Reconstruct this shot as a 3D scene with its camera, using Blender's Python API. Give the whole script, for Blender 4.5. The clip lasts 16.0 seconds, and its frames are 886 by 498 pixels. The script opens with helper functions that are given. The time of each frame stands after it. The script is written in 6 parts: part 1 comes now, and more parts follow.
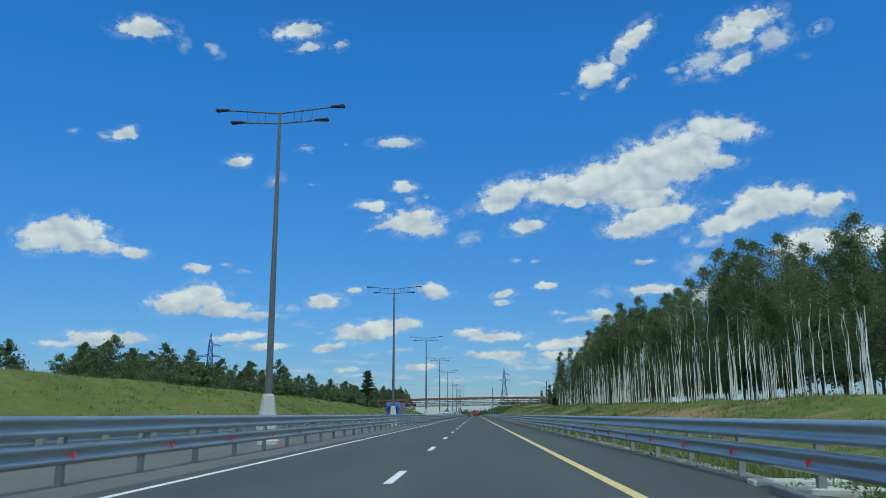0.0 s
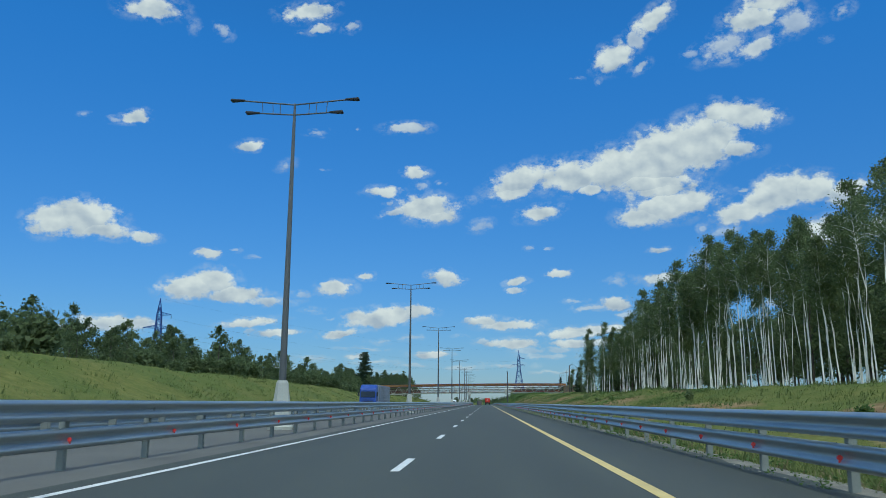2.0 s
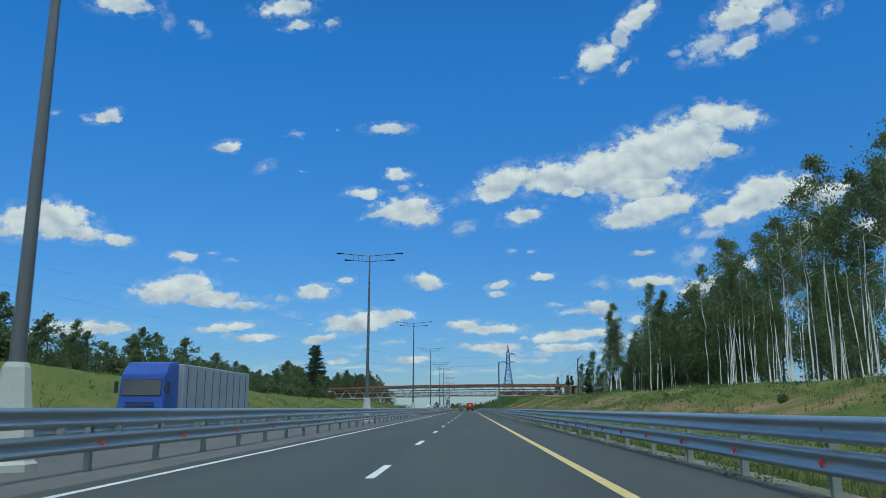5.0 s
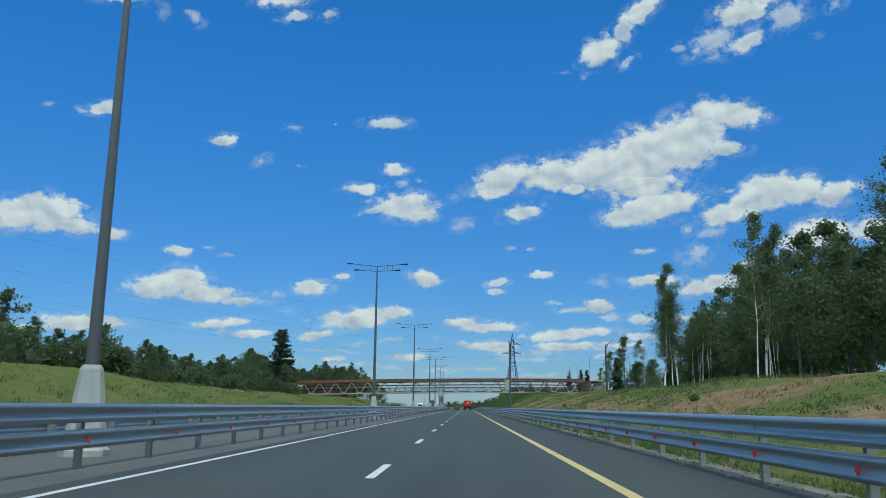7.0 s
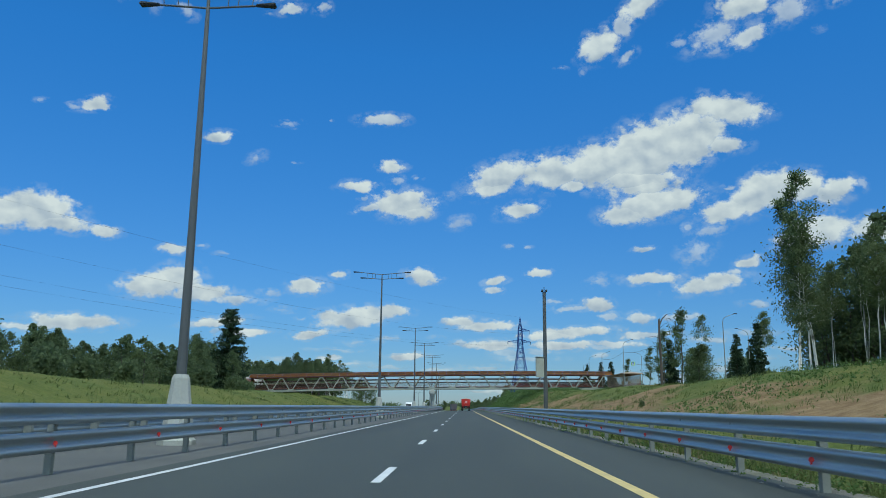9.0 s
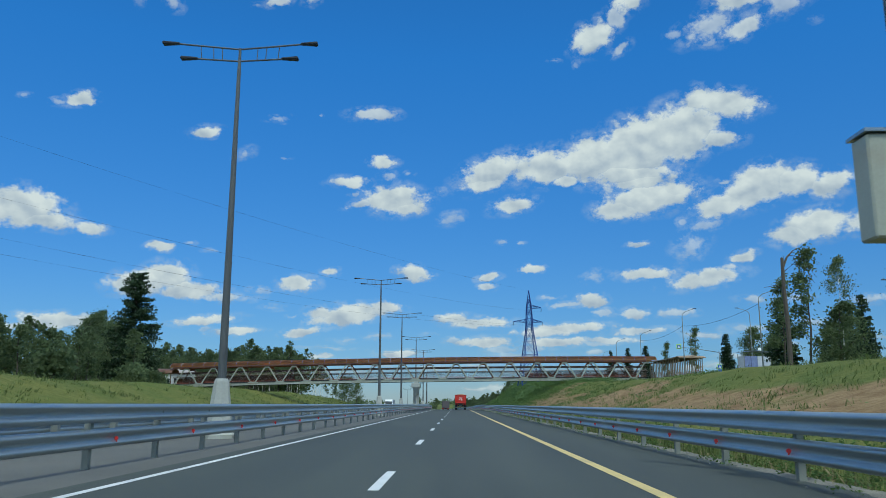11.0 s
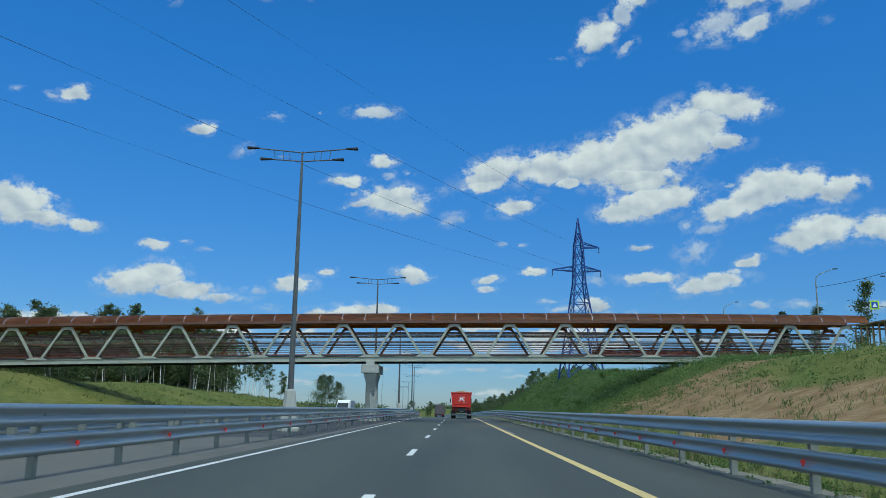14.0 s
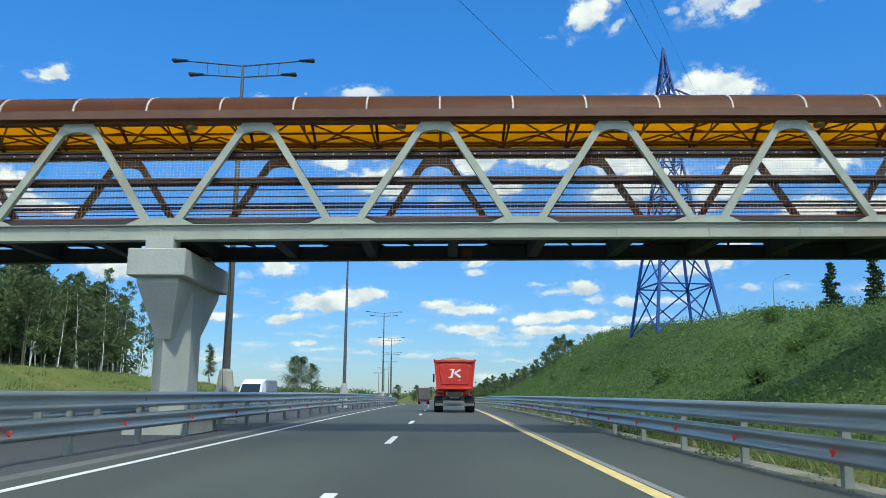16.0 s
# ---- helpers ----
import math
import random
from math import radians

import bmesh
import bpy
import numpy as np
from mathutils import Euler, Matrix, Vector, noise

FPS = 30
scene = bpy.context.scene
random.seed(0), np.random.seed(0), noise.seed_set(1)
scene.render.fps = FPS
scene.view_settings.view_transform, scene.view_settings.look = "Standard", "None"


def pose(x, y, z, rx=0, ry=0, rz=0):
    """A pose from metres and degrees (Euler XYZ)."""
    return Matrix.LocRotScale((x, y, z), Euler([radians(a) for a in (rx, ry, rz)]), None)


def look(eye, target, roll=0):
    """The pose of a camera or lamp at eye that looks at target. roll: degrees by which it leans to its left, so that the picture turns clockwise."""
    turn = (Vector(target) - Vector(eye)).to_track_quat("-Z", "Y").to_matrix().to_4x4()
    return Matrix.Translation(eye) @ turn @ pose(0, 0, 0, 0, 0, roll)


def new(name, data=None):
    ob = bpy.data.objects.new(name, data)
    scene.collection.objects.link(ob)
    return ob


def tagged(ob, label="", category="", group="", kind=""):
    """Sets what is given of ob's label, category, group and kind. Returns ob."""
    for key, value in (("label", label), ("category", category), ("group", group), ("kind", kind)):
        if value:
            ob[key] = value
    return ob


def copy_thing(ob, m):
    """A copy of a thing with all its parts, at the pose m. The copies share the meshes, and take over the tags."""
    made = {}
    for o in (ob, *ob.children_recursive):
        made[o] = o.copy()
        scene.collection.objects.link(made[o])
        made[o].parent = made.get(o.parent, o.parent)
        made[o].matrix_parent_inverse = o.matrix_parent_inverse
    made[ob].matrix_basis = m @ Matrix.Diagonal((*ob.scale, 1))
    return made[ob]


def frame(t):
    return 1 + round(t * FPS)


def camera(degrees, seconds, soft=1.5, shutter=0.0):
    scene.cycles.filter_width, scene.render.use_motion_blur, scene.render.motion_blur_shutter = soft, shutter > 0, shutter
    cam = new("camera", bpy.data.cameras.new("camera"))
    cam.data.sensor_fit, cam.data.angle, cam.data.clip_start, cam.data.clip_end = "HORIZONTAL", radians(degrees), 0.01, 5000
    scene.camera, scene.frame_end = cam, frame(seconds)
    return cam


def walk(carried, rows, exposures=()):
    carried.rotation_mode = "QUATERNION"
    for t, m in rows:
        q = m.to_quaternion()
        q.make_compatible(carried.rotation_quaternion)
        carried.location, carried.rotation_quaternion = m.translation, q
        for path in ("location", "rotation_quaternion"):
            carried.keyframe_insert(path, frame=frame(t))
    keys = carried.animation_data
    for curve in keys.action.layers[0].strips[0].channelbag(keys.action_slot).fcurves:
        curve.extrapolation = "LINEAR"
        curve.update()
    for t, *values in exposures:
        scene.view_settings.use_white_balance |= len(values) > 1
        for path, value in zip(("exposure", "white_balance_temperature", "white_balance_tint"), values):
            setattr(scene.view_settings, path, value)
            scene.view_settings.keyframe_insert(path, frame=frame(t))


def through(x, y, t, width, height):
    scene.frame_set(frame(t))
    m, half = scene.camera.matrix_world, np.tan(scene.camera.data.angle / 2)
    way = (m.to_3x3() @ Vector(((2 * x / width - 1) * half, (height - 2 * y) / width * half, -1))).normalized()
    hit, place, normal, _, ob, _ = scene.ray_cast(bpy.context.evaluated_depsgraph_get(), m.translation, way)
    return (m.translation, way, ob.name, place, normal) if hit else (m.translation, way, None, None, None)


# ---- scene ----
cam = camera(58.7, 16.0, 0.85, 0.06)
# seconds, x, y, z of the eye; turn to the left, tilt up and lean, in degrees
PATH = [
    (0.0, -0.013, -0.476, 1.136, 2.275, 11.851, -0.217),
    (0.5, -0.029, 11.881, 1.136, 2.313, 11.769, -0.354),
    (1.0, -0.021, 24.139, 1.136, 2.620, 11.578, -0.315),
    (1.5, 0.002, 36.322, 1.136, 3.171, 11.266, 0.177),
    (2.0, 0.035, 48.451, 1.136, 3.187, 11.010, 0.378),
    (2.5, 0.070, 60.546, 1.136, 3.020, 10.942, 0.083),
    (3.0, 0.103, 72.624, 1.136, 2.737, 11.172, -0.237),
    (3.5, 0.131, 84.700, 1.136, 2.545, 11.397, -0.341),
    (4.0, 0.150, 96.788, 1.136, 2.213, 11.447, -0.266),
    (6.5, 0.087, 157.744, 1.136, 1.651, 11.332, 0.331),
    (7.0, 0.044, 170.083, 1.136, 1.777, 11.310, 0.576),
    (7.5, -0.006, 182.478, 1.136, 1.987, 11.429, 0.664),
    (8.0, -0.061, 194.929, 1.136, 2.063, 11.550, 0.695),
    (8.5, -0.119, 207.435, 1.136, 1.890, 11.729, 0.507),
    (9.0, -0.178, 219.993, 1.136, 1.577, 11.293, 0.515),
    (11.5, -0.406, 283.366, 1.136, 0.863, 11.057, 0.091),
    (12.0, -0.425, 296.102, 1.136, 0.668, 10.818, 0.164),
    (12.5, -0.433, 308.835, 1.136, 0.686, 10.905, 0.322),
    (13.0, -0.429, 321.553, 1.136, 0.733, 11.244, 0.347),
    (13.5, -0.413, 334.243, 1.136, 0.768, 11.284, 0.692),
    (14.0, -0.387, 346.891, 1.136, 0.998, 11.470, 0.774),
    (14.5, -0.352, 359.481, 1.136, 0.910, 11.296, 1.017),
    (15.0, -0.310, 372.000, 1.136, 0.699, 10.731, 0.846),
    (15.5, -0.265, 384.430, 1.136, 0.129, 10.361, 0.481),
    (16.0, -0.221, 396.754, 1.136, 0.160, 10.385, 0.428),
]


def pose_of(x, y, z, turn, tilt, lean):
    a, b = radians(turn), radians(tilt)
    return look((x, y, z), (x - math.sin(a) * math.cos(b), y + math.cos(a) * math.cos(b), z + math.sin(b)), lean)


walk(cam, [(row[0], pose_of(*row[1:])) for row in PATH], [(0, 0.0, 5820, -6), (14.3, 0.0, 5820, -6), (15.0, 0.14, 5950, -5), (15.5, 0.3, 6120, -4), (16.0, 0.54, 6350, -4)])

# ---- light ----
SUN_EL, SUN_AZ = 57.5, 157.0   # degrees; azimuth clockwise from the road's heading
world = bpy.data.worlds.new("sky")
scene.world = world
world.use_nodes = True
wn, wl = world.node_tree.nodes, world.node_tree.links
sky = wn.new("ShaderNodeTexSky")
sky.sky_type = "NISHITA"
sky.sun_disc = False
sky.sun_elevation = radians(SUN_EL)
sky.sun_rotation = radians(SUN_AZ)
sky.air_density, sky.dust_density, sky.ozone_density = 1.0, 0.15, 3.0
deep = wn.new("ShaderNodeMix")
deep.data_type, deep.blend_type = "RGBA", "MULTIPLY"
deep.inputs["Factor"].default_value = 1.0
where = wn.new("ShaderNodeTexCoord")
split = wn.new("ShaderNodeSeparateXYZ")
wl.new(where.outputs["Generated"], split.inputs[0])
rise = wn.new("ShaderNodeMapRange")
rise.inputs["From Min"].default_value, rise.inputs["From Max"].default_value = 0.0, 0.42
wl.new(split.outputs["Z"], rise.inputs["Value"])
tone = wn.new("ShaderNodeMix")
tone.data_type = "RGBA"
tone.inputs["A"].default_value, tone.inputs["B"].default_value = (0.45, 0.555, 0.80, 1), (0.37, 0.945, 1.55, 1)
wl.new(rise.outputs[0], tone.inputs["Factor"])
wl.new(tone.outputs["Result"], deep.inputs["B"])
wl.new(sky.outputs[0], deep.inputs["A"])
# unseen clouds overhead and behind, added as fill light, brighter than those ahead
fill_puffs = wn.new("ShaderNodeTexNoise")
fill_puffs.inputs["Scale"].default_value, fill_puffs.inputs["Detail"].default_value = 5.0, 5.0
wl.new(where.outputs["Generated"], fill_puffs.inputs["Vector"])
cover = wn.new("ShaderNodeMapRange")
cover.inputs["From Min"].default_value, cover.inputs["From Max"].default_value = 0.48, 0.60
wl.new(fill_puffs.outputs["Fac"], cover.inputs["Value"])
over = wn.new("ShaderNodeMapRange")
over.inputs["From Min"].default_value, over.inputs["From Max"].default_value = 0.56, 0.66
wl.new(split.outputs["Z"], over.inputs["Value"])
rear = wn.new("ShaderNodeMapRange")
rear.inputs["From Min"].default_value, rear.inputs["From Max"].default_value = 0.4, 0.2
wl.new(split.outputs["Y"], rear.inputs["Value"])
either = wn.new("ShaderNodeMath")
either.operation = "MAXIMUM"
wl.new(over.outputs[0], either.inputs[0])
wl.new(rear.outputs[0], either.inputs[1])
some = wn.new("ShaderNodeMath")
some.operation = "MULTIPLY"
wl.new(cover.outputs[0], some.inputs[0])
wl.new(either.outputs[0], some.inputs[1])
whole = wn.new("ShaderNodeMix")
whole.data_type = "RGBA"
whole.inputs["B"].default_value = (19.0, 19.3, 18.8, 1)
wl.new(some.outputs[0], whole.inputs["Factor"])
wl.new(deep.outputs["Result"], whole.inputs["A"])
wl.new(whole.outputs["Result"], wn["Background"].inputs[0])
wn["Background"].inputs[1].default_value = 0.096
sun = new("sun", bpy.data.lights.new("sun", "SUN"))
sun.data.energy, sun.data.angle, sun.data.color = 2.0, radians(0.9), (1.0, 0.95, 0.87)
a, e = radians(SUN_AZ), radians(SUN_EL)
sun.matrix_world = look((0, 0, 60), Vector((0, 0, 60)) - Vector((math.sin(a) * math.cos(e), math.cos(a) * math.cos(e), math.sin(e))))


# ---- clouds: a far layer of fair-weather clouds, by bearing and height in degrees ----
class CloudSheet:
    """The material of one sector of the cloud layer, between two bearings."""

    def __init__(self, west, east):
        self.west, self.east = west, east
        self.mat = bpy.data.materials.new("clouds")
        self.mat.use_nodes = True
        self.n, self.k = self.mat.node_tree.nodes, self.mat.node_tree.links
        self.n.remove(self.n["Principled BSDF"])
        self.field = self.high = self.thick = None
        uv = self.n.new("ShaderNodeUVMap")
        self.deg = self.vector("SCALE", uv.outputs[0])
        self.deg.node.inputs["Scale"].default_value = 100.0
        self.grain = self.vector("MULTIPLY", self.deg, (1.0, 1.35, 1.0))
        warp = self.noise(0.9, 4.0)
        off = self.vector("MULTIPLY_ADD", warp.outputs["Color"], (1.1, 0.7, 0.0), (-0.55, -0.35, 0.0))
        self.at = self.vector("ADD", self.deg, off)

    def slots(self, made, values):
        for slot, value in zip(made.inputs, values):
            if isinstance(value, bpy.types.NodeSocket):
                self.k.new(value, slot)
            elif value is not None:
                slot.default_value = value
        return made.outputs[0]

    def vector(self, operation, *values):
        made = self.n.new("ShaderNodeVectorMath")
        made.operation = operation
        return self.slots(made, values)

    def math(self, operation, *values):
        made = self.n.new("ShaderNodeMath")
        made.operation = operation
        return self.slots(made, values)

    def span(self, value, a, b, c=0.0, d=1.0, smooth=False):
        made = self.n.new("ShaderNodeMapRange")
        if smooth:
            made.interpolation_type = "SMOOTHSTEP"
        return self.slots(made, (value, a, b, c, d))

    def noise(self, scale, detail, rough=0.55, w=0.0, vector=None):
        made = self.n.new("ShaderNodeTexNoise")
        made.noise_dimensions = "4D"
        made.inputs["W"].default_value = w
        made.inputs["Scale"].default_value, made.inputs["Detail"].default_value, made.inputs["Roughness"].default_value = scale, detail, rough
        self.k.new(vector or self.grain, made.inputs["Vector"])
        return made

    def puff(self, bearing, height, half, tall, lean, body):
        """One puff of the layer, added to the field, with how high each point of it lies in it; body: under 0.8 a mere wisp."""
        if bearing + 1.8 * half + 1 < self.west or bearing - 1.8 * half - 1 > self.east:
            return
        at = self.n.new("ShaderNodeMapping")
        at.vector_type = "TEXTURE"
        at.inputs["Location"].default_value = (bearing, height, 0)
        at.inputs["Rotation"].default_value = (0, 0, radians(lean))
        at.inputs["Scale"].default_value = (half * 1.75, tall * 1.75, 1)
        self.k.new(self.at, at.inputs["Vector"])
        ball = self.n.new("ShaderNodeTexGradient")
        ball.gradient_type = "SPHERICAL"
        self.k.new(at.outputs[0], ball.inputs[0])
        lift = self.n.new("ShaderNodeSeparateXYZ")
        self.k.new(at.outputs[0], lift.inputs[0])
        full = self.math("MULTIPLY", ball.outputs["Fac"], body)
        dense = min(1.0, max(0.28, (body - 0.55) / 0.4))
        if self.field is None:
            self.field, self.high, self.thick = full, lift.outputs["Y"], self.math("ADD", dense, 0.0)
            return
        more = self.math("GREATER_THAN", full, self.field)
        choice = self.n.new("ShaderNodeMix")
        self.high = self.slots(choice, (more, None, self.high, lift.outputs["Y"]))
        layer = self.n.new("ShaderNodeMix")
        self.thick = self.slots(layer, (more, None, self.thick, dense))
        join = self.n.new("ShaderNodeMath")
        join.operation = "SMOOTH_MAX"
        self.field = self.slots(join, (self.field, full, 0.1))

    def finish(self):
        grain = self.noise(1.15, 9.0, 0.62, 2.0)
        total = self.math("MULTIPLY_ADD", self.math("SUBTRACT", grain.outputs["Fac"], 0.5), 1.0, self.field)
        body = self.math("MULTIPLY", self.span(total, 0.37, 0.66, smooth=True), self.span(self.field, 0.14, 0.28))
        thin = self.noise(0.8, 7.0, 0.66, 6.0)
        veil = self.math("MULTIPLY", self.span(thin.outputs["Fac"], 0.46, 0.8, 0.0, 0.5), self.span(self.field, 0.13, 0.34))
        # painted sun and shade, white tops over grey bases: how high in its puff, and the grain against itself a little
        # lower
        lower = self.noise(0.5, 3.0, 0.45, 2.0, self.vector("ADD", self.grain, (0.3, 0.7, 0.0)))
        here = self.noise(0.5, 3.0, 0.45, 2.0)
        relief = self.span(self.math("SUBTRACT", here.outputs["Fac"], lower.outputs["Fac"]), -0.26, 0.16)
        lit = self.math("MULTIPLY_ADD", self.high, 0.55, relief)
        lit = self.math("SUBTRACT", lit, self.span(total, 0.6, 1.3, 0.0, 0.2))
        tone = self.n.new("ShaderNodeMix")
        tone.data_type, tone.clamp_factor = "RGBA", True
        tone.inputs["A"].default_value, tone.inputs["B"].default_value = (0.40, 0.435, 0.51, 1), (0.715, 0.70, 0.685, 1)
        self.k.new(lit, tone.inputs["Factor"])
        glow = self.n.new("ShaderNodeEmission")
        self.k.new(tone.outputs["Result"], glow.inputs["Color"])
        mixed = self.n.new("ShaderNodeMixShader")
        self.slots(mixed, (self.math("MAXIMUM", self.math("MULTIPLY", body, self.thick), veil), self.n.new("ShaderNodeBsdfTransparent").outputs[0], glow.outputs[0]))
        self.k.new(mixed.outputs[0], self.n["Material Output"].inputs[0])


EDGES = [-60, -24, -20, -16, -12, -8, -4, 0, 4, 8, 12, 16, 20, 24, 60]
sheets = [CloudSheet(w, e) for w, e in zip(EDGES, EDGES[1:])]


def cloud(*shape):
    for sheet in sheets:
        sheet.puff(*shape)


cloud(-29.9, 19.3, 0.41, 0.18, 10, 0.70)
cloud(-26.6, 19.5, 1.08, 0.44, 19, 1.00)
cloud(-27.7, 19.2, 0.64, 0.29, 9, 0.75)
cloud(-18.2, 18.4, 1.08, 0.43, 11, 0.95)
cloud(-13.2, 19.7, 1.08, 0.28, 4, 0.72)
cloud(-10.1, 20.1, 0.30, 0.20, 3, 0.70)
cloud(-6.3, 20.4, 1.81, 0.48, 2, 0.88)
cloud(-15.4, 17.2, 0.81, 0.44, 24, 0.75)
cloud(-12.7, 17.1, 0.62, 0.12, 4, 0.60)
cloud(-5.4, 17.1, 1.03, 0.41, 2, 1.00)
cloud(-7.9, 15.6, 1.44, 0.45, 2, 1.00)
cloud(-5.0, 16.1, 0.68, 0.33, 1, 0.75)
cloud(-3.5, 16.3, 0.38, 0.20, 1, 0.70)
cloud(-4.6, 14.4, 2.20, 1.03, 1, 1.10)
cloud(-3.8, 13.9, 1.53, 0.58, 1, 1.00)
cloud(-6.9, 14.0, 1.26, 0.33, 7, 0.90)
cloud(-7.5, 14.8, 0.38, 0.25, 2, 0.75)
cloud(-29.3, 12.3, 2.21, 1.17, 3, 1.15)
cloud(-31.0, 11.9, 1.62, 1.08, 7, 1.10)
cloud(-28.1, 11.6, 2.11, 0.63, -2, 1.00)
cloud(-25.2, 11.3, 1.07, 0.45, -5, 1.00)
cloud(-14.6, 28.5, 2.23, 0.66, 11, 0.95)
cloud(-13.5, 27.4, 1.07, 0.37, 15, 0.90)
cloud(-11.0, 27.7, 0.70, 0.38, 24, 0.80)
cloud(-14.9, 27.0, 0.59, 0.22, 6, 0.70)
cloud(-21.0, 26.5, 0.80, 0.55, -27, 0.75)
cloud(-23.1, 26.4, 0.55, 0.65, -11, 0.62)
cloud(-26.3, 27.2, 2.24, 0.77, 6, 0.95)
cloud(10.3, 25.2, 1.61, 0.99, 21, 1.05)
cloud(13.4, 27.6, 1.92, 0.81, 32, 1.00)
cloud(11.9, 26.3, 0.84, 0.75, 35, 0.85)
cloud(12.2, 24.3, 0.91, 0.38, 25, 0.80)
cloud(9.0, 23.6, 0.38, 0.27, 37, 0.65)
cloud(7.4, 23.9, 0.56, 0.16, -3, 0.65)
cloud(20.6, 26.6, 1.91, 0.93, 1, 1.00)
cloud(18.3, 25.1, 2.04, 0.95, 18, 0.82)
cloud(20.8, 24.7, 1.74, 0.65, 20, 0.90)
cloud(23.5, 25.9, 1.54, 0.91, 5, 0.82)
cloud(16.1, 24.8, 0.80, 0.45, 4, 0.72)
cloud(26.8, 26.0, 0.76, 0.44, 18, 0.75)
cloud(25.4, 24.4, 0.42, 0.24, -10, 0.60)
cloud(18.5, 24.0, 0.78, 0.33, 13, 0.72)
cloud(22.4, 27.6, 2.25, 0.77, 0, 0.95)
cloud(2.6, 16.4, 2.55, 1.10, 19, 1.05)
cloud(6.5, 16.7, 2.52, 1.21, 6, 1.05)
cloud(9.9, 17.0, 2.47, 1.52, 9, 1.15)
cloud(13.1, 17.6, 2.89, 1.89, 14, 1.25)
cloud(16.1, 18.5, 2.58, 1.85, 13, 1.20)
cloud(19.3, 20.1, 2.35, 0.90, -11, 1.10)
cloud(17.5, 20.5, 1.01, 0.84, -6, 1.00)
cloud(18.7, 17.8, 1.66, 0.57, -6, 0.95)
cloud(12.4, 15.9, 3.41, 0.79, -3, 1.05)
cloud(8.0, 15.6, 1.08, 0.40, -2, 1.00)
cloud(2.0, 15.6, 1.95, 0.53, 8, 0.95)
cloud(13.2, 15.3, 2.71, 0.67, 5, 1.00)
cloud(13.8, 14.1, 3.15, 1.07, 9, 1.12)
cloud(15.5, 14.6, 1.55, 0.55, -4, 1.00)
cloud(11.9, 13.5, 1.92, 0.72, 2, 1.05)
cloud(4.1, 14.0, 1.59, 0.61, 11, 1.00)
cloud(-1.2, 15.1, 0.43, 0.33, 0, 0.75)
cloud(-0.4, 13.1, 1.01, 0.54, 15, 0.75)
cloud(19.0, 14.9, 0.63, 0.19, -5, 0.80)
cloud(-20.7, 10.5, 0.94, 0.35, 9, 0.95)
cloud(-18.8, 10.8, 0.46, 0.20, 4, 0.74)
cloud(-17.3, 10.4, 0.78, 0.16, 3, 0.70)
cloud(-9.1, 9.2, 0.62, 0.29, 2, 0.95)
cloud(-21.7, 8.0, 2.06, 0.85, 9, 1.10)
cloud(-20.2, 8.5, 1.50, 0.94, 3, 1.10)
cloud(-18.6, 7.6, 2.21, 0.59, -0, 1.05)
cloud(-16.5, 7.2, 1.32, 0.36, -0, 0.90)
cloud(-11.4, 8.3, 1.38, 0.57, 2, 1.05)
cloud(-13.9, 7.7, 0.99, 0.44, 2, 0.74)
cloud(-12.9, 6.6, 1.00, 0.24, 2, 0.70)
cloud(-14.9, 7.1, 0.79, 0.28, 2, 0.70)
cloud(-17.5, 5.6, 2.22, 0.35, 7, 0.95)
cloud(-17.5, 5.0, 0.46, 0.20, 2, 0.74)
cloud(-15.5, 4.9, 1.71, 0.32, 5, 0.95)
cloud(-11.7, 6.0, 0.56, 0.20, 2, 0.74)
cloud(-11.0, 4.9, 1.44, 0.36, 9, 1.00)
cloud(-7.9, 6.2, 2.69, 0.73, 6, 1.05)
cloud(-5.2, 6.7, 1.40, 0.57, 1, 0.95)
cloud(-9.5, 6.3, 1.22, 0.49, 1, 1.00)
cloud(-3.1, 9.2, 1.17, 0.62, -9, 1.05)
cloud(-1.9, 9.0, 0.58, 0.16, 1, 0.70)
cloud(2.3, 8.9, 0.91, 0.33, 10, 0.95)
cloud(2.2, 8.2, 0.70, 0.25, 0, 0.90)
cloud(5.5, 9.5, 0.99, 0.33, -1, 1.00)
cloud(3.3, 11.4, 0.50, 0.21, -0, 0.75)
cloud(4.6, 11.3, 0.41, 0.16, -1, 0.75)
cloud(6.6, 7.4, 0.89, 0.20, -0, 0.75)
cloud(8.0, 6.9, 1.69, 0.24, 2, 0.82)
cloud(9.6, 7.2, 0.96, 0.48, -1, 1.02)
cloud(-0.2, 6.0, 1.57, 0.37, 0, 0.95)
cloud(1.5, 5.7, 2.30, 0.45, 0, 0.95)
cloud(1.9, 4.3, 2.04, 0.40, 0, 1.02)
cloud(-0.4, 4.5, 0.82, 0.24, 1, 0.80)
cloud(-4.1, 3.5, 1.47, 0.28, 1, 1.00)
cloud(-2.1, 4.9, 0.66, 0.16, 1, 0.70)
cloud(-9.5, 3.3, 1.04, 0.24, 1, 0.90)
cloud(-8.7, 2.2, 2.49, 0.20, 1, 0.72)
cloud(-2.2, 2.5, 2.12, 0.24, 1, 0.72)
cloud(1.4, 2.7, 2.19, 0.24, 0, 0.75)
cloud(-26.6, 5.2, 2.86, 0.52, 1, 1.05)
cloud(-29.4, 4.8, 1.62, 0.32, 3, 0.90)
cloud(6.3, 5.0, 2.41, 0.40, 2, 0.98)
cloud(7.2, 4.3, 2.56, 0.36, -0, 1.00)
cloud(-5.8, 4.7, 1.23, 0.24, 1, 0.75)
cloud(-7.8, 4.4, 1.06, 0.24, 1, 0.72)
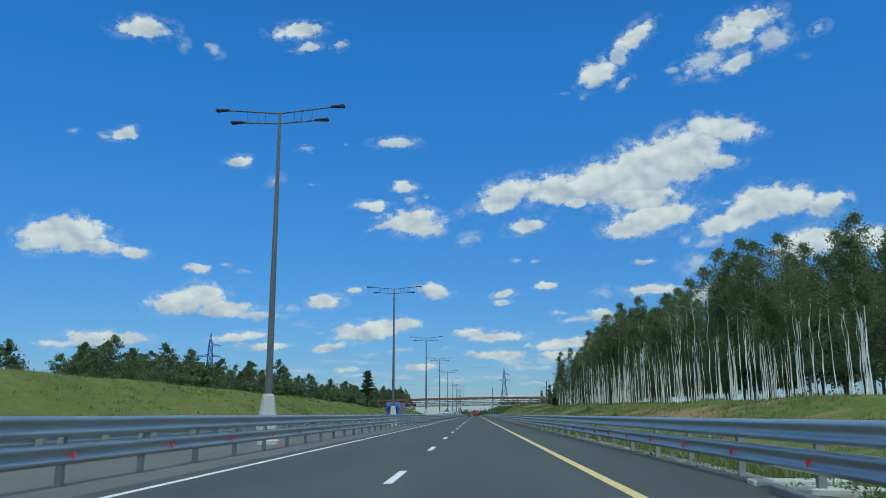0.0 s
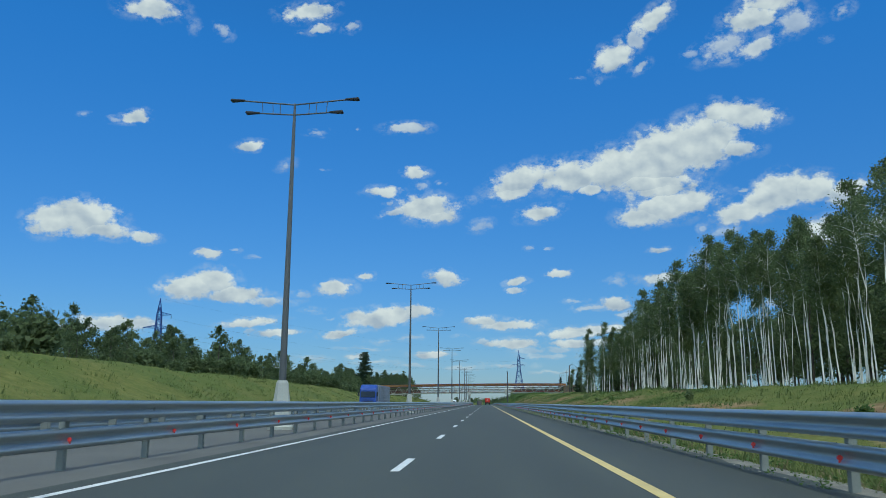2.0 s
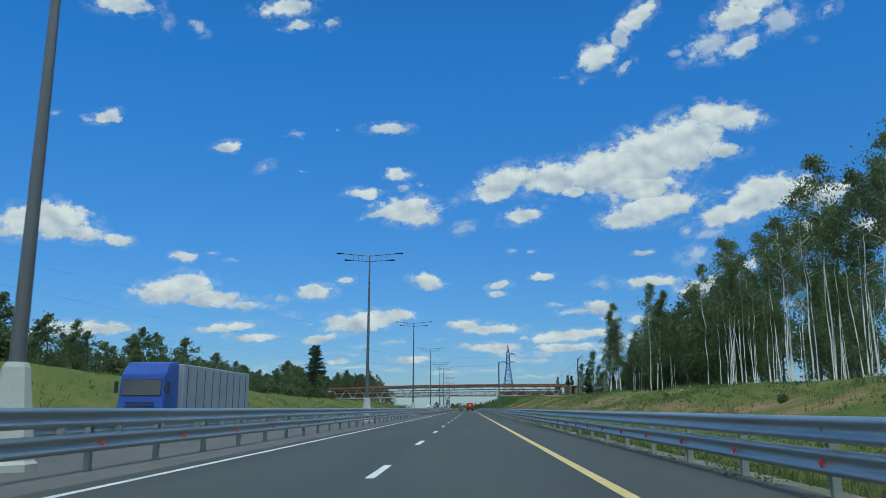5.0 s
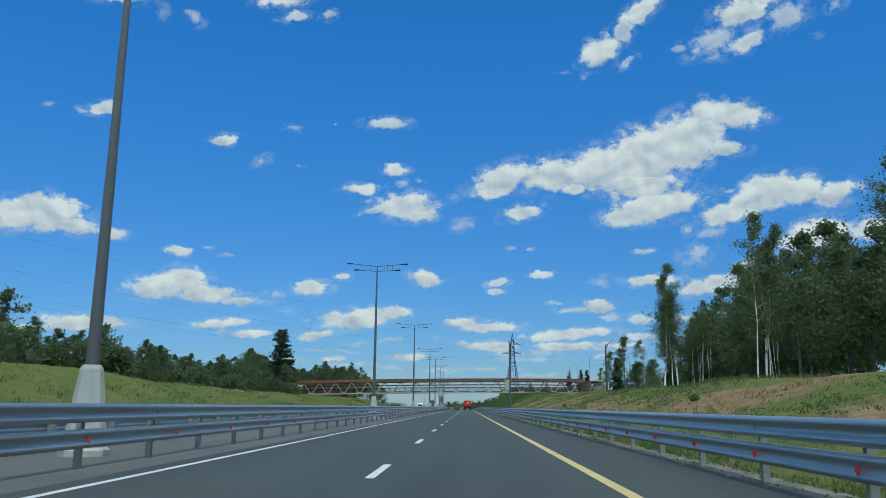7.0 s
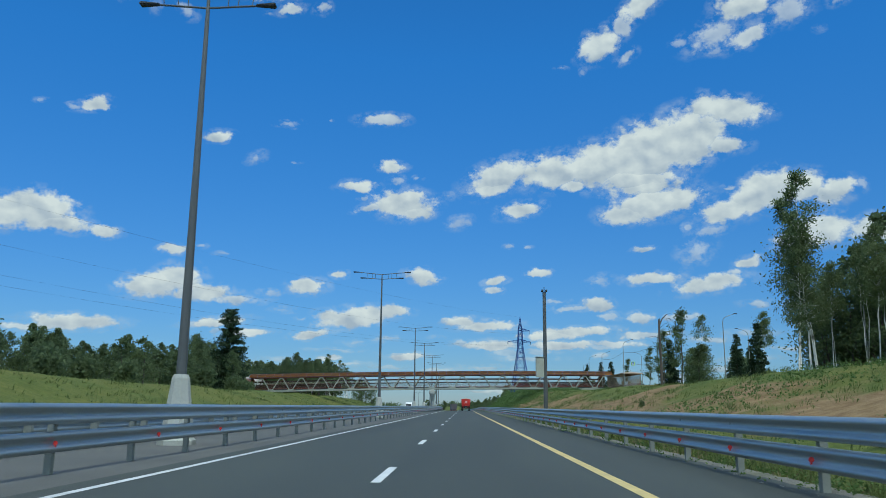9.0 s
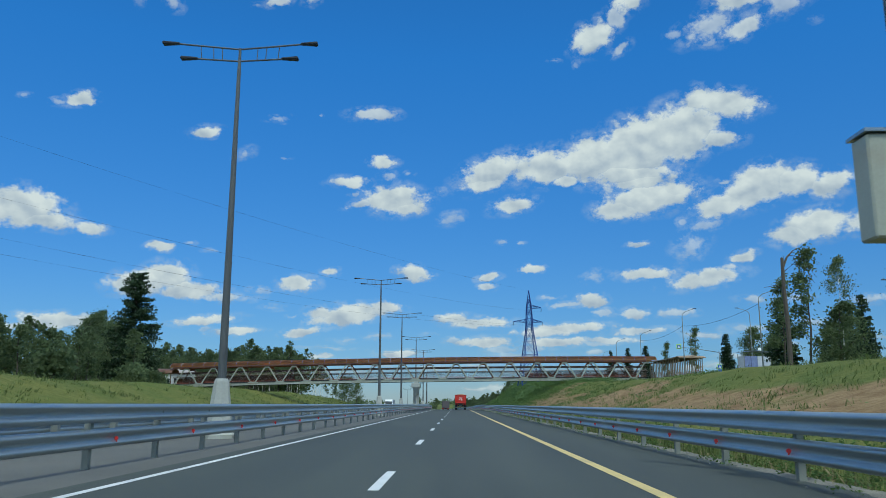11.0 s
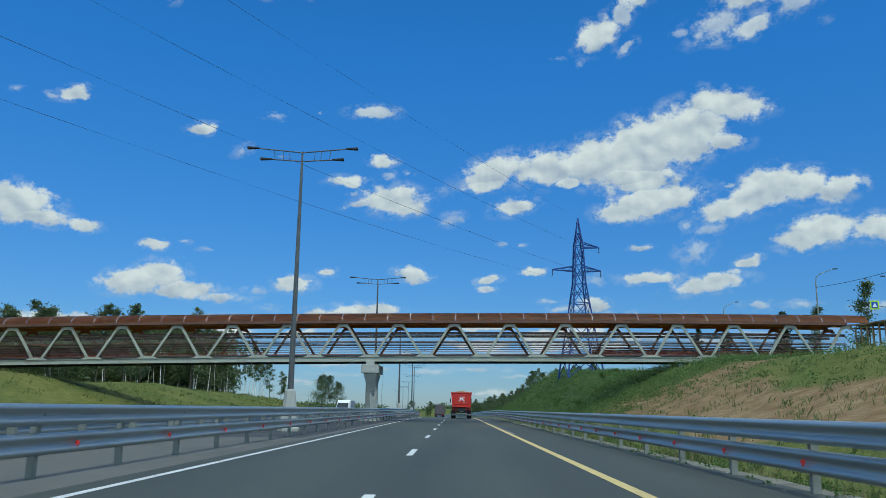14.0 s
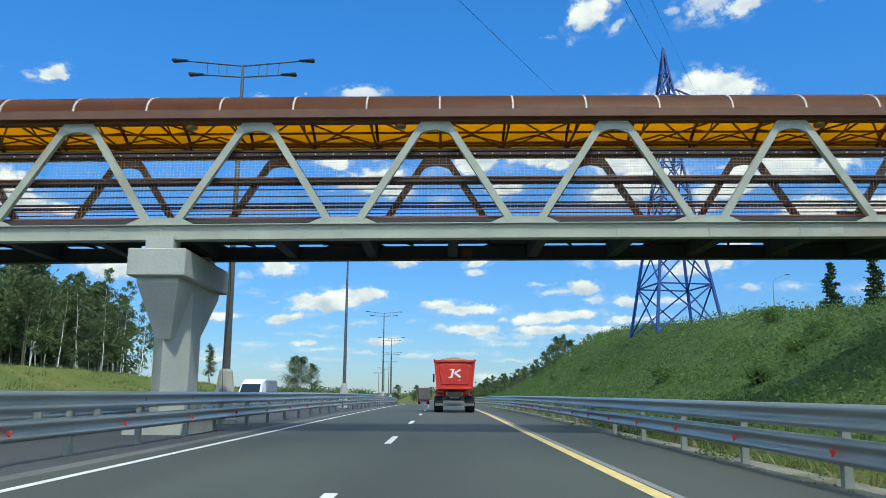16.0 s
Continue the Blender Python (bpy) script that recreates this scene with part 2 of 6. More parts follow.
cloud(-5.3, 2.7, 1.62, 0.20, 1, 0.72)
cloud(4.5, 3.4, 2.42, 0.24, 0, 0.75)
cloud(-12.6, 3.1, 1.97, 0.24, 1, 0.72)
cloud(-14.9, 2.7, 1.55, 0.20, 1, 0.70)
cloud(27.4, 6.6, 1.58, 0.32, 1, 0.80)
cloud(20.2, 6.9, 1.07, 0.34, -2, 0.80)
cloud(22.8, 6.8, 1.16, 0.30, -2, 0.75)
cloud(19.8, 9.8, 0.94, 0.38, 12, 0.95)
cloud(19.0, 9.1, 0.66, 0.27, -3, 0.85)
cloud(18.5, 13.3, 1.71, 0.77, 11, 1.05)
cloud(21.0, 14.4, 2.16, 1.24, 20, 1.15)
cloud(23.6, 14.5, 1.59, 0.96, 4, 1.08)
cloud(25.4, 14.1, 1.41, 0.87, 4, 1.05)
cloud(27.1, 14.2, 0.39, 0.47, 33, 0.74)
cloud(24.4, 11.5, 2.16, 0.99, 7, 1.10)
cloud(23.0, 11.0, 1.52, 0.74, 1, 1.05)
cloud(27.8, 11.4, 1.91, 0.86, -6, 1.05)
cloud(16.0, 12.4, 0.46, 0.35, 27, 0.74)
cloud(16.5, 10.7, 1.43, 1.01, 29, 0.76)
cloud(17.4, 12.0, 1.50, 0.43, 11, 0.76)
cloud(12.9, 11.0, 0.86, 0.20, 3, 0.90)
cloud(13.4, 8.9, 2.12, 0.43, 1, 1.02)
cloud(17.2, 8.4, 2.44, 0.62, 8, 1.05)
cloud(9.8, 8.8, 0.95, 0.44, 14, 0.72)
cloud(12.5, 6.2, 1.08, 0.39, -1, 0.90)
cloud(10.4, 6.3, 0.86, 0.32, -1, 0.80)
cloud(15.2, 6.2, 1.35, 0.35, -1, 0.82)
cloud(8.1, 5.3, 2.97, 0.36, 2, 0.98)
cloud(12.8, 5.0, 2.29, 0.31, 2, 0.90)
cloud(17.0, 4.6, 1.83, 0.27, -1, 0.82)
cloud(10.8, 4.4, 2.33, 0.28, -0, 0.90)
cloud(19.8, 5.0, 1.77, 0.30, -1, 0.75)
cloud(23.6, 5.3, 1.67, 0.29, -2, 0.75)
# low bands of haze and cloudlets over the horizon
low = random.Random(7)
for i in range(46):
    cloud(low.uniform(-32, 32), low.uniform(1.0, 4.2), low.uniform(0.8, 2.4), low.uniform(0.12, 0.3), low.uniform(-2, 2), low.uniform(0.68, 0.82))
for sheet in sheets:
    sheet.finish()
verts, faces, uvs = [], [], []
NA, NE = 60, 36
for j in range(NE + 1):
    for i in range(NA + 1):
        az, el = -60 + 120 * i / NA, 0.4 + 55 * j / NE
        d = min(4300.0, 1450 / math.sin(radians(el)))
        verts.append((d * math.cos(radians(el)) * math.sin(radians(az)), 195 + d * math.cos(radians(el)) * math.cos(radians(az)), 1.1 + d * math.sin(radians(el))))
        uvs.append((az / 100, el / 100))
for j in range(NE):
    for i in range(NA):
        k = j * (NA + 1) + i
        faces.append((k, k + 1, k + NA + 2, k + NA + 1))
cme = bpy.data.meshes.new("backdrop")
cme.from_pydata(verts, [], faces)
layer = cme.uv_layers.new(name="bearing")
for loop in cme.loops:
    layer.data[loop.index].uv = uvs[loop.vertex_index]
for sheet in sheets:
    cme.materials.append(sheet.mat)
for face in cme.polygons:
    az = -60 + 120 * (face.vertices[0] % (NA + 1)) / NA + 1
    face.material_index = sum(az > e for e in EDGES[1:-1])
tagged(new("backdrop", cme), "far layer of small white fair-weather clouds", "clouds", kind="structure")

# ---- materials ----
def mat(name, base=(0.5, 0.5, 0.5), rough=0.7, metal=0.0, vary=0.25, scale=3.0, fine=60.0, bump=0.15, tint=None, stain=0.0, stain_col=(0.1, 0.07, 0.04),
        island=0.0, obj=0.0, stretch=(1, 1, 1)):
    """A worn surface: base colour varied at two scales, with stains, roughness and fine relief, in metres."""
    m = bpy.data.materials.new(name)
    m.use_nodes = True
    n, k = m.node_tree.nodes, m.node_tree.links
    b = n["Principled BSDF"]
    tc = n.new("ShaderNodeTexCoord")
    mp = n.new("ShaderNodeMapping")
    mp.inputs["Scale"].default_value = stretch
    k.new(tc.outputs["Object"], mp.inputs[0])
    big, small = n.new("ShaderNodeTexNoise"), n.new("ShaderNodeTexNoise")
    for t, s in ((big, scale), (small, fine)):
        t.inputs["Scale"].default_value, t.inputs["Detail"].default_value = s, 5.0
        k.new(mp.outputs[0], t.inputs["Vector"])
    mix = n.new("ShaderNodeMix")
    mix.data_type = "RGBA"
    lo = [max(0.0, c * (1 - vary)) for c in base]
    hi = [min(1.0, c * (1 + vary)) for c in (tint or base)]
    mix.inputs["A"].default_value, mix.inputs["B"].default_value = (*lo, 1), (*hi, 1)
    add = n.new("ShaderNodeMath")
    add.operation = "MULTIPLY_ADD"
    k.new(small.outputs["Fac"], add.inputs[0])
    add.inputs[1].default_value = 0.8
    sub = n.new("ShaderNodeMath")
    sub.operation = "MULTIPLY_ADD"
    k.new(big.outputs["Fac"], sub.inputs[0])
    sub.inputs[1].default_value, sub.inputs[2].default_value = 1.6, -0.7
    k.new(sub.outputs[0], add.inputs[2])
    last = add.outputs[0]
    if island or obj:
        src = n.new("ShaderNodeNewGeometry").outputs["Random Per Island"] if island else n.new("ShaderNodeObjectInfo").outputs["Random"]
        r = n.new("ShaderNodeMath")
        r.operation = "MULTIPLY_ADD"
        k.new(src, r.inputs[0])
        r.inputs[1].default_value = island or obj
        k.new(last, r.inputs[2])
        r2 = n.new("ShaderNodeMath")
        r2.operation = "SUBTRACT"
        r2.inputs[1].default_value = (island or obj) / 2
        k.new(r.outputs[0], r2.inputs[0])
        last = r2.outputs[0]
    k.new(last, mix.inputs["Factor"])
    col = mix.outputs["Result"]
    if stain:
        st = n.new("ShaderNodeTexNoise")
        st.inputs["Scale"].default_value, st.inputs["Detail"].default_value = scale * 0.6, 8.0
        st.noise_dimensions = "4D"
        st.inputs["W"].default_value = 3.7
        k.new(mp.outputs[0], st.inputs["Vector"])
        rp = n.new("ShaderNodeMapRange")
        rp.inputs["From Min"].default_value, rp.inputs["From Max"].default_value = 0.55, 0.75
        rp.inputs["To Max"].default_value = stain
        k.new(st.outputs["Fac"], rp.inputs["Value"])
        mx = n.new("ShaderNodeMix")
        mx.data_type = "RGBA"
        mx.inputs["B"].default_value = (*stain_col, 1)
        k.new(rp.outputs[0], mx.inputs["Factor"])
        k.new(col, mx.inputs["A"])
        col = mx.outputs["Result"]
    k.new(col, b.inputs["Base Color"])
    b.inputs["Roughness"].default_value, b.inputs["Metallic"].default_value = rough, metal
    rr = n.new("ShaderNodeMapRange")
    rr.inputs["To Min"].default_value, rr.inputs["To Max"].default_value = max(0.02, rough - 0.12), min(1.0, rough + 0.12)
    k.new(big.outputs["Fac"], rr.inputs["Value"])
    k.new(rr.outputs[0], b.inputs["Roughness"])
    if bump:
        bp = n.new("ShaderNodeBump")
        bp.inputs["Strength"].default_value, bp.inputs["Distance"].default_value = bump, 0.02
        k.new(small.outputs["Fac"], bp.inputs["Height"])
        k.new(bp.outputs[0], b.inputs["Normal"])
    return m


ASPHALT = mat("asphalt", (0.050, 0.056, 0.047), 0.8, 0, 0.32, 0.16, 30, 0.35, stretch=(4, 0.3, 1), stain=0.3, stain_col=(0.085, 0.09, 0.08))
SHOULDER = mat("shoulder_asphalt", (0.12, 0.12, 0.12), 0.85, 0, 0.2, 0.3, 25, 0.3)
MEDIAN = mat("median_concrete", (0.115, 0.113, 0.102), 0.9, 0, 0.2, 0.4, 18, 0.3, stain=0.5, stain_col=(0.13, 0.12, 0.1))
WHITE = mat("white_marking", (0.62, 0.62, 0.6), 0.7, 0, 0.15, 2.0, 40, 0.2, stain=0.5, stain_col=(0.2, 0.2, 0.2))
YELLOW = mat("yellow_marking", (0.58, 0.44, 0.17), 0.7, 0, 0.15, 2.0, 40, 0.2, stain=0.45, stain_col=(0.3, 0.26, 0.16))
OLD_LINE = mat("faded_marking", (0.2, 0.2, 0.19), 0.8, 0, 0.2, 2.0, 40, 0.2, stain=0.6, stain_col=(0.1, 0.1, 0.095))
GALV = mat("galvanised_steel", (0.345, 0.385, 0.395), 0.36, 0.7, 0.15, 0.7, 16, 0.08, stain=0.45, stain_col=(0.27, 0.28, 0.26), stretch=(1, 0.35, 2.5))
GALV_DULL = mat("dull_galvanised_steel", (0.225, 0.24, 0.215), 0.6, 0.15, 0.18, 1.5, 25, 0.05)
POLE = mat("grey_pole_steel", (0.10, 0.105, 0.105), 0.5, 0.3, 0.15, 1.0, 30, 0.03)
DARK = mat("dark_metal", (0.035, 0.036, 0.038), 0.5, 0.3, 0.2, 4, 40, 0.05)
CONCRETE = mat("pale_concrete", (0.40, 0.405, 0.36), 0.85, 0, 0.15, 0.8, 14, 0.25, stain=0.35, stain_col=(0.27, 0.26, 0.24))
RED_REFLECTOR = mat("red_reflector", (0.75, 0.05, 0.04), 0.3, 0, 0.1, 5, 40, 0)
DARK_PAVING = mat("dark_paving", (0.05, 0.052, 0.055), 0.85, 0, 0.25, 0.5, 20, 0.4, stain=0.4, stain_col=(0.1, 0.1, 0.095))
GRAVEL = mat("verge_gravel", (0.185, 0.172, 0.14), 0.95, 0, 0.5, 1.1, 26, 0.9, stain=0.9, stain_col=(0.085, 0.10, 0.035))
STONE = mat("loose_stone", (0.27, 0.25, 0.21), 0.9, 0, 0.3, 3, 40, 0.3, island=0.6)
BARK_WHITE = mat("birch_bark", (0.74, 0.72, 0.66), 0.8, 0, 0.12, 1.1, 9, 0.3, stain=0.95, stain_col=(0.05, 0.045, 0.04), stretch=(2, 2, 1.4))
BARK = mat("dark_bark", (0.085, 0.07, 0.055), 0.9, 0, 0.3, 3, 14, 0.6, stretch=(2, 2, 0.5))
BROWN_STEEL = mat("brown_painted_steel", (0.13, 0.06, 0.035), 0.55, 0.1, 0.25, 2, 30, 0.08, stain=0.6, stain_col=(0.2, 0.09, 0.04))
DARK_BROWN = mat("dark_brown_steel", (0.045, 0.026, 0.02), 0.55, 0.1, 0.25, 2, 30, 0.08, stain=0.5, stain_col=(0.11, 0.05, 0.03))
RAIL_RED = mat("red_brown_rail", (0.24, 0.06, 0.035), 0.5, 0.1, 0.2, 2, 30, 0.05)
GREY_PAINT = mat("grey_green_painted_steel", (0.36, 0.37, 0.305), 0.5, 0.05, 0.14, 0.8, 24, 0.06, stain=0.75, stain_col=(0.24, 0.16, 0.09))
RIB = mat("pale_rib", (0.52, 0.46, 0.40), 0.6, 0.1, 0.1, 2, 30, 0.05)
DECK = mat("shaded_underside_steel", (0.036, 0.04, 0.043), 0.8, 0.0, 0.25, 1.5, 20, 0.1)
PYLON_BLUE = mat("blue_painted_steel", (0.012, 0.05, 0.22), 0.6, 0.0, 0.2, 1, 20, 0.05)
RED_PAINT = mat("red_truck_paint", (0.52, 0.035, 0.025), 0.38, 0, 0.12, 1.5, 30, 0.03, stain=0.3, stain_col=(0.3, 0.06, 0.04))
WHITE_PAINT = mat("white_paint", (0.78, 0.78, 0.77), 0.45, 0, 0.06, 3, 30, 0.02)
ORANGE_PAINT = mat("orange_paint", (0.75, 0.27, 0.03), 0.5, 0, 0.1, 3, 30, 0.02)
BLUE_PAINT = mat("blue_truck_paint", (0.02, 0.06, 0.28), 0.35, 0, 0.12, 2, 30, 0.02)
TARP = mat("grey_tarpaulin", (0.22, 0.25, 0.29), 0.7, 0, 0.15, 1, 20, 0.1)
DARK_CANVAS = mat("dark_canvas", (0.10, 0.085, 0.085), 0.75, 0, 0.15, 1, 20, 0.1)
ROOF_BLUE_GREY = mat("blue_grey_sheet", (0.12, 0.16, 0.24), 0.45, 0.1, 0.12, 2, 30, 0.03)
PANEL_PALE = mat("pale_panel", (0.46, 0.5, 0.55), 0.4, 0, 0.08, 1.5, 20, 0.02, stain=0.3, stain_col=(0.3, 0.3, 0.32))
SIGN_POSTER = mat("blue_poster_panel", (0.16, 0.2, 0.36), 0.35, 0, 0.25, 2.5, 20, 0.02)
TAN_STEEL = mat("tan_painted_steel", (0.30, 0.21, 0.13), 0.6, 0.05, 0.2, 2, 30, 0.05)
WORN_GREY = mat("worn_grey_paint", (0.16, 0.16, 0.155), 0.6, 0.1, 0.3, 3, 30, 0.05, stain=0.6, stain_col=(0.07, 0.065, 0.06))
RUBBER = mat("black_rubber", (0.02, 0.02, 0.021), 0.85, 0, 0.3, 4, 40, 0.2)
GLASS_DARK = mat("dark_window", (0.02, 0.025, 0.03), 0.08, 0, 0.1, 2, 10, 0)
SAND = mat("sand_load", (0.38, 0.3, 0.2), 0.95, 0, 0.25, 4, 40, 0.5)
TAIL_RED = mat("tail_light_red", (0.5, 0.02, 0.02), 0.25, 0, 0.05, 4, 20, 0)
SHED_ROOF = mat("shed_roof", (0.34, 0.3, 0.27), 0.7, 0, 0.15, 1, 20, 0.1)
WALL_PALE = mat("pale_house_wall", (0.55, 0.55, 0.53), 0.8, 0, 0.1, 0.6, 14, 0.1)
SIGN_BLUE = mat("blue_sign", (0.02, 0.1, 0.45), 0.4, 0, 0.05, 3, 20, 0)
SIGN_GREEN = mat("yellow_green_sign", (0.5, 0.75, 0.03), 0.4, 0, 0.05, 3, 20, 0)
WIRE = mat("dark_cable", (0.04, 0.04, 0.045), 0.6, 0.3, 0.1, 2, 20, 0)


def ground_material():
    """Grass at three scales, with dry patches and bare sandy earth showing through on the banks."""
    m = bpy.data.materials.new("grass_bank")
    m.use_nodes = True
    n, k = m.node_tree.nodes, m.node_tree.links
    b = n["Principled BSDF"]
    b.inputs["Roughness"].default_value = 0.95
    b.inputs["Specular IOR Level"].default_value = 0.15
    tc = n.new("ShaderNodeTexCoord")

    def nz(scale, detail, w):
        t = n.new("ShaderNodeTexNoise")
        t.noise_dimensions = "4D"
        t.inputs["W"].default_value, t.inputs["Scale"].default_value, t.inputs["Detail"].default_value = w, scale, detail
        k.new(tc.outputs["Object"], t.inputs["Vector"])
        return t.outputs["Fac"]

    def mixed(fac, lo, hi, a, b2):
        r = n.new("ShaderNodeMapRange")
        r.inputs["From Min"].default_value, r.inputs["From Max"].default_value = lo, hi
        k.new(fac, r.inputs["Value"])
        x = n.new("ShaderNodeMix")
        x.data_type = "RGBA"
        k.new(r.outputs[0], x.inputs["Factor"])
        for slot, v in (("A", a), ("B", b2)):
            if isinstance(v, tuple):
                x.inputs[slot].default_value = (*v, 1)
            else:
                k.new(v, x.inputs[slot])
        return x.outputs["Result"]

    fine = mixed(nz(2.6, 6, 0.0), 0.3, 0.7, (0.056, 0.082, 0.016), (0.125, 0.148, 0.035))
    tone = mixed(nz(0.14, 4, 1.0), 0.38, 0.62, fine, mixed(nz(1.7, 5, 5.0), 0.3, 0.7, (0.088, 0.102, 0.02), (0.17, 0.165, 0.047)))
    earth = mixed(nz(1.3, 6, 2.0), 0.35, 0.7, (0.175, 0.108, 0.05), (0.29, 0.205, 0.105))
    sides = n.new("ShaderNodeSeparateXYZ")
    k.new(tc.outputs["Object"], sides.inputs[0])
    right = n.new("ShaderNodeMapRange")
    right.inputs["From Min"].default_value, right.inputs["From Max"].default_value = 7.0, 11.0
    right.inputs["To Min"].default_value, right.inputs["To Max"].default_value = -0.3, 0.145
    k.new(sides.outputs["X"], right.inputs["Value"])
    dug = n.new("ShaderNodeMapRange")
    dug.interpolation_type = "SMOOTHSTEP"
    dug.inputs["From Min"].default_value, dug.inputs["From Max"].default_value, dug.inputs["To Max"].default_value = 110.0, 205.0, 0.055
    k.new(sides.outputs["Y"], dug.inputs["Value"])
    worn = n.new("ShaderNodeMath")
    k.new(right.outputs[0], worn.inputs[0])
    k.new(dug.outputs[0], worn.inputs[1])
    bare = n.new("ShaderNodeMath")
    k.new(nz(0.075, 7, 3.0), bare.inputs[0])
    k.new(worn.outputs[0], bare.inputs[1])
    past = n.new("ShaderNodeMapRange")
    past.inputs["From Min"].default_value, past.inputs["From Max"].default_value, past.inputs["To Max"].default_value = 404.0, 424.0, 0.3
    k.new(sides.outputs["Y"], past.inputs["Value"])
    cut = n.new("ShaderNodeMapRange")
    cut.inputs["From Min"].default_value, cut.inputs["From Max"].default_value, cut.inputs["To Max"].default_value = 322.0, 350.0, -0.03
    k.new(sides.outputs["Y"], cut.inputs["Value"])
    both = n.new("ShaderNodeMath")
    k.new(past.outputs[0], both.inputs[0])
    k.new(cut.outputs[0], both.inputs[1])
    crown = n.new("ShaderNodeMapRange")
    crown.inputs["From Min"].default_value, crown.inputs["From Max"].default_value, crown.inputs["To Max"].default_value = 14.5, 19.0, 0.16
    k.new(sides.outputs["X"], crown.inputs["Value"])
    sum_up = n.new("ShaderNodeMath")
    k.new(both.outputs[0], sum_up.inputs[0])
    k.new(crown.outputs[0], sum_up.inputs[1])
    less = n.new("ShaderNodeMath")
    less.operation = "SUBTRACT"
    k.new(bare.outputs[0], less.inputs[0])
    k.new(sum_up.outputs[0], less.inputs[1])
    lush = n.new("ShaderNodeMapRange")
    lush.inputs["From Min"].default_value, lush.inputs["From Max"].default_value = 398.0, 426.0
    k.new(sides.outputs["Y"], lush.inputs["Value"])
    east = n.new("ShaderNodeMath")
    east.operation = "GREATER_THAN"
    k.new(sides.outputs["X"], east.inputs[0])
    east.inputs[1].default_value = -4.0
    rich = n.new("ShaderNodeMath")
    rich.operation = "MULTIPLY"
    k.new(lush.outputs[0], rich.inputs[0])
    k.new(east.outputs[0], rich.inputs[1])
    tone = mixed(rich.outputs[0], 0.0, 1.0, tone, mixed(nz(1.9, 6, 8.0), 0.3, 0.7, (0.035, 0.066, 0.018), (0.085, 0.125, 0.036)))
    patch = mixed(less.outputs[0], 0.62, 0.68, tone, earth)
    k.new(patch, b.inputs["Base Color"])
    bp = n.new("ShaderNodeBump")
    bp.inputs["Strength"].default_value, bp.inputs["Distance"].default_value = 0.9, 0.15
    k.new(nz(3.5, 8, 4.0), bp.inputs["Height"])
    k.new(bp.outputs[0], b.inputs["Normal"])
    return m


def leaf_material(name, dark, light, through=0.35):
    """Leaves that vary one by one and let some light through."""
    m = bpy.data.materials.new(name)
    m.use_nodes = True
    n, k = m.node_tree.nodes, m.node_tree.links
    b = n["Principled BSDF"]
    b.inputs["Roughness"].default_value = 0.6
    b.inputs["Specular IOR Level"].default_value = 0.3
    g = n.new("ShaderNodeNewGeometry")
    o = n.new("ShaderNodeObjectInfo")
    add = n.new("ShaderNodeMath")
    add.operation = "MULTIPLY_ADD"
    add.inputs[1].default_value = 0.65
    half = n.new("ShaderNodeMath")
    half.operation = "MULTIPLY"
    half.inputs[1].default_value = 0.35
    k.new(o.outputs["Random"], half.inputs[0])
    k.new(g.outputs["Random Per Island"], add.inputs[0])
    k.new(half.outputs[0], add.inputs[2])
    mx = n.new("ShaderNodeMix")
    mx.data_type = "RGBA"
    mx.inputs["A"].default_value, mx.inputs["B"].default_value = (*dark, 1), (*light, 1)
    k.new(add.outputs[0], mx.inputs["Factor"])
    k.new(mx.outputs["Result"], b.inputs["Base Color"])
    t = n.new("ShaderNodeBsdfTranslucent")
    k.new(mx.outputs["Result"], t.inputs["Color"])
    ms = n.new("ShaderNodeMixShader")
    ms.inputs[0].default_value = through
    k.new(b.outputs[0], ms.inputs[1])
    k.new(t.outputs[0], ms.inputs[2])
    k.new(ms.outputs[0], n["Material Output"].inputs[0])
    return m


def sheet_material():
    """Brown tinted plastic sheet: glossy brown outside, amber where light comes through."""
    m = bpy.data.materials.new("brown_plastic_sheet")
    m.use_nodes = True
    n, k = m.node_tree.nodes, m.node_tree.links
    b = n["Principled BSDF"]
    nz = n.new("ShaderNodeTexNoise")
    nz.inputs["Scale"].default_value = 0.8
    mx = n.new("ShaderNodeMix")
    mx.data_type = "RGBA"
    mx.inputs["A"].default_value, mx.inputs["B"].default_value = (0.065, 0.03, 0.017, 1), (0.11, 0.05, 0.03, 1)
    k.new(nz.outputs["Fac"], mx.inputs["Factor"])
    k.new(mx.outputs["Result"], b.inputs["Base Color"])
    b.inputs["Roughness"].default_value = 0.5
    t = n.new("ShaderNodeBsdfTranslucent")
    t.inputs["Color"].default_value = (0.98, 0.6, 0.05, 1)
    ms = n.new("ShaderNodeMixShader")
    ms.inputs[0].default_value = 0.65
    k.new(b.outputs[0], ms.inputs[1])
    k.new(t.outputs[0], ms.inputs[2])
    k.new(ms.outputs[0], n["Material Output"].inputs[0])
    return m


GRASS = ground_material()
SHEET = sheet_material()
LEAF_BIRCH = leaf_material("birch_leaves", (0.085, 0.12, 0.05), (0.19, 0.235, 0.10), 0.55)
LEAF_OAK = leaf_material("broad_leaves", (0.085, 0.12, 0.055), (0.185, 0.23, 0.10), 0.6)
NEEDLES = leaf_material("spruce_needles", (0.018, 0.036, 0.016), (0.045, 0.075, 0.03), 0.2)
BLADES = leaf_material("grass_blades", (0.09, 0.13, 0.036), (0.205, 0.235, 0.078), 0.5)
BLADES_DRY = leaf_material("dry_stems", (0.16, 0.13, 0.06), (0.36, 0.3, 0.17), 0.2)
WEEDS = leaf_material("weed_leaves", (0.075, 0.135, 0.036), (0.185, 0.265, 0.08), 0.5)


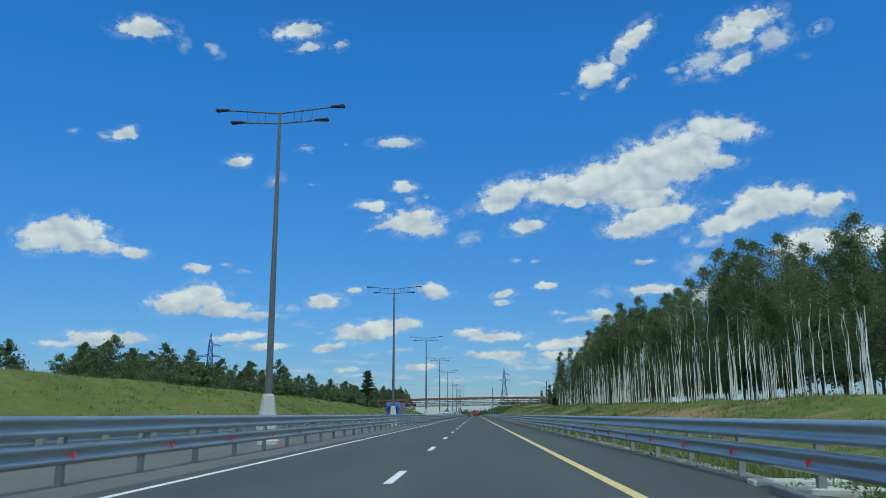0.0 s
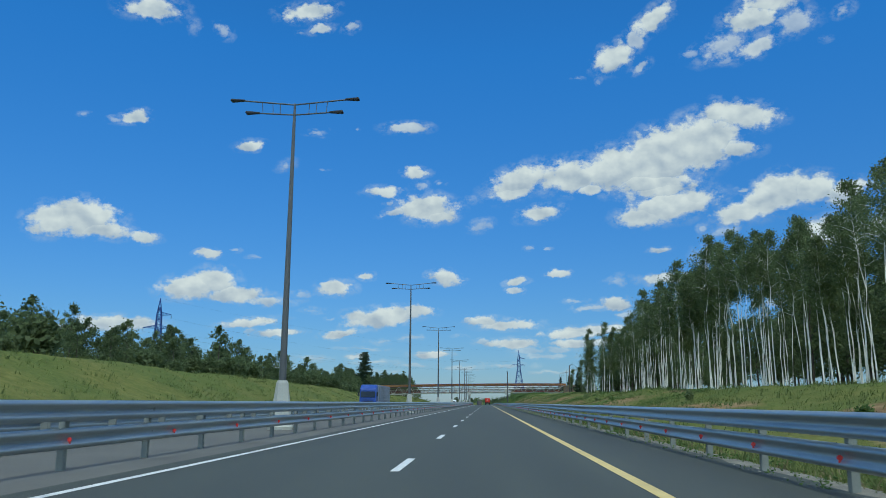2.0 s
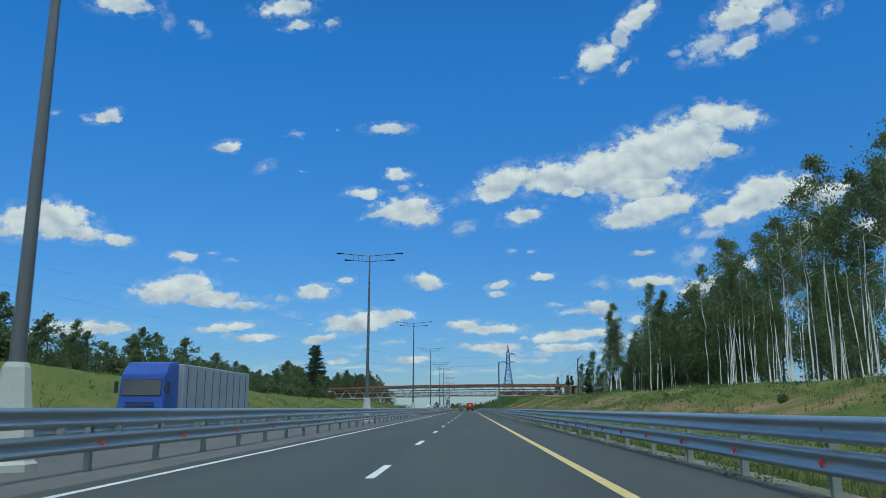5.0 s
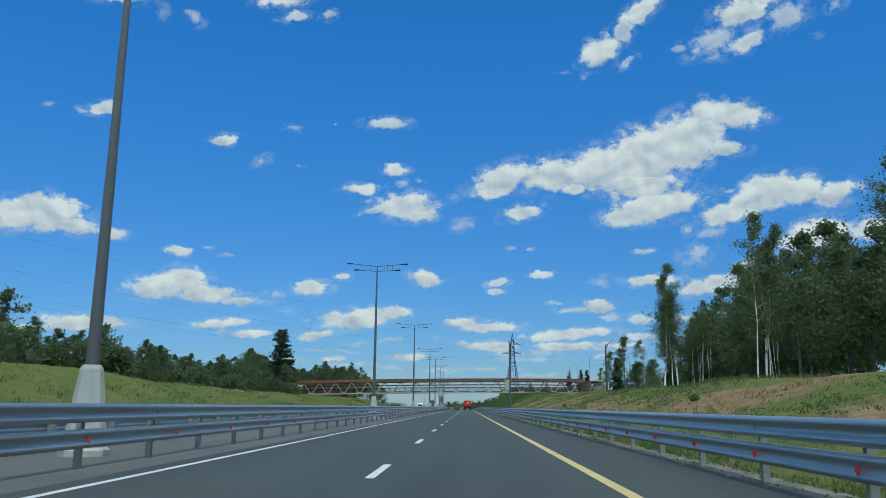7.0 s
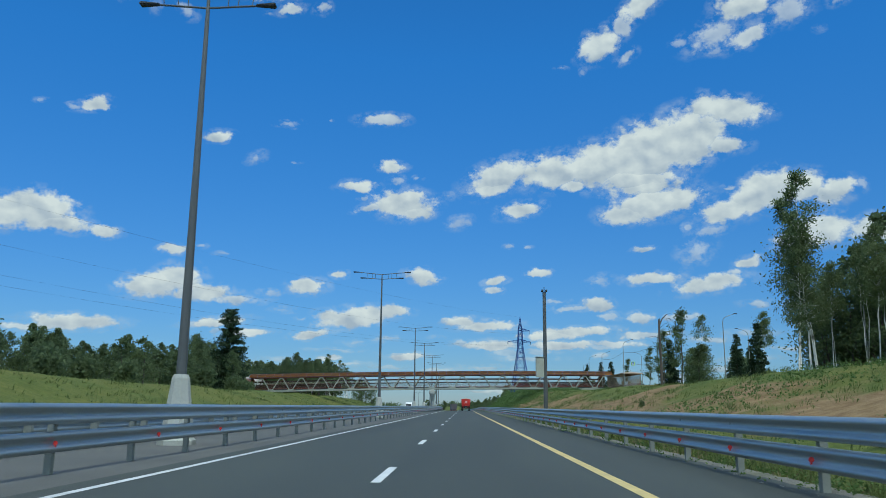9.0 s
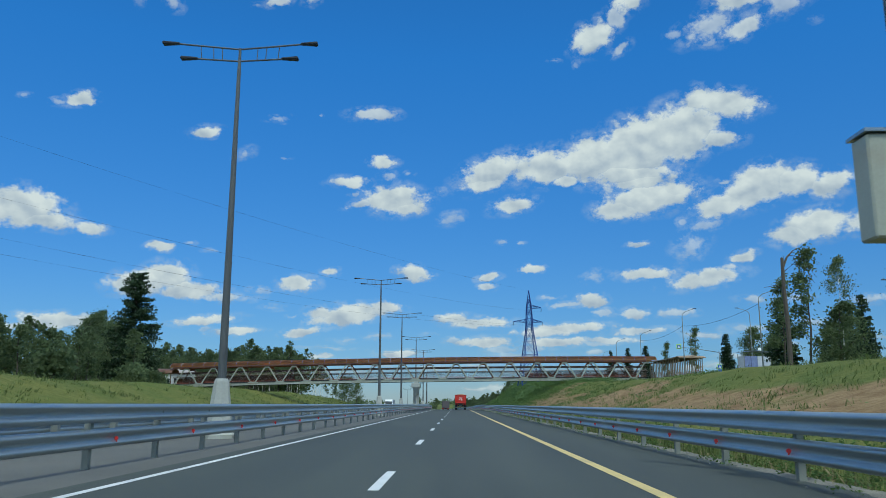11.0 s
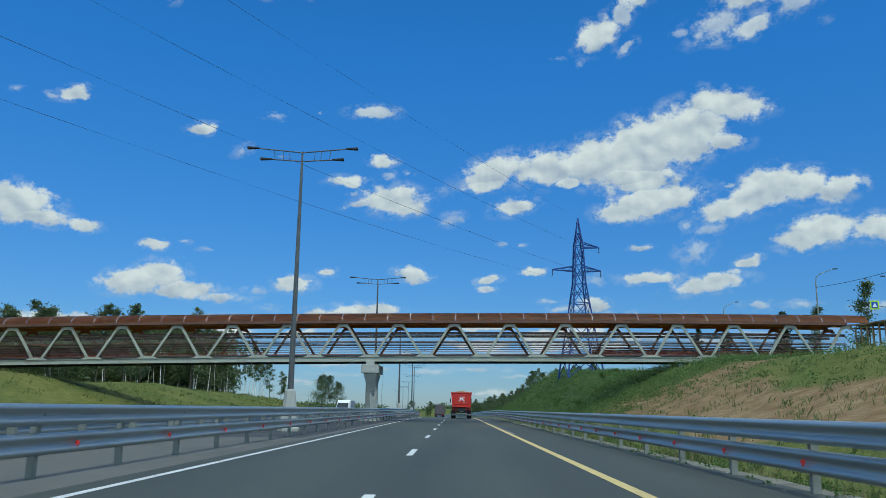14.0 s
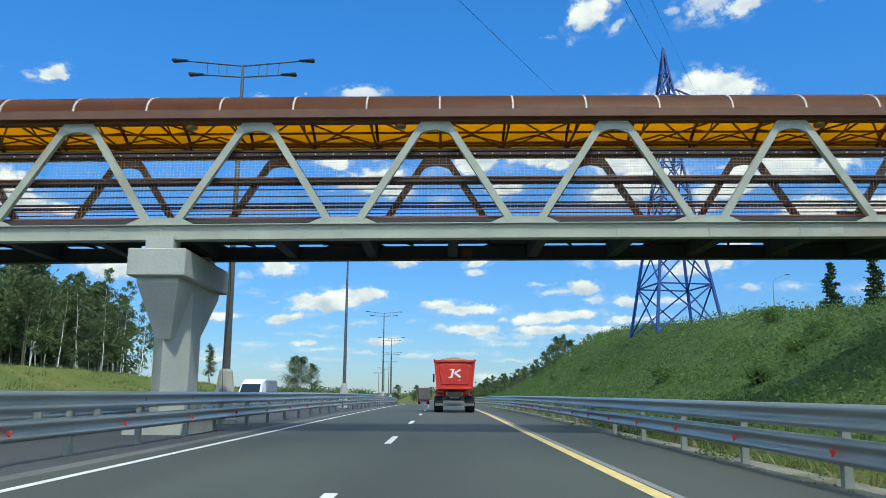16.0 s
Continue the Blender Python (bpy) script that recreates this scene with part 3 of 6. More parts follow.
# ---- building blocks ----
def box(bm, c, s, m=None):
    """A box of size s round c."""
    v = bmesh.ops.create_cube(bm, size=1.0)["verts"]
    bmesh.ops.scale(bm, vec=s, verts=v)
    bmesh.ops.translate(bm, vec=c, verts=v)
    if m is not None:
        bmesh.ops.transform(bm, matrix=m, verts=v)
    return v


def tube(bm, p, q, r, r2=None, n=8, up=None):
    """A round or n-sided bar from p to q."""
    p, q = Vector(p), Vector(q)
    d = q - p
    turn = d.to_track_quat("Z", "Y").to_matrix().to_4x4()
    v = bmesh.ops.create_cone(bm, cap_ends=True, segments=n, radius1=r, radius2=r if r2 is None else r2, depth=d.length)["verts"]
    bmesh.ops.transform(bm, matrix=Matrix.Translation((p + q) / 2) @ turn, verts=v)
    return v


def bar(bm, p, q, w, h, side=(0, 1, 0)):
    """A square bar from p to q, w wide along side and h deep."""
    p, q, s = Vector(p), Vector(q), Vector(side)
    z = (q - p).normalized()
    x = (s - z * s.dot(z)).normalized()
    y = z.cross(x)
    m = Matrix((x, y, z)).transposed().to_4x4()
    v = box(bm, (0, 0, 0), (w, h, (q - p).length))
    bmesh.ops.transform(bm, matrix=Matrix.Translation((p + q) / 2) @ m, verts=v)
    return v


def sweep(bm, line, prof, cap=False):
    """A profile of (side, up) points drawn along a line of points, kept upright."""
    rings = []
    for i, p in enumerate(line):
        a, b = Vector(line[max(i - 1, 0)]), Vector(line[min(i + 1, len(line) - 1)])
        d = b - a
        side = Vector((d.y, -d.x, 0)).normalized()
        rings.append([bm.verts.new(Vector(p) + side * s + Vector((0, 0, u))) for s, u in prof])
    for a, b in zip(rings, rings[1:]):
        for i in range(len(prof) - 1):
            bm.faces.new((a[i], a[i + 1], b[i + 1], b[i]))
    return rings


def sweep_round(bm, pts, r, n=5):
    """A round cord through upright-running points."""
    rings = [[bm.verts.new(p + Vector((math.cos(6.2832 * k / n) * r, math.sin(6.2832 * k / n) * r, 0))) for k in range(n)] for p in pts]
    for a, b in zip(rings, rings[1:]):
        for k in range(n):
            bm.faces.new((a[k], a[(k + 1) % n], b[(k + 1) % n], b[k]))


def lathe(bm, rings, n=8, close=True):
    """Rings of (radius, z) turned round the upright axis."""
    made = [[bm.verts.new((r * math.cos(2 * math.pi * (i + 0.5) / n), r * math.sin(2 * math.pi * (i + 0.5) / n), z)) for i in range(n)] for r, z in rings]
    for a, b in zip(made, made[1:]):
        for i in range(n):
            bm.faces.new((a[i], a[(i + 1) % n], b[(i + 1) % n], b[i]))
    if close:
        bm.faces.new(made[0][::-1])
        bm.faces.new(made[-1])


def bevel(bm, w, seg=1):
    bmesh.ops.bevel(bm, geom=[e for e in bm.edges if e.is_manifold and e.calc_face_angle(0) > 0.6], offset=w, segments=seg, affect="EDGES", clamp_overlap=True)


def mesh_of(name, bm, *materials, smooth=False):
    me = bpy.data.meshes.new(name)
    bmesh.ops.recalc_face_normals(bm, faces=bm.faces)
    bm.to_mesh(me)
    bm.free()
    for m in materials:
        me.materials.append(m)
    if smooth:
        me.shade_smooth()
        me.set_sharp_from_angle(angle=radians(50))
    return me


def part(name, bm, material, parent, label="", smooth=False):
    me = bm if isinstance(bm, bpy.types.Mesh) else mesh_of(name, bm, material, smooth=smooth)
    ob = new(name, me)
    ob.parent = parent
    if label:
        tagged(ob, label)
    return ob


def thing(name, label, category, m=None, group="", kind=""):
    ob = new(name)
    if m is not None:
        ob.matrix_basis = m
    return tagged(ob, label, category, group, kind)


def solid(name, bm, material, label, category, group="", kind="", smooth=False):
    return tagged(new(name, mesh_of(name, bm, material, smooth=smooth)), label, category, group, kind)

# ---- the road's plan: x across, y along ----
DASH_X, EDGE_X, YELLOW_X = -1.5, -5.25, 2.25
RAIL_L, RAIL_R, LAMP_X = -6.95, 4.88, -8.4
RAIL_FAR, FAR_EDGE = -9.85, -21.5
BRIDGE_Y = 418.0


def road_z(y):
    """The road falls gently away past the bridge."""
    d = min(max(0.0, y - 430.0), 900.0)
    return -d * d / 12000.0 if d < 66 else -0.363 - (d - 66) * 0.011


def bend(y):
    """How far the road has swung to the left, past the bridge."""
    d = min(max(0.0, y - 440.0), 620.0)
    return -d * d / 4900.0


def ramp(x, a, b):
    t = min(1.0, max(0.0, (x - a) / (b - a)))
    return t * t * (3 - 2 * t)


def line(y, *pairs):
    return float(np.interp(y, pairs[0::2], pairs[1::2]))


def crest_r(y):
    return line(y, -100, 1.6, 50, 1.9, 120, 2.5, 200, 3.0, 260, 3.4, 340, 3.6, 385, 4.2, 412, 5.0, 430, 5.0, 452, 5.6, 468, 7.0, 480, 7.2, 492, 6.2, 510, 4.4, 540, 3.5, 600, 2.3, 700, 1.0, 900, 0.0)


def crest_l(y):
    return line(y, -100, 4.6, 120, 5.0, 200, 4.8, 255, 4.3, 300, 3.5, 450, 3.6, 520, 3.3, 560, 2.4, 650, 0.3)


def ground_z(x, y):
    """The ground at a place of the world."""
    return bank_z(x - bend(y), y)


def bank_z(x, y):
    """The ground x across from the road's own line, at y along it."""
    z = road_z(y) * (1 - ramp(abs(x), 26, 60))
    w = noise.noise(Vector((x * 0.05, y * 0.05, 0))) * 0.5 + noise.noise(Vector((x * 0.22, y * 0.22, 3))) * 0.18 + noise.noise(Vector((x * 0.7, y * 0.7, 7))) * 0.06
    if x > 5.2:
        top = crest_r(y)
        u = min(1.0, max(0.0, (x - 7.6) / line(y, 412, 12.5, 440, 8.2, 520, 9.0)))
        rise = u * (0.75 + 0.25 * ramp(u, 0, 1)) if u < 1 else 1.0
        z += -0.3 * ramp(x, 5.2, 6.6) + (top + 0.3) * rise + w * ramp(x, 5.6, 11)
        z += 0.8 * ramp(x, 22, 60) + 1.1 * ramp(x, 27, 40) * ramp(y, 352, 378) * (1 - ramp(y, 400, 414))
    elif x < FAR_EDGE - 0.3:
        top = crest_l(y)
        u = min(1.0, max(0.0, (-x - 23.5) / 14.5))
        z += -0.25 * ramp(-x, 21.8, 23.2) + (top + 0.25) * (u * (0.7 + 0.3 * ramp(u, 0, 1))) + w * ramp(-x, 22.5, 27)
    else:
        z -= 0.06
    return z


def grid(xs, ys, f):
    """A sheet over the points xs by ys, that follows the road."""
    verts = [(x + bend(y), y, f(x, y)) for y in ys for x in xs]
    n = len(xs)
    faces = [(j * n + i, j * n + i + 1, j * n + n + i + 1, j * n + n + i) for j in range(len(ys) - 1) for i in range(n - 1)]
    bm = bmesh.new()
    me = bpy.data.meshes.new("sheet")
    me.from_pydata(verts, [], faces)
    bm.from_mesh(me)
    bpy.data.meshes.remove(me)
    return bm


def spaced(a, b, step):
    n = max(1, round((b - a) / step))
    return [a + (b - a) * i / n for i in range(n + 1)]


YS = spaced(-40, 560, 2.5) + spaced(570, 1000, 15) + [1100, 1300, 1600, 2000, 2600, 3400, 4300]
xs = [-4000, -2000, -1000, -500, -300, -200, -150, -120, -100, -85] + spaced(-75, -22, 1.5) + [FAR_EDGE - 0.1, -15, -9, 0, 5.0] + spaced(5.3, 26, 0.9) + spaced(28, 60, 3) + [70, 85, 110, 150, 200, 300, 500, 1000, 2000, 4000]
ground = solid("ground", grid(xs, [-3000, -1000, -300, -120] + YS, bank_z), GRASS, "rough green grass banks with bare earth patches", "ground", kind="structure", smooth=True)


def strip(name, x0, x1, dz, material, label, y0=-40, y1=1000, n=2):
    ys = [y for y in YS if y0 <= y <= y1]
    return solid(name, grid([x0 + (x1 - x0) * i / n for i in range(n + 1)], ys, lambda x, y: road_z(y) + dz), material, label, "road", kind="structure")


strip("road", EDGE_X - 0.55, RAIL_R + 0.12, 0.0, ASPHALT, "worn grey asphalt carriageway with two lanes", n=6)
strip("median", RAIL_FAR - 0.5, EDGE_X - 0.55, -0.012, MEDIAN, "pale paved strip between two steel guard rails", y1=377.5, n=4)
strip("median", RAIL_FAR - 0.5, EDGE_X - 0.9, -0.012, DARK_PAVING, "dark paved strip between two steel guard rails", y0=377.5, n=4)
strip("median_edge", EDGE_X - 0.9, EDGE_X - 0.55, -0.004, SHOULDER, "grey asphalt edge beside the median", y0=377.5, n=1)
strip("road", FAR_EDGE, RAIL_FAR - 0.5, 0.0, ASPHALT, "oncoming grey asphalt carriageway", n=5)


def verge_z(x, y):
    """Loose gravel: thin and broken towards the asphalt, heaped round the posts."""
    edge = RAIL_R - 0.06 + 0.18 * noise.noise(Vector((0, y * 0.35, 5))) + 0.10 * noise.noise(Vector((0, y * 1.6, 8)))
    return road_z(y) - 0.02 + 0.036 * ramp(x, edge - 0.05, edge + 0.25) - 0.05 * ramp(x, RAIL_R + 0.25, RAIL_R + 0.6) + 0.02 * noise.noise(Vector((x * 4, y * 2.2, 2)))


solid("verge", grid(spaced(RAIL_R - 0.6, RAIL_R + 0.6, 0.1), spaced(-12, 470, 0.4) + [y for y in YS if y > 472], verge_z), GRAVEL, "gravel verge under the guard rail with scattered dry stems", "road", kind="structure", smooth=True)
strip("road_line", EDGE_X - 0.075, EDGE_X + 0.075, 0.006, WHITE, "solid white edge line, worn in places", n=1)
strip("road_line", YELLOW_X - 0.10, YELLOW_X + 0.10, 0.006, YELLOW, "solid yellow edge line painted on asphalt", n=1)
strip("road_line", YELLOW_X + 0.13, YELLOW_X + 0.25, 0.006, OLD_LINE, "faded old grey edge line beside the yellow one", y0=384, y1=560, n=1)
strip("road_line", RAIL_FAR - 1.6, RAIL_FAR - 1.45, 0.006, WHITE, "solid white edge line of the oncoming lanes", n=1)
DASH_STEP, DASH_LEN, DASH_Y0 = 12.204, 3.0, 14.25
bm = bmesh.new()
box(bm, (0, 0, 0), (0.15, DASH_LEN, 0.008))
dash = solid("lane_dash", bm, WHITE, "white dashed lane marking on grey asphalt", "road marking", "lane dashes")
for i in range(-2, 50):
    y = DASH_Y0 + i * DASH_STEP + 0.5 * math.sin(2 * math.pi * (i + 4) / 23)
    slope = (road_z(y + 2) - road_z(y - 2)) / 4
    m = Matrix.Translation((DASH_X + bend(y), y, road_z(y) + 0.004)) @ Matrix.Rotation(2 * max(0.0, y - 440) / 4900, 4, "Z") @ Matrix.Rotation(math.atan(slope), 4, "X")
    if i == -2:
        dash.matrix_basis = m
    else:
        copy_thing(dash, m)

# ---- guard rails ----
W_BEAM = [(0.0, -0.158), (0.012, -0.155), (0.068, -0.122), (0.078, -0.108), (0.08, -0.09), (0.072, -0.072), (0.022, -0.036), (0.012, -0.02), (0.012, 0.02), (0.022, 0.036), (0.072, 0.072), (0.08, 0.09), (0.078, 0.108), (0.068, 0.122), (0.012, 0.155), (0.0, 0.158)]
W_BEAM = [(a * 1.05, b * 1.08) for a, b in W_BEAM]


def guard_rail(x, face, y0, y1, label, heights, step=3.3, first=0.0, refl=None):
    """Two stacked corrugated beams on posts; face: the side that the beams turn to."""
    rail = thing("guard_rail", label, "guard rail", Matrix.Translation((x, 0, 0)))
    ys = [y0] + [y for y in YS if y0 < y < y1] + [y1]
    for h in heights:
        bm = bmesh.new()
        sweep(bm, [(bend(y), y, road_z(y) + 0.012 * noise.noise(Vector((y * 0.13, h, x)))) for y in ys], [(face * (s + 0.12), u + h) for s, u in W_BEAM + [(s - 0.006, u) for s, u in W_BEAM[::-1]] + W_BEAM[:1]])
        part("beam", bm, GALV, rail, smooth=True)
    bm = bmesh.new()
    top = heights[-1] + 0.09
    for dx in (-0.052, 0.052):
        box(bm, (dx, 0, top / 2 - 0.15), (0.008, 0.12, top + 0.3))
    box(bm, (0, -0.057, top / 2 - 0.15), (0.096, 0.006, top + 0.3))
    for h in heights:
        box(bm, (face * 0.08, 0, h), (0.09, 0.09, 0.22))
    post = mesh_of("post", bm, GALV_DULL)
    n = 0
    y = first
    while y < y1 and n < 215:
        o = part("post", post, GALV_DULL, rail)
        o.location, o.rotation_euler = (bend(y), y, road_z(y)), (random.uniform(-0.01, 0.01), random.uniform(-0.015, 0.015), random.uniform(-0.05, 0.05))
        y, n = y + step, n + 1
    if refl:
        bm = bmesh.new()
        v = bmesh.ops.create_cone(bm, cap_ends=True, segments=10, radius1=0.038, radius2=0.038, depth=0.02)["verts"]
        bmesh.ops.rotate(bm, cent=(0, 0, 0), matrix=Matrix.Rotation(radians(90), 3, "X"), verts=v)
        box(bm, (0, 0.012, -0.02), (0.03, 0.012, 0.1))
        rm = mesh_of("reflector", bm, RED_REFLECTOR)
        y = refl[0]
        while y < y1:
            o = part("reflector", rm, RED_REFLECTOR, rail)
            o.location, o.rotation_euler = (bend(y) + face * 0.19, y, road_z(y) + heights[0] - 0.01), (0, 0, radians(random.uniform(-8, 8)))
            y += refl[1]
    return rail


guard_rail(RAIL_R, -1, -12, 700, "grey-blue steel double guard rail with red reflectors", (0.46, 0.875), 3.441, -9.28, (7.85, 3.441))
guard_rail(RAIL_L, 1, -12, 700, "grey steel double guard rail beside the median", (0.51, 0.96), 3.239, -9.8, (-4.7, 4.4))
guard_rail(RAIL_FAR, -1, -12, 700, "grey steel double guard rail facing the oncoming lanes", (0.51, 0.96), 3.239, -8.4)


# ---- lamps on the median ----
def street_lamp(h=14.08):
    lamp = thing("street_lamp", "tall dark-grey four-headed street lamp on a pale concrete base", "street lamp", group="median lamps")
    bm = bmesh.new()
    rings = [(0.54, -0.1), (0.54, 0.12), (0.47, 0.18), (0.25, 1.88), (0.2, 1.98)]
    lathe(bm, rings, 8)
    part("base", bm, CONCRETE, lamp, "pale tapered eight-sided concrete base")
    bm = bmesh.new()
    lathe(bm, [(0.15, 1.95), (0.145, 2.4), (0.12, 6), (0.092, 10), (0.066, h - 0.9), (0.045, h)], 14)
    for z in (6.0, 10.0, h - 1.0):
        tube(bm, (0, 0, z - 0.04), (0, 0, z + 0.04), 0.175 - 0.008 * z, n=14)
    part("pole", bm, POLE, lamp, smooth=False)
    for s in (-1, 1):
        for z, reach, lift in ((h - 0.05, 2.35, 0.22), (h - 0.52, 1.65, 0.10)):
            bm = bmesh.new()
            tube(bm, (0, 0, z), (s * reach, 0, z + lift), 0.034, n=8)
            if lift > 0.15:
                for f in (0.28, 0.42, 0.62):
                    tube(bm, (s * reach * f, 0, z + lift * f), (s * reach * f * 0.97, 0, h - 0.5 + 0.1 * reach * f / 1.75), 0.016, n=6)
            arm = part("arm", bm, POLE, lamp)
            bm = bmesh.new()
            c = box(bm, (s * (reach + 0.2), 0, z + lift + 0.015), (0.64, 0.28, 0.12))
            for v in c:
                if (v.co.x - s * (reach + 0.2)) * s < 0:
                    v.co.y *= 0.5
                    v.co.z = z + lift + (v.co.z - z - lift) * 0.6
            bevel(bm, 0.03, 2)
            part("lamp_head", bm, DARK, arm, "dark flat lamp head")
    return lamp


LAMPS = [-20, 31.7, 81.1, 135.8, 187.8, 243.0, 297.75, 353.2, 385.75, 426.6, 463, 520, 570, 622, 672, 724, 776]
first = street_lamp()
for i, y in enumerate(LAMPS):
    m = Matrix.Translation((LAMP_X + bend(y), y, road_z(y))) @ Matrix.Rotation(random.uniform(-0.05, 0.05), 4, "Z")
    if i == 0:
        first.matrix_basis = m
    else:
        copy_thing(first, m)


# ---- footbridge over the road: x along it, y across it ----
def camber(x):
    return 0.0125 * x - 0.35 * (x / 42.0) ** 2


PANEL, APEX0, X_L, X_R = 5.02, -0.52, -53.2, 36.6
Z_BEAM, Z_CHORD, Z_APEX, Z_EAVE, DEPTH = 5.34, 5.72, 8.68, 8.96, 3.5


def bp(x, y, z):
    return Vector((x, y, z + camber(x)))


bridge = thing("footbridge", "grey steel truss footbridge under a rounded brown plastic roof", "bridge", Matrix.Translation((0, BRIDGE_Y, 0)))
SEG = spaced(X_L, X_R, 2.05)


def run(name, prof, y, material, x0=X_L, x1=X_R, label=""):
    """A long member of the bridge with a closed profile of (y, z) points."""
    bm = bmesh.new()
    pts = [x for x in SEG if x0 <= x <= x1]
    rings = [[bm.verts.new(bp(x, y + a, b)) for a, b in prof] for x in pts]
    n = len(prof)
    for a, b in zip(rings, rings[1:]):
        for i in range(n):
            bm.faces.new((a[i], a[(i + 1) % n], b[(i + 1) % n], b[i]))
    bm.faces.new(rings[0])
    bm.faces.new(rings[-1][::-1])
    return part(name, bm, material, bridge, label)


def sq(w, z0, z1):
    return [(-w / 2, z0), (w / 2, z0), (w / 2, z1), (-w / 2, z1)]


def truss(y, face, material):
    """One side: lower beam with node plates, pairs of leaning bars and rounded apex plates."""
    # the far lower beam takes the deck's dark colour, with the underside shade in it
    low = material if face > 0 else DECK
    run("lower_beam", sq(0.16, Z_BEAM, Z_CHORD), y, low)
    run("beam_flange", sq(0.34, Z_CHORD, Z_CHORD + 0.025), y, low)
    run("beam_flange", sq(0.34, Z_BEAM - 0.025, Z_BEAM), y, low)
    run("upper_beam", sq(0.2, Z_APEX, Z_EAVE), y, BROWN_STEEL)
    k0, k1 = math.ceil((X_L - APEX0) / PANEL), math.floor((X_R - APEX0) / PANEL)
    bm = bmesh.new()
    prof = [(-0.36, 0.0), (-0.3, 0.0), (0.3, 0.0), (0.36, 0.0), (0.6, -0.34), (0.42, -0.42), (0.2, -0.33), (0.0, -0.3), (-0.2, -0.33), (-0.42, -0.42), (-0.6, -0.34)]
    front = [bm.verts.new((a, -0.06, b)) for a, b in prof]
    back = [bm.verts.new((a, 0.06, b)) for a, b in prof]
    bm.faces.new(front)
    bm.faces.new(back[::-1])
    for i in range(len(prof)):
        bm.faces.new((front[i], back[i], back[(i + 1) % len(prof)], front[(i + 1) % len(prof)]))
    plate = mesh_of("apex_plate", bm, material)
    bm = bmesh.new()
    prof = [(-1.0, 0.0), (1.0, 0.0), (0.55, 0.2), (-0.55, 0.2)]
    front = [bm.verts.new((a, -0.07, b)) for a, b in prof]
    back = [bm.verts.new((a, 0.07, b)) for a, b in prof]
    bm.faces.new(front)
    bm.faces.new(back[::-1])
    for i in range(4):
        bm.faces.new((front[i], back[i], back[(i + 1) % 4], front[(i + 1) % 4]))
    node = mesh_of("node_plate", bm, material)
    bm = bmesh.new()
    for sx in (-0.012, 0.012):
        box(bm, (sx, -face * 0.075, 0), (0.012, 0.03, 0.34))
    stiff = mesh_of("stiffener", bm, material)
    bm = bmesh.new()
    box(bm, (0, -0.08, 0), (0.34, 0.02, 0.28))
    splice = mesh_of("splice_plate", bm, material)
    bm = bmesh.new()
    tube(bm, (0, -0.105, 0), (0, -0.085, 0), 0.02, n=6)
    bolt = mesh_of("bolt", bm, material)
    for k in range(k0, k1 + 1):
        x = APEX0 + k * PANEL
        part("apex_plate", plate, material, bridge).location = bp(x, y, Z_APEX + 0.06)
        for s in (-1, 1):
            foot = x + s * (PANEL / 2 - 0.42)
            if X_L < foot < X_R:
                bm = bmesh.new()
                bar(bm, bp(x + s * 0.4, y, Z_APEX - 0.16), bp(foot, y, Z_CHORD + 0.12), 0.16, 0.2)
                part("diagonal", bm, material, bridge)
        if x + PANEL / 2 < X_R:
            part("node_plate", node, material, bridge).location = bp(x + PANEL / 2, y, Z_CHORD + 0.02)
            for dx in (0.0, PANEL / 2):
                part("stiffener", stiff, material, bridge).location = bp(x + dx, y, (Z_BEAM + Z_CHORD) / 2)
        if k % 2 == 0:
            joint = part("splice_plate", splice, material, bridge)
            joint.location = bp(x + 1.0, y, (Z_BEAM + Z_CHORD) / 2)
            if face > 0:
                for a in (-0.12, 0.0, 0.12):
                    for b in (-0.09, 0.09):
                        part("bolt", bolt, material, joint).location = (a, 0, b)


truss(0.0, 1, GREY_PAINT)
truss(DEPTH, -1, BROWN_STEEL)

# railings: tubes, a heavier top pipe and the wire mesh between
for y in (0.22, DEPTH - 0.22):
    for z, r, m in ((5.98, 0.035, RAIL_RED), (6.2, 0.018, RAIL_RED), (6.4, 0.018, DARK_BROWN), (6.6, 0.018, DARK_BROWN), (6.8, 0.018, DARK_BROWN), (7.02, 0.05, DARK_BROWN), (7.13, 0.03, BROWN_STEEL), (7.80, 0.07, DARK_BROWN), (7.92, 0.05, DARK_BROWN)):
        run("rail", [(r * math.cos(t), z + r * math.sin(t)) for t in (0.5, 1.55, 2.6, 3.65, 4.7, 5.75)], y, m)
    bm = bmesh.new()
    x = X_L
    while x < X_R:
        box(bm, bp(x, y, 6.91), (0.004, 0.004, 1.84))
        x += 0.1
    part("mesh_wires", bm, RIB, bridge, "thin upright wires of the safety mesh").name = "safety_mesh"
    for i in range(10):
        run("mesh_wire", sq(0.005, 7.1 + 0.08 * i, 7.105 + 0.08 * i), y, RIB)
    bm = bmesh.new()
    x = X_L + 0.3
    while x < X_R:
        tube(bm, bp(x, y - 0.085, 7.8), bp(x, y + 0.085, 7.8), 0.022, n=6)
        x += 0.5
    tagged(part("clamp", bm, RIB, bridge, "small pale pipe clamps in a row"), kind="stuff")

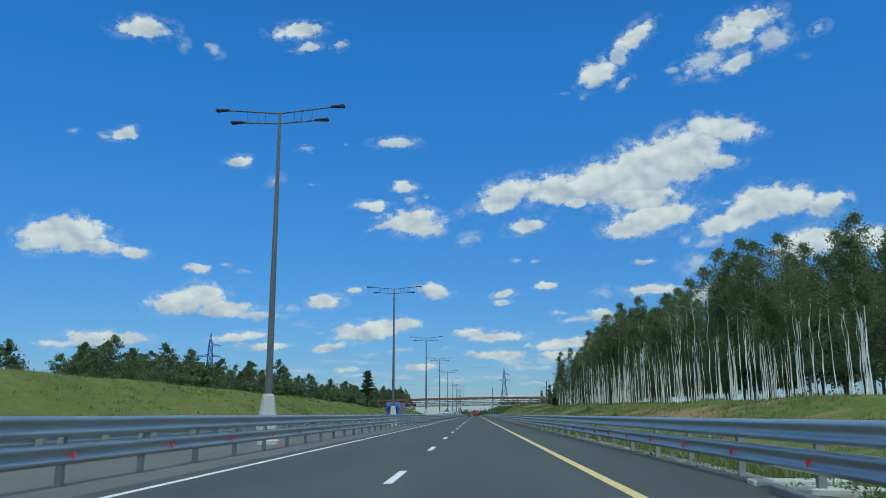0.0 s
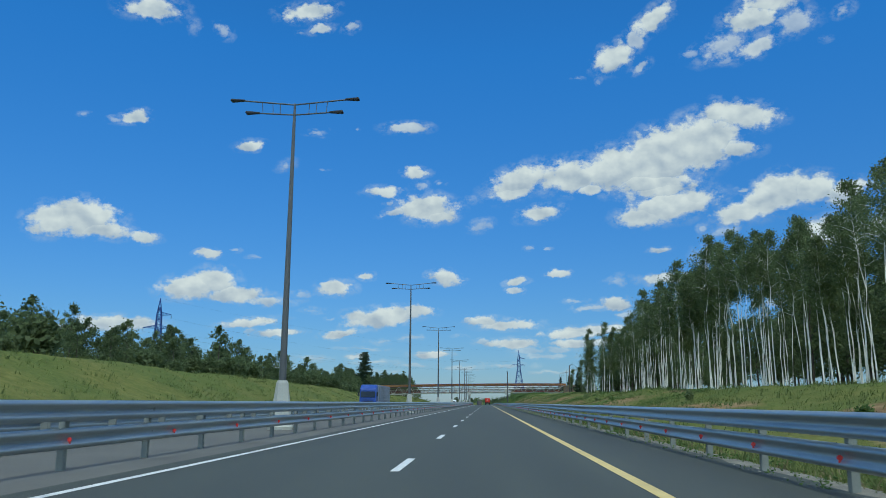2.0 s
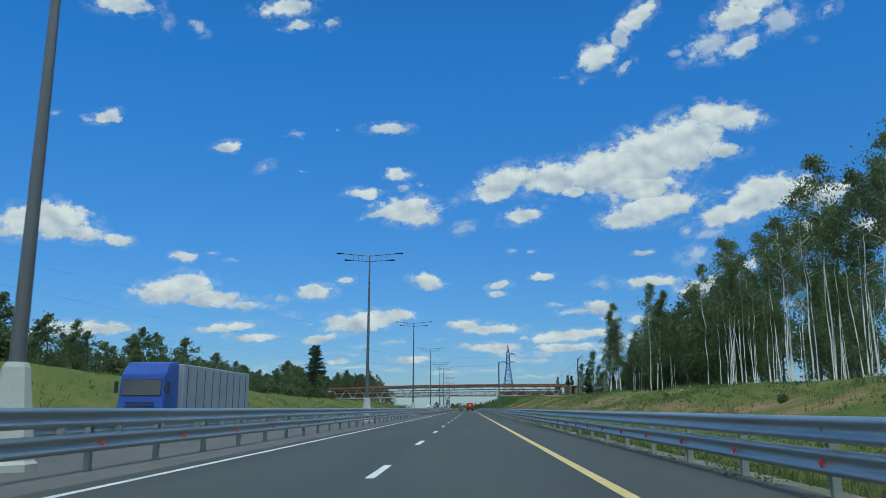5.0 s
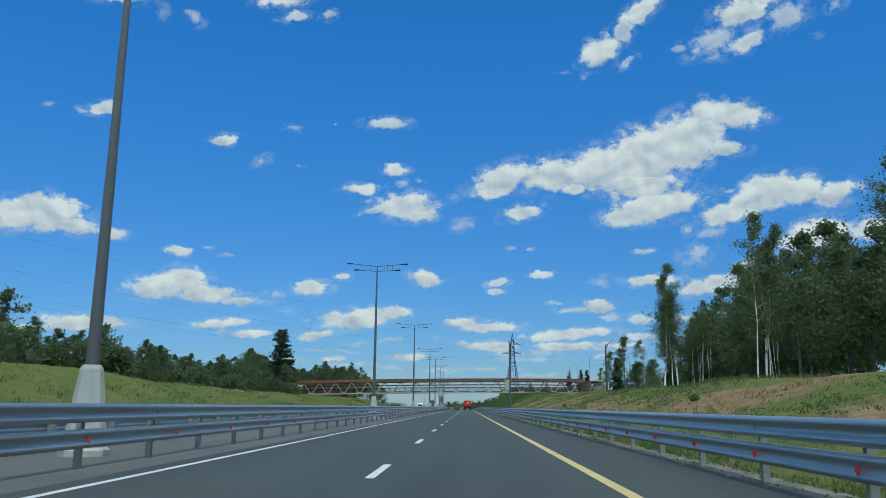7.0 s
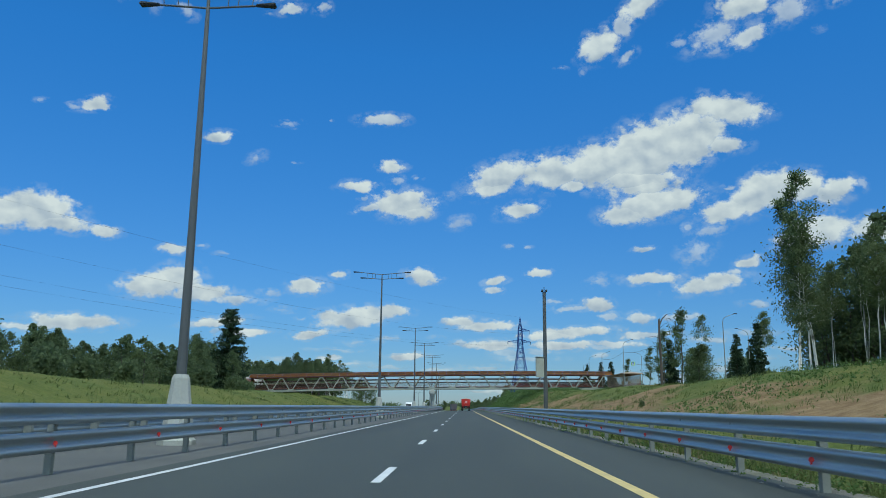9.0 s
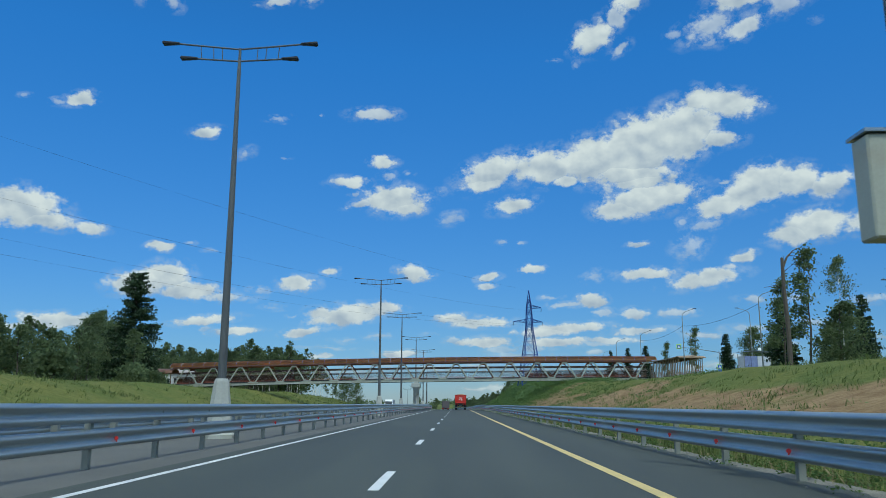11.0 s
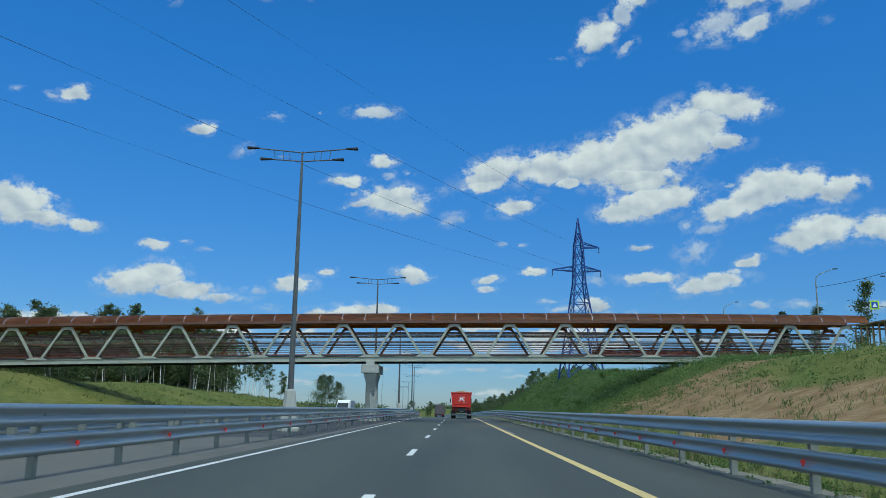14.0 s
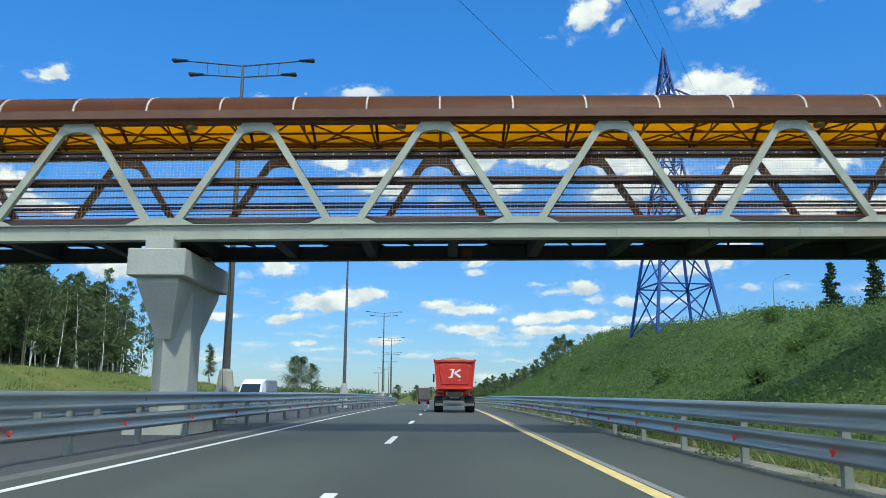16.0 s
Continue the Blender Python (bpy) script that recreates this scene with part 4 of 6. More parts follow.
# deck, underside shade put into its dark colour, with a slot of light behind it
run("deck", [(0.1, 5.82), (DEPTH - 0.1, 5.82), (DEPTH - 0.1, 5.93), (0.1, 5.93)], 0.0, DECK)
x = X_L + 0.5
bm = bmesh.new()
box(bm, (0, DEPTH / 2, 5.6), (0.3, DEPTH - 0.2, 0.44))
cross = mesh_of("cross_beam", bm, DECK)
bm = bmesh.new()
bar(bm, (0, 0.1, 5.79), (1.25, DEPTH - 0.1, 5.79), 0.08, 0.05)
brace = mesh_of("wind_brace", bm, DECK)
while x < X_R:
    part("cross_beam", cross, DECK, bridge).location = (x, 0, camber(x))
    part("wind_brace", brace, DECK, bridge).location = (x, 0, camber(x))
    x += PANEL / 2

# roof: bowed sheets between pale ribs, on dark hoops and purlins
RISE, Y0R, Y1R = 0.87, -0.3, DEPTH + 0.3


def hoop(u, inset=0.0):
    """A point of the roof's bow, u from 0 (near eave) to 1 (far eave)."""
    a = math.pi * (1 - u)
    c, w = (Y0R + Y1R) / 2, (Y1R - Y0R) / 2 - inset
    return c + w * math.cos(a), Z_EAVE + (RISE - inset) * math.sin(a)


N_BOW = 14
step = 2.05
nr = int((X_R + 0.6 - X_L) / step)


def bow(bm, x0, x1, inset0, inset1):
    rows = []
    for i in range(N_BOW + 1):
        (ya, za), (yb, zb) = hoop(i / N_BOW, inset0), hoop(i / N_BOW, inset1)
        rows.append((bm.verts.new((x0, ya, za + camber(x0))), bm.verts.new((x1, ya, za + camber(x1))), bm.verts.new((x1, yb, zb + camber(x1))), bm.verts.new((x0, yb, zb + camber(x0)))))
    for a, b in zip(rows, rows[1:]):
        for i in range(4):
            bm.faces.new((a[i], a[(i + 1) % 4], b[(i + 1) % 4], b[i]))
    bm.faces.new(rows[0])
    bm.faces.new(rows[-1][::-1])


for i in range(nr):
    x0 = X_L - 0.5 + i * step
    bm = bmesh.new()
    bow(bm, x0 + 0.03, x0 + step - 0.03, 0.0, 0.008)
    part("roof_sheet", bm, SHEET, bridge, smooth=True)
    bm = bmesh.new()
    bow(bm, x0 - 0.022, x0 + 0.022, -0.015, 0.02)
    part("roof_rib", bm, RIB, bridge)
    bm = bmesh.new()
    bow(bm, x0 - 0.04, x0 + 0.04, 0.09, 0.16)
    tube(bm, (x0, Y0R + 0.25, Z_EAVE - 0.02 + camber(x0)), (x0, Y1R - 0.25, Z_EAVE - 0.02 + camber(x0)), 0.035, n=6)
    for s in (-1, 1):
        yy, zz = hoop(0.5 + s * 0.25, 0.12)
        tube(bm, (x0, DEPTH / 2, Z_EAVE + camber(x0)), (x0, yy, zz + camber(x0)), 0.025, n=6)
    part("roof_hoop", bm, BROWN_STEEL, bridge)
    bm = bmesh.new()
    s = 1 if i % 2 else -1
    tube(bm, (x0, DEPTH / 2 - s * 1.5, Z_EAVE + camber(x0)), (x0 + step, DEPTH / 2 + s * 1.5, Z_EAVE + camber(x0 + step)), 0.03, n=6)
    part("roof_brace", bm, BROWN_STEEL, bridge)
    for s in (-1, 1):
        bm = bmesh.new()
        yy, zz = hoop(0.5 + s * 0.3, 0.12)
        tube(bm, (x0, DEPTH / 2 + s * 0.95, Z_EAVE - 0.02 + camber(x0)), (x0 + step / 2, yy, zz + camber(x0)), 0.028, n=6)
        tube(bm, (x0 + step / 2, yy, zz + camber(x0)), (x0 + step, DEPTH / 2 + s * 0.95, Z_EAVE - 0.02 + camber(x0)), 0.028, n=6)
        part("roof_strut", bm, BROWN_STEEL, bridge)
    bm = bmesh.new()
    s = -1 if i % 2 else 1
    tube(bm, (x0, DEPTH / 2 - s * 1.5, Z_EAVE - 0.06 + camber(x0)), (x0 + step, DEPTH / 2 + s * 1.5, Z_EAVE - 0.06 + camber(x0 + step)), 0.03, n=6)
    part("roof_brace", bm, BROWN_STEEL, bridge)
    if i % 3 == 1:
        bm = bmesh.new()
        lathe(bm, [(0.04, 0.1), (0.16, 0.06), (0.17, 0.0), (0.12, -0.05)], 12)
        part("ceiling_lamp", bm, GREY_PAINT, bridge, "small round lamp under the roof").location = (x0 + 0.9, 0.9, Z_EAVE - 0.1 + camber(x0 + 0.9))
for u in (0.08, 0.22, 0.36, 0.5, 0.64, 0.78, 0.92):
    yy, zz = hoop(u, 0.05)
    run("purlin", [(yy - 0.025, zz - 0.03), (yy + 0.025, zz - 0.03), (yy + 0.025, zz + 0.03), (yy - 0.025, zz + 0.03)], 0.0, BROWN_STEEL)
for yy in (DEPTH / 2 - 0.95, DEPTH / 2 + 0.95):
    run("roof_tie", sq(0.07, Z_EAVE - 0.06, Z_EAVE + 0.01), yy, BROWN_STEEL)
run("eave_board", sq(0.05, Z_EAVE - 0.22, Z_EAVE + 0.02), Y0R + 0.02, BROWN_STEEL)
run("eave_board", sq(0.05, Z_EAVE - 0.22, Z_EAVE + 0.02), Y1R - 0.02, BROWN_STEEL)

# brown infill panels where the bridge meets the left bank
for i in range(9):
    x = X_L + 0.8 + i * 2.5
    bm = bmesh.new()
    box(bm, bp(x, DEPTH + 0.14, 6.45), (2.44, 0.03, 1.1))
    part("side_panel", bm, BROWN_STEEL, bridge, "red-brown infill panel")
# red-brown boards behind the right end's railing
for i in range(9):
    for z in (6.08, 6.32, 6.56, 6.8):
        bm = bmesh.new()
        box(bm, bp(13.6 + i * 2.4, DEPTH + 0.12, z), (2.36, 0.03, 0.19))
        part("side_board", bm, RAIL_RED, bridge)

# pier in the median
pier = thing("bridge_pier", "pale concrete bridge pier with a flared head", "bridge pier", Matrix.Translation((-7.98, BRIDGE_Y + DEPTH / 2, 0)))
bm = bmesh.new()
ring = [(0, -1.2), (0.52, -0.45), (0.52, 0.45), (0, 1.2), (-0.52, 0.45), (-0.52, -0.45)]
low, high = [bm.verts.new((a, b, -0.2)) for a, b in ring], [bm.verts.new((a, b, 4.2)) for a, b in ring]
bm.faces.new(low[::-1])
bm.faces.new(high)
for i in range(6):
    bm.faces.new((low[i], low[(i + 1) % 6], high[(i + 1) % 6], high[i]))
bevel(bm, 0.04)
part("column", bm, CONCRETE, pier)
for s in (-1, 1):
    bm = bmesh.new()
    pts = [(-0.2, s * 1.2, 2.55), (0.2, s * 1.2, 2.55), (0.56, s * 1.95, 4.02), (0.56, s * 1.95, 4.2), (-0.56, s * 1.95, 4.2), (-0.56, s * 1.95, 4.02),
           (-0.2, 0, 2.6), (0.2, 0, 2.6), (0.5, 0, 4.2), (-0.5, 0, 4.2)]
    bmesh.ops.convex_hull(bm, input=[bm.verts.new(p) for p in pts])
    part("bracket", bm, CONCRETE, pier)
bm = bmesh.new()
box(bm, (0, 0, 4.56), (1.56, 4.3, 0.74))
bevel(bm, 0.025)
part("head", bm, CONCRETE, pier)
for s in (-1, 1):
    bm = bmesh.new()
    box(bm, (0, s * 1.7, 5.11), (0.75, 0.6, 0.38))
    part("bearing_block", bm, CONCRETE, pier)
bm = bmesh.new()
box(bm, (0, 0, 0.12), (1.7, 3.0, 0.5))
bevel(bm, 0.04)
part("footing", bm, CONCRETE, pier)

# cable that hangs from the bridge beside the pier
bm = bmesh.new()
pts = [Vector((-7.25 + 0.05 * math.sin(i * 0.7), BRIDGE_Y + 4.2, 5.3 - i * 0.5)) for i in range(10)]
sweep_round(bm, pts, 0.009)
solid("hanging_cable", bm, WIRE, "thin dark cable hanging from the bridge", "cable")

# covered way at the right end, and the lower canopy at the left end
way = thing("covered_way", "open covered walkway with brown slatted posts under a flat brown roof", "walkway", Matrix.Translation((37.4, 411.5, 0)) @ Matrix.Rotation(radians(-88), 4, "Z"))
WAY_ROOF = [(-6.6, 8.9), (-4, 8.78), (0, 8.74), (4, 8.72), (8, 8.75), (10.6, 8.82), (11.6, 8.6)]
bm = bmesh.new()
rings = [[bm.verts.new((a, e, b + d)) for e, d in ((-2.2, 0), (2.2, 0), (2.2, 0.12), (0, 0.26), (-2.2, 0.12))] for a, b in WAY_ROOF]
for p, q in zip(rings, rings[1:]):
    for k in range(5):
        bm.faces.new((p[k], p[(k + 1) % 5], q[(k + 1) % 5], q[k]))
bm.faces.new(rings[0])
bm.faces.new(rings[-1][::-1])
part("roof", bm, TAN_STEEL, way)
bm = bmesh.new()
box(bm, (0, 0, 0), (0.12, 0.12, 3.4))
slat = mesh_of("post", bm, TAN_STEEL)
bm = bmesh.new()
box(bm, (0, 0, 0), (0.08, 4.2, 0.14))
rafter = mesh_of("rafter", bm, BROWN_STEEL)
for i in range(19):
    a = -6.3 + i * 0.93
    for y in (-1.9, 1.9):
        part("post", slat, TAN_STEEL, way).location = (a, y, 7.05)
    if i % 3 == 0:
        part("rafter", rafter, BROWN_STEEL, way).location = (a, 0, 8.64)
for y in (-1.82, 1.82):
    for z in (5.75, 5.95, 6.15, 6.35, 6.55, 6.75):
        bm = bmesh.new()
        tube(bm, (-6.5, y, z), (10.9, y, z), 0.035, n=6)
        part("rail", bm, RAIL_RED, way)
bm = bmesh.new()
box(bm, (2.3, 0, 5.45), (17.8, 4.0, 0.3))
part("floor", bm, DECK, way)
canopy = thing("bridge_end_canopy", "low brown rounded canopy at the end of the footbridge", "canopy", Matrix.Translation((-55.2, BRIDGE_Y + 1.75, -0.95)))
bm = bmesh.new()
for i in range(12):
    a0, a1 = math.pi * i / 12, math.pi * (i + 1) / 12
    v = [(-1.9, -2.0 * math.cos(a0), 7.6 + 0.95 * math.sin(a0)), (1.9, -2.0 * math.cos(a0), 7.6 + 0.95 * math.sin(a0)), (1.9, -2.0 * math.cos(a1), 7.6 + 0.95 * math.sin(a1)), (-1.9, -2.0 * math.cos(a1), 7.6 + 0.95 * math.sin(a1))]
    bm.faces.new([bm.verts.new(p) for p in v])
bmesh.ops.remove_doubles(bm, verts=bm.verts, dist=0.001)
bmesh.ops.solidify(bm, geom=bm.faces[:], thickness=0.03)
part("roof", bm, BROWN_STEEL, canopy, smooth=True)
for x in (-1.7, 1.7):
    for y in (-1.9, 1.9):
        bm = bmesh.new()
        box(bm, (x, y, 6.0), (0.12, 0.12, 3.4))
        part("post", bm, BROWN_STEEL, canopy)


# ---- trees ----
rng = np.random.default_rng(5)


def leaves(points, size, droop=0.0, long=1.0):
    """Many small bent leaf pieces, one at each point: vertices and faces."""
    n = len(points)
    a, b = rng.normal(size=(n, 3)), rng.normal(size=(n, 3))
    a[:, 2] -= droop
    a /= np.linalg.norm(a, axis=1, keepdims=True)
    b -= a * np.sum(a * b, axis=1, keepdims=True)
    b /= np.linalg.norm(b, axis=1, keepdims=True)
    s = size * rng.uniform(0.6, 1.3, (n, 1))
    a, b = a * s * long, b * s * 0.55
    c = np.cross(a, b) / np.maximum(s, 1e-6) * 0.35
    quad = np.stack([points - a, points + b + c, points + a, points - b + c], 1).reshape(-1, 3)
    return quad, np.arange(4 * n).reshape(-1, 4)


def leaf_mesh(name, points, size, material, droop=0.0, long=1.0):
    v, f = leaves(np.asarray(points, float), size, droop, long)
    me = bpy.data.meshes.new(name)
    me.vertices.add(len(v))
    me.vertices.foreach_set("co", v.astype(np.float32).ravel())
    me.loops.add(f.size)
    me.loops.foreach_set("vertex_index", f.astype(np.int32).ravel())
    me.polygons.add(len(f))
    me.polygons.foreach_set("loop_start", np.arange(0, f.size, 4, dtype=np.int32))
    me.update(calc_edges=True)
    me.materials.append(material)
    return me


def limb(bm, pts, r0, r1, n=6):
    """A tapered bent limb through the points."""
    rings = []
    for i, p in enumerate(pts):
        d = (pts[min(i + 1, len(pts) - 1)] - pts[max(i - 1, 0)]).normalized()
        x = d.orthogonal().normalized()
        y = d.cross(x)
        r = r0 + (r1 - r0) * i / (len(pts) - 1)
        rings.append([bm.verts.new(p + (x * math.cos(2 * math.pi * k / n) + y * math.sin(2 * math.pi * k / n)) * r) for k in range(n)])
    for a, b in zip(rings, rings[1:]):
        # keep the rings from twisting
        k0 = min(range(n), key=lambda k: (a[0].co - b[k].co).length)
        for k in range(n):
            bm.faces.new((a[k], a[(k + 1) % n], b[(k0 + k + 1) % n], b[(k0 + k) % n]))


def cluster(c, r, n, flat=0.8):
    p = rng.normal(size=(n, 3)) * r * 0.55
    p[:, 2] *= flat
    return p + np.array(c)


def broad_tree(kind, h, clear, spread, trunk_r, bark, leaf, n_limb, per, size, lean=0.03, droop=0.3, stems=1, label="", shape=1.0):
    """A tree with a bent trunk, rising limbs and clumps of leaves; clear: the bare part of its height."""
    tree = thing(kind, label, "tree", group=kind + "s")
    bm = bmesh.new()
    pts = []
    for s in range(stems):
        a0 = rng.uniform(0, 6.28)
        k = lean * (1 + 1.2 * s)
        base = Vector((math.cos(a0), math.sin(a0), 0)) * (0.25 * (stems > 1))
        way = Vector((rng.normal() * k, rng.normal() * k, 1))
        hs = h * (1 - 0.14 * s * rng.uniform(0.5, 1.2))
        wob = [Vector((rng.normal(), rng.normal(), 0)) * 0.012 * h for _ in range(9)]
        line_pts = [base + way * hs * i / 8 + wob[i] * (i / 8) + Vector((0, 0, -0.3 * (i == 0))) for i in range(9)]
        limb(bm, line_pts, trunk_r * (1 - 0.2 * s), trunk_r * 0.12)
        for j in range(n_limb):
            f = clear + (1 - clear) * (j + rng.uniform(0, 1)) / n_limb
            f = min(f, 0.985)
            i = min(7, int(f * 8))
            p0 = line_pts[i].lerp(line_pts[i + 1], f * 8 - i)
            g = (f - clear) / (1 - clear)
            reach = spread * (0.35 + 1.0 * math.sin(math.pi * min(1, 0.18 + 0.8 * g)) ** shape) * rng.uniform(0.55, 1.1) * (1.05 - 0.55 * g)
            az = rng.uniform(0, 6.28)
            up = rng.uniform(0.35, 0.9)
            d = Vector((math.cos(az), math.sin(az), up)).normalized()
            mid = p0 + d * reach * 0.55
            end = p0 + d * reach + Vector((0, 0, -0.12 * reach))
            limb(bm, [p0, mid, end], trunk_r * (0.35 - 0.2 * g), 0.012, 4)
            for q, rr in ((end, 0.42), (mid.lerp(end, 0.5), 0.36), (mid, 0.25)):
                pts.append(cluster(q, max(0.5, reach * rr * 1.15), int(per * rr * 2.4)))
        pts.append(cluster(line_pts[8] - Vector((0, 0, 0.5)), spread * 0.3, per))
    part("trunk", bm, bark, tree, smooth=True)
    part("crown", leaf_mesh("crown", np.concatenate(pts), size, leaf, droop), leaf, tree)
    return tree


def spruce_tree(h, spread, n_tier=26, label="dark green spruce tree with layered drooping boughs", thin=1.0, taper=0.8):
    tree = thing("spruce", label, "tree", group="spruces")
    bm = bmesh.new()
    limb(bm, [Vector((0, 0, -0.3)), Vector((0.05, 0, h * 0.5)), Vector((0, 0.03, h))], 0.011 * h, 0.01, 7)
    pts = []
    for t in range(n_tier):
        f = 0.06 + 0.93 * t / n_tier
        for j in range(int(9 - 4 * f)):
            az = rng.uniform(0, 6.28)
            r = spread * (1 - f) ** taper * rng.uniform(0.6, 1.1) + 0.15
            p0 = Vector((0, 0, h * f))
            d = Vector((math.cos(az), math.sin(az), -0.22 + 0.5 * f))
            end = p0 + d * r + Vector((0, 0, 0.1 * r))
            limb(bm, [p0, p0 + d * r * 0.5 - Vector((0, 0, 0.04 * r)), end], 0.03 + 0.02 * (1 - f), 0.008, 4)
            n = int((10 + 26 * r) * thin)
            u = rng.uniform(0.15, 1.05, n)[:, None]
            q = np.array(p0)[None] + np.array(d * r)[None] * u
            q += rng.normal(size=(n, 3)) * np.array([0.16, 0.16, 0.10]) * (0.5 + r * 0.35)
            pts.append(q)
    part("trunk", bm, BARK, tree, smooth=True)
    part("crown", leaf_mesh("crown", np.concatenate(pts), 0.17, NEEDLES, 0.3, 1.2), NEEDLES, tree)
    return tree


def bush(h, r, n, leaf=LEAF_OAK, label="dense green bush on the grass bank"):
    b = thing("bush", label, "bush", group="bushes")
    bm = bmesh.new()
    pts = []
    for j in range(9):
        az, rr = rng.uniform(0, 6.28), r * rng.uniform(0.2, 0.8)
        end = Vector((math.cos(az) * rr, math.sin(az) * rr, h * rng.uniform(0.5, 0.95)))
        limb(bm, [Vector((0, 0, -0.1)), end * 0.5 + Vector((0, 0, 0.1)), end], 0.04, 0.012, 4)
        pts.append(cluster(end, r * 0.5, n // 9))
        pts.append(cluster(end * 0.6, r * 0.45, n // 14))
    part("stem", bm, BARK, b)
    p = np.concatenate(pts)
    p[:, 2] = np.maximum(p[:, 2], 0.05)
    part("foliage", leaf_mesh("foliage", p, 0.19, leaf), leaf, b)
    return b


BIRCH = "slender white-barked birch with a high airy green crown"
birches = [broad_tree("birch", h, c, sp, r, BARK_WHITE, LEAF_BIRCH, 22, 42, 0.125, ln, 0.9, st, BIRCH)
           for h, c, sp, r, ln, st in ((19, 0.62, 2.2, 0.098, 0.012, 1), (18, 0.6, 2.0, 0.08, 0.03, 1), (20, 0.66, 2.2, 0.096, 0.02, 1), (17, 0.6, 1.9, 0.078, 0.035, 2), (16, 0.64, 1.8, 0.07, 0.045, 1), (14, 0.56, 1.7, 0.066, 0.05, 2))]
full_birches = [broad_tree("birch", h, c, sp, 0.1, BARK_WHITE, LEAF_BIRCH, 32, 52, 0.13, ln, 0.9, st, "tall old birch with a long drooping crown") for h, c, sp, ln, st in ((19.5, 0.36, 2.3, 0.02, 1), (18, 0.32, 2.1, 0.04, 2))]
far_birches = [broad_tree("birch", h, c, sp, 0.11, BARK_WHITE, LEAF_BIRCH, 18, 28, 0.2, ln, 0.7, 1, BIRCH) for h, c, sp, ln in ((19, 0.45, 2.4, 0.02), (17, 0.4, 2.1, 0.04), (15, 0.42, 2.0, 0.06))]
OAK = "dense dark green broad-leaved tree"
oaks = [broad_tree("broadleaf_tree", h, c, sp, 0.16, BARK, LEAF_OAK, 26, 80, 0.17, 0.04, 0.2, 1, OAK, 0.6) for h, c, sp in ((12, 0.12, 3.6), (10, 0.08, 3.2), (13.5, 0.2, 3.4), (8, 0.05, 2.8))]
far_oaks = [broad_tree("broadleaf_tree", h, c, sp, 0.16, BARK, LEAF_OAK, 18, 30, 0.34, 0.04, 0.2, 1, OAK, 0.6) for h, c, sp in ((12, 0.06, 3.6), (10, 0.05, 3.3), (13, 0.08, 3.4))]
mid_oaks = [broad_tree("broadleaf_tree", h, c, sp, 0.15, BARK, LEAF_OAK, 20, 56, 0.19, 0.04, 0.2, 1, OAK, 0.6) for h, c, sp in ((12, 0.12, 3.4), (10, 0.1, 3.2), (13, 0.16, 3.3))]
spruces = [spruce_tree(17, 4.9, 36, thin=1.35, taper=0.5), spruce_tree(9, 2.0, 20)]
sparse = broad_tree("young_aspen", 10, 0.2, 1.9, 0.1, BARK, LEAF_BIRCH, 18, 52, 0.13, 0.03, 0.3, 1, "thin young tree with a sparse crown")
bushes = [bush(1.9, 1.3, 560), bush(1.2, 1.0, 420, WEEDS, "low bright green bush on the bank")]
used = set()


def plant(tree, x, y, scale=1.0, sink=0.1, turn=None):
    m = Matrix.Translation((x, y, ground_z(x, y) - sink)) @ Matrix.Rotation(rng.uniform(0, 6.28) if turn is None else turn, 4, "Z")
    s = scale * rng.uniform(0.93, 1.07)
    if tree.name not in used:
        used.add(tree.name)
        tree.matrix_basis = m @ Matrix.Diagonal((s, s, s, 1))
        return tree
    kept = tree.scale.copy()
    tree.scale = (1, 1, 1)
    c = copy_thing(tree, m)
    tree.scale = kept
    c.scale = (s, s, s)
    return c


def merged(name, trees, spots, label):
    """One mesh of many far trees at the spots (x, y, scale)."""
    vs, fs, ms, base = [], [], [], 0
    for x, y, s in spots:
        tree = pick(trees)
        a = rng.uniform(0, 6.28)
        turn = np.array([[math.cos(a), -math.sin(a), 0], [math.sin(a), math.cos(a), 0], [0, 0, 1]])
        for k, piece in enumerate(tree.children):
            v = np.empty(len(piece.data.vertices) * 3, np.float32)
            piece.data.vertices.foreach_get("co", v)
            f = np.empty(len(piece.data.loops), np.int32)
            piece.data.loops.foreach_get("vertex_index", f)
            v = (v.reshape(-1, 3) * s) @ turn.T + np.array((x, y, ground_z(x, y) - 0.1))
            vs.append(v)
            fs.append(f + base)
            ms.append(np.full(len(f) // 4, k, np.int32))
            base += len(v)
    v, f, m = np.concatenate(vs), np.concatenate(fs), np.concatenate(ms)
    me = bpy.data.meshes.new(name)
    me.vertices.add(len(v))
    me.vertices.foreach_set("co", v.astype(np.float32).ravel())
    me.loops.add(len(f))
    me.loops.foreach_set("vertex_index", f)
    me.polygons.add(len(m))
    me.polygons.foreach_set("loop_start", np.arange(0, len(f), 4, dtype=np.int32))
    for piece in trees[0].children:
        me.materials.append(piece.data.materials[0])
    me.polygons.foreach_set("material_index", m)
    me.update(calc_edges=True)
    return tagged(new(name, me), label, "woods", kind="stuff")


def pick(trees):
    return trees[int(rng.integers(len(trees)))]


def tall(y):
    return line(y, 50, 0.8, 58, 0.7, 63, 0.64, 71, 0.84, 82, 0.88, 90, 0.78, 102, 0.77, 112, 0.82, 118, 0.9, 126, 0.82, 135, 0.95, 141, 1.05, 150, 1.05, 155, 0.98, 160, 0.8, 167, 0.88, 177, 0.84, 190, 0.7, 204, 0.64)


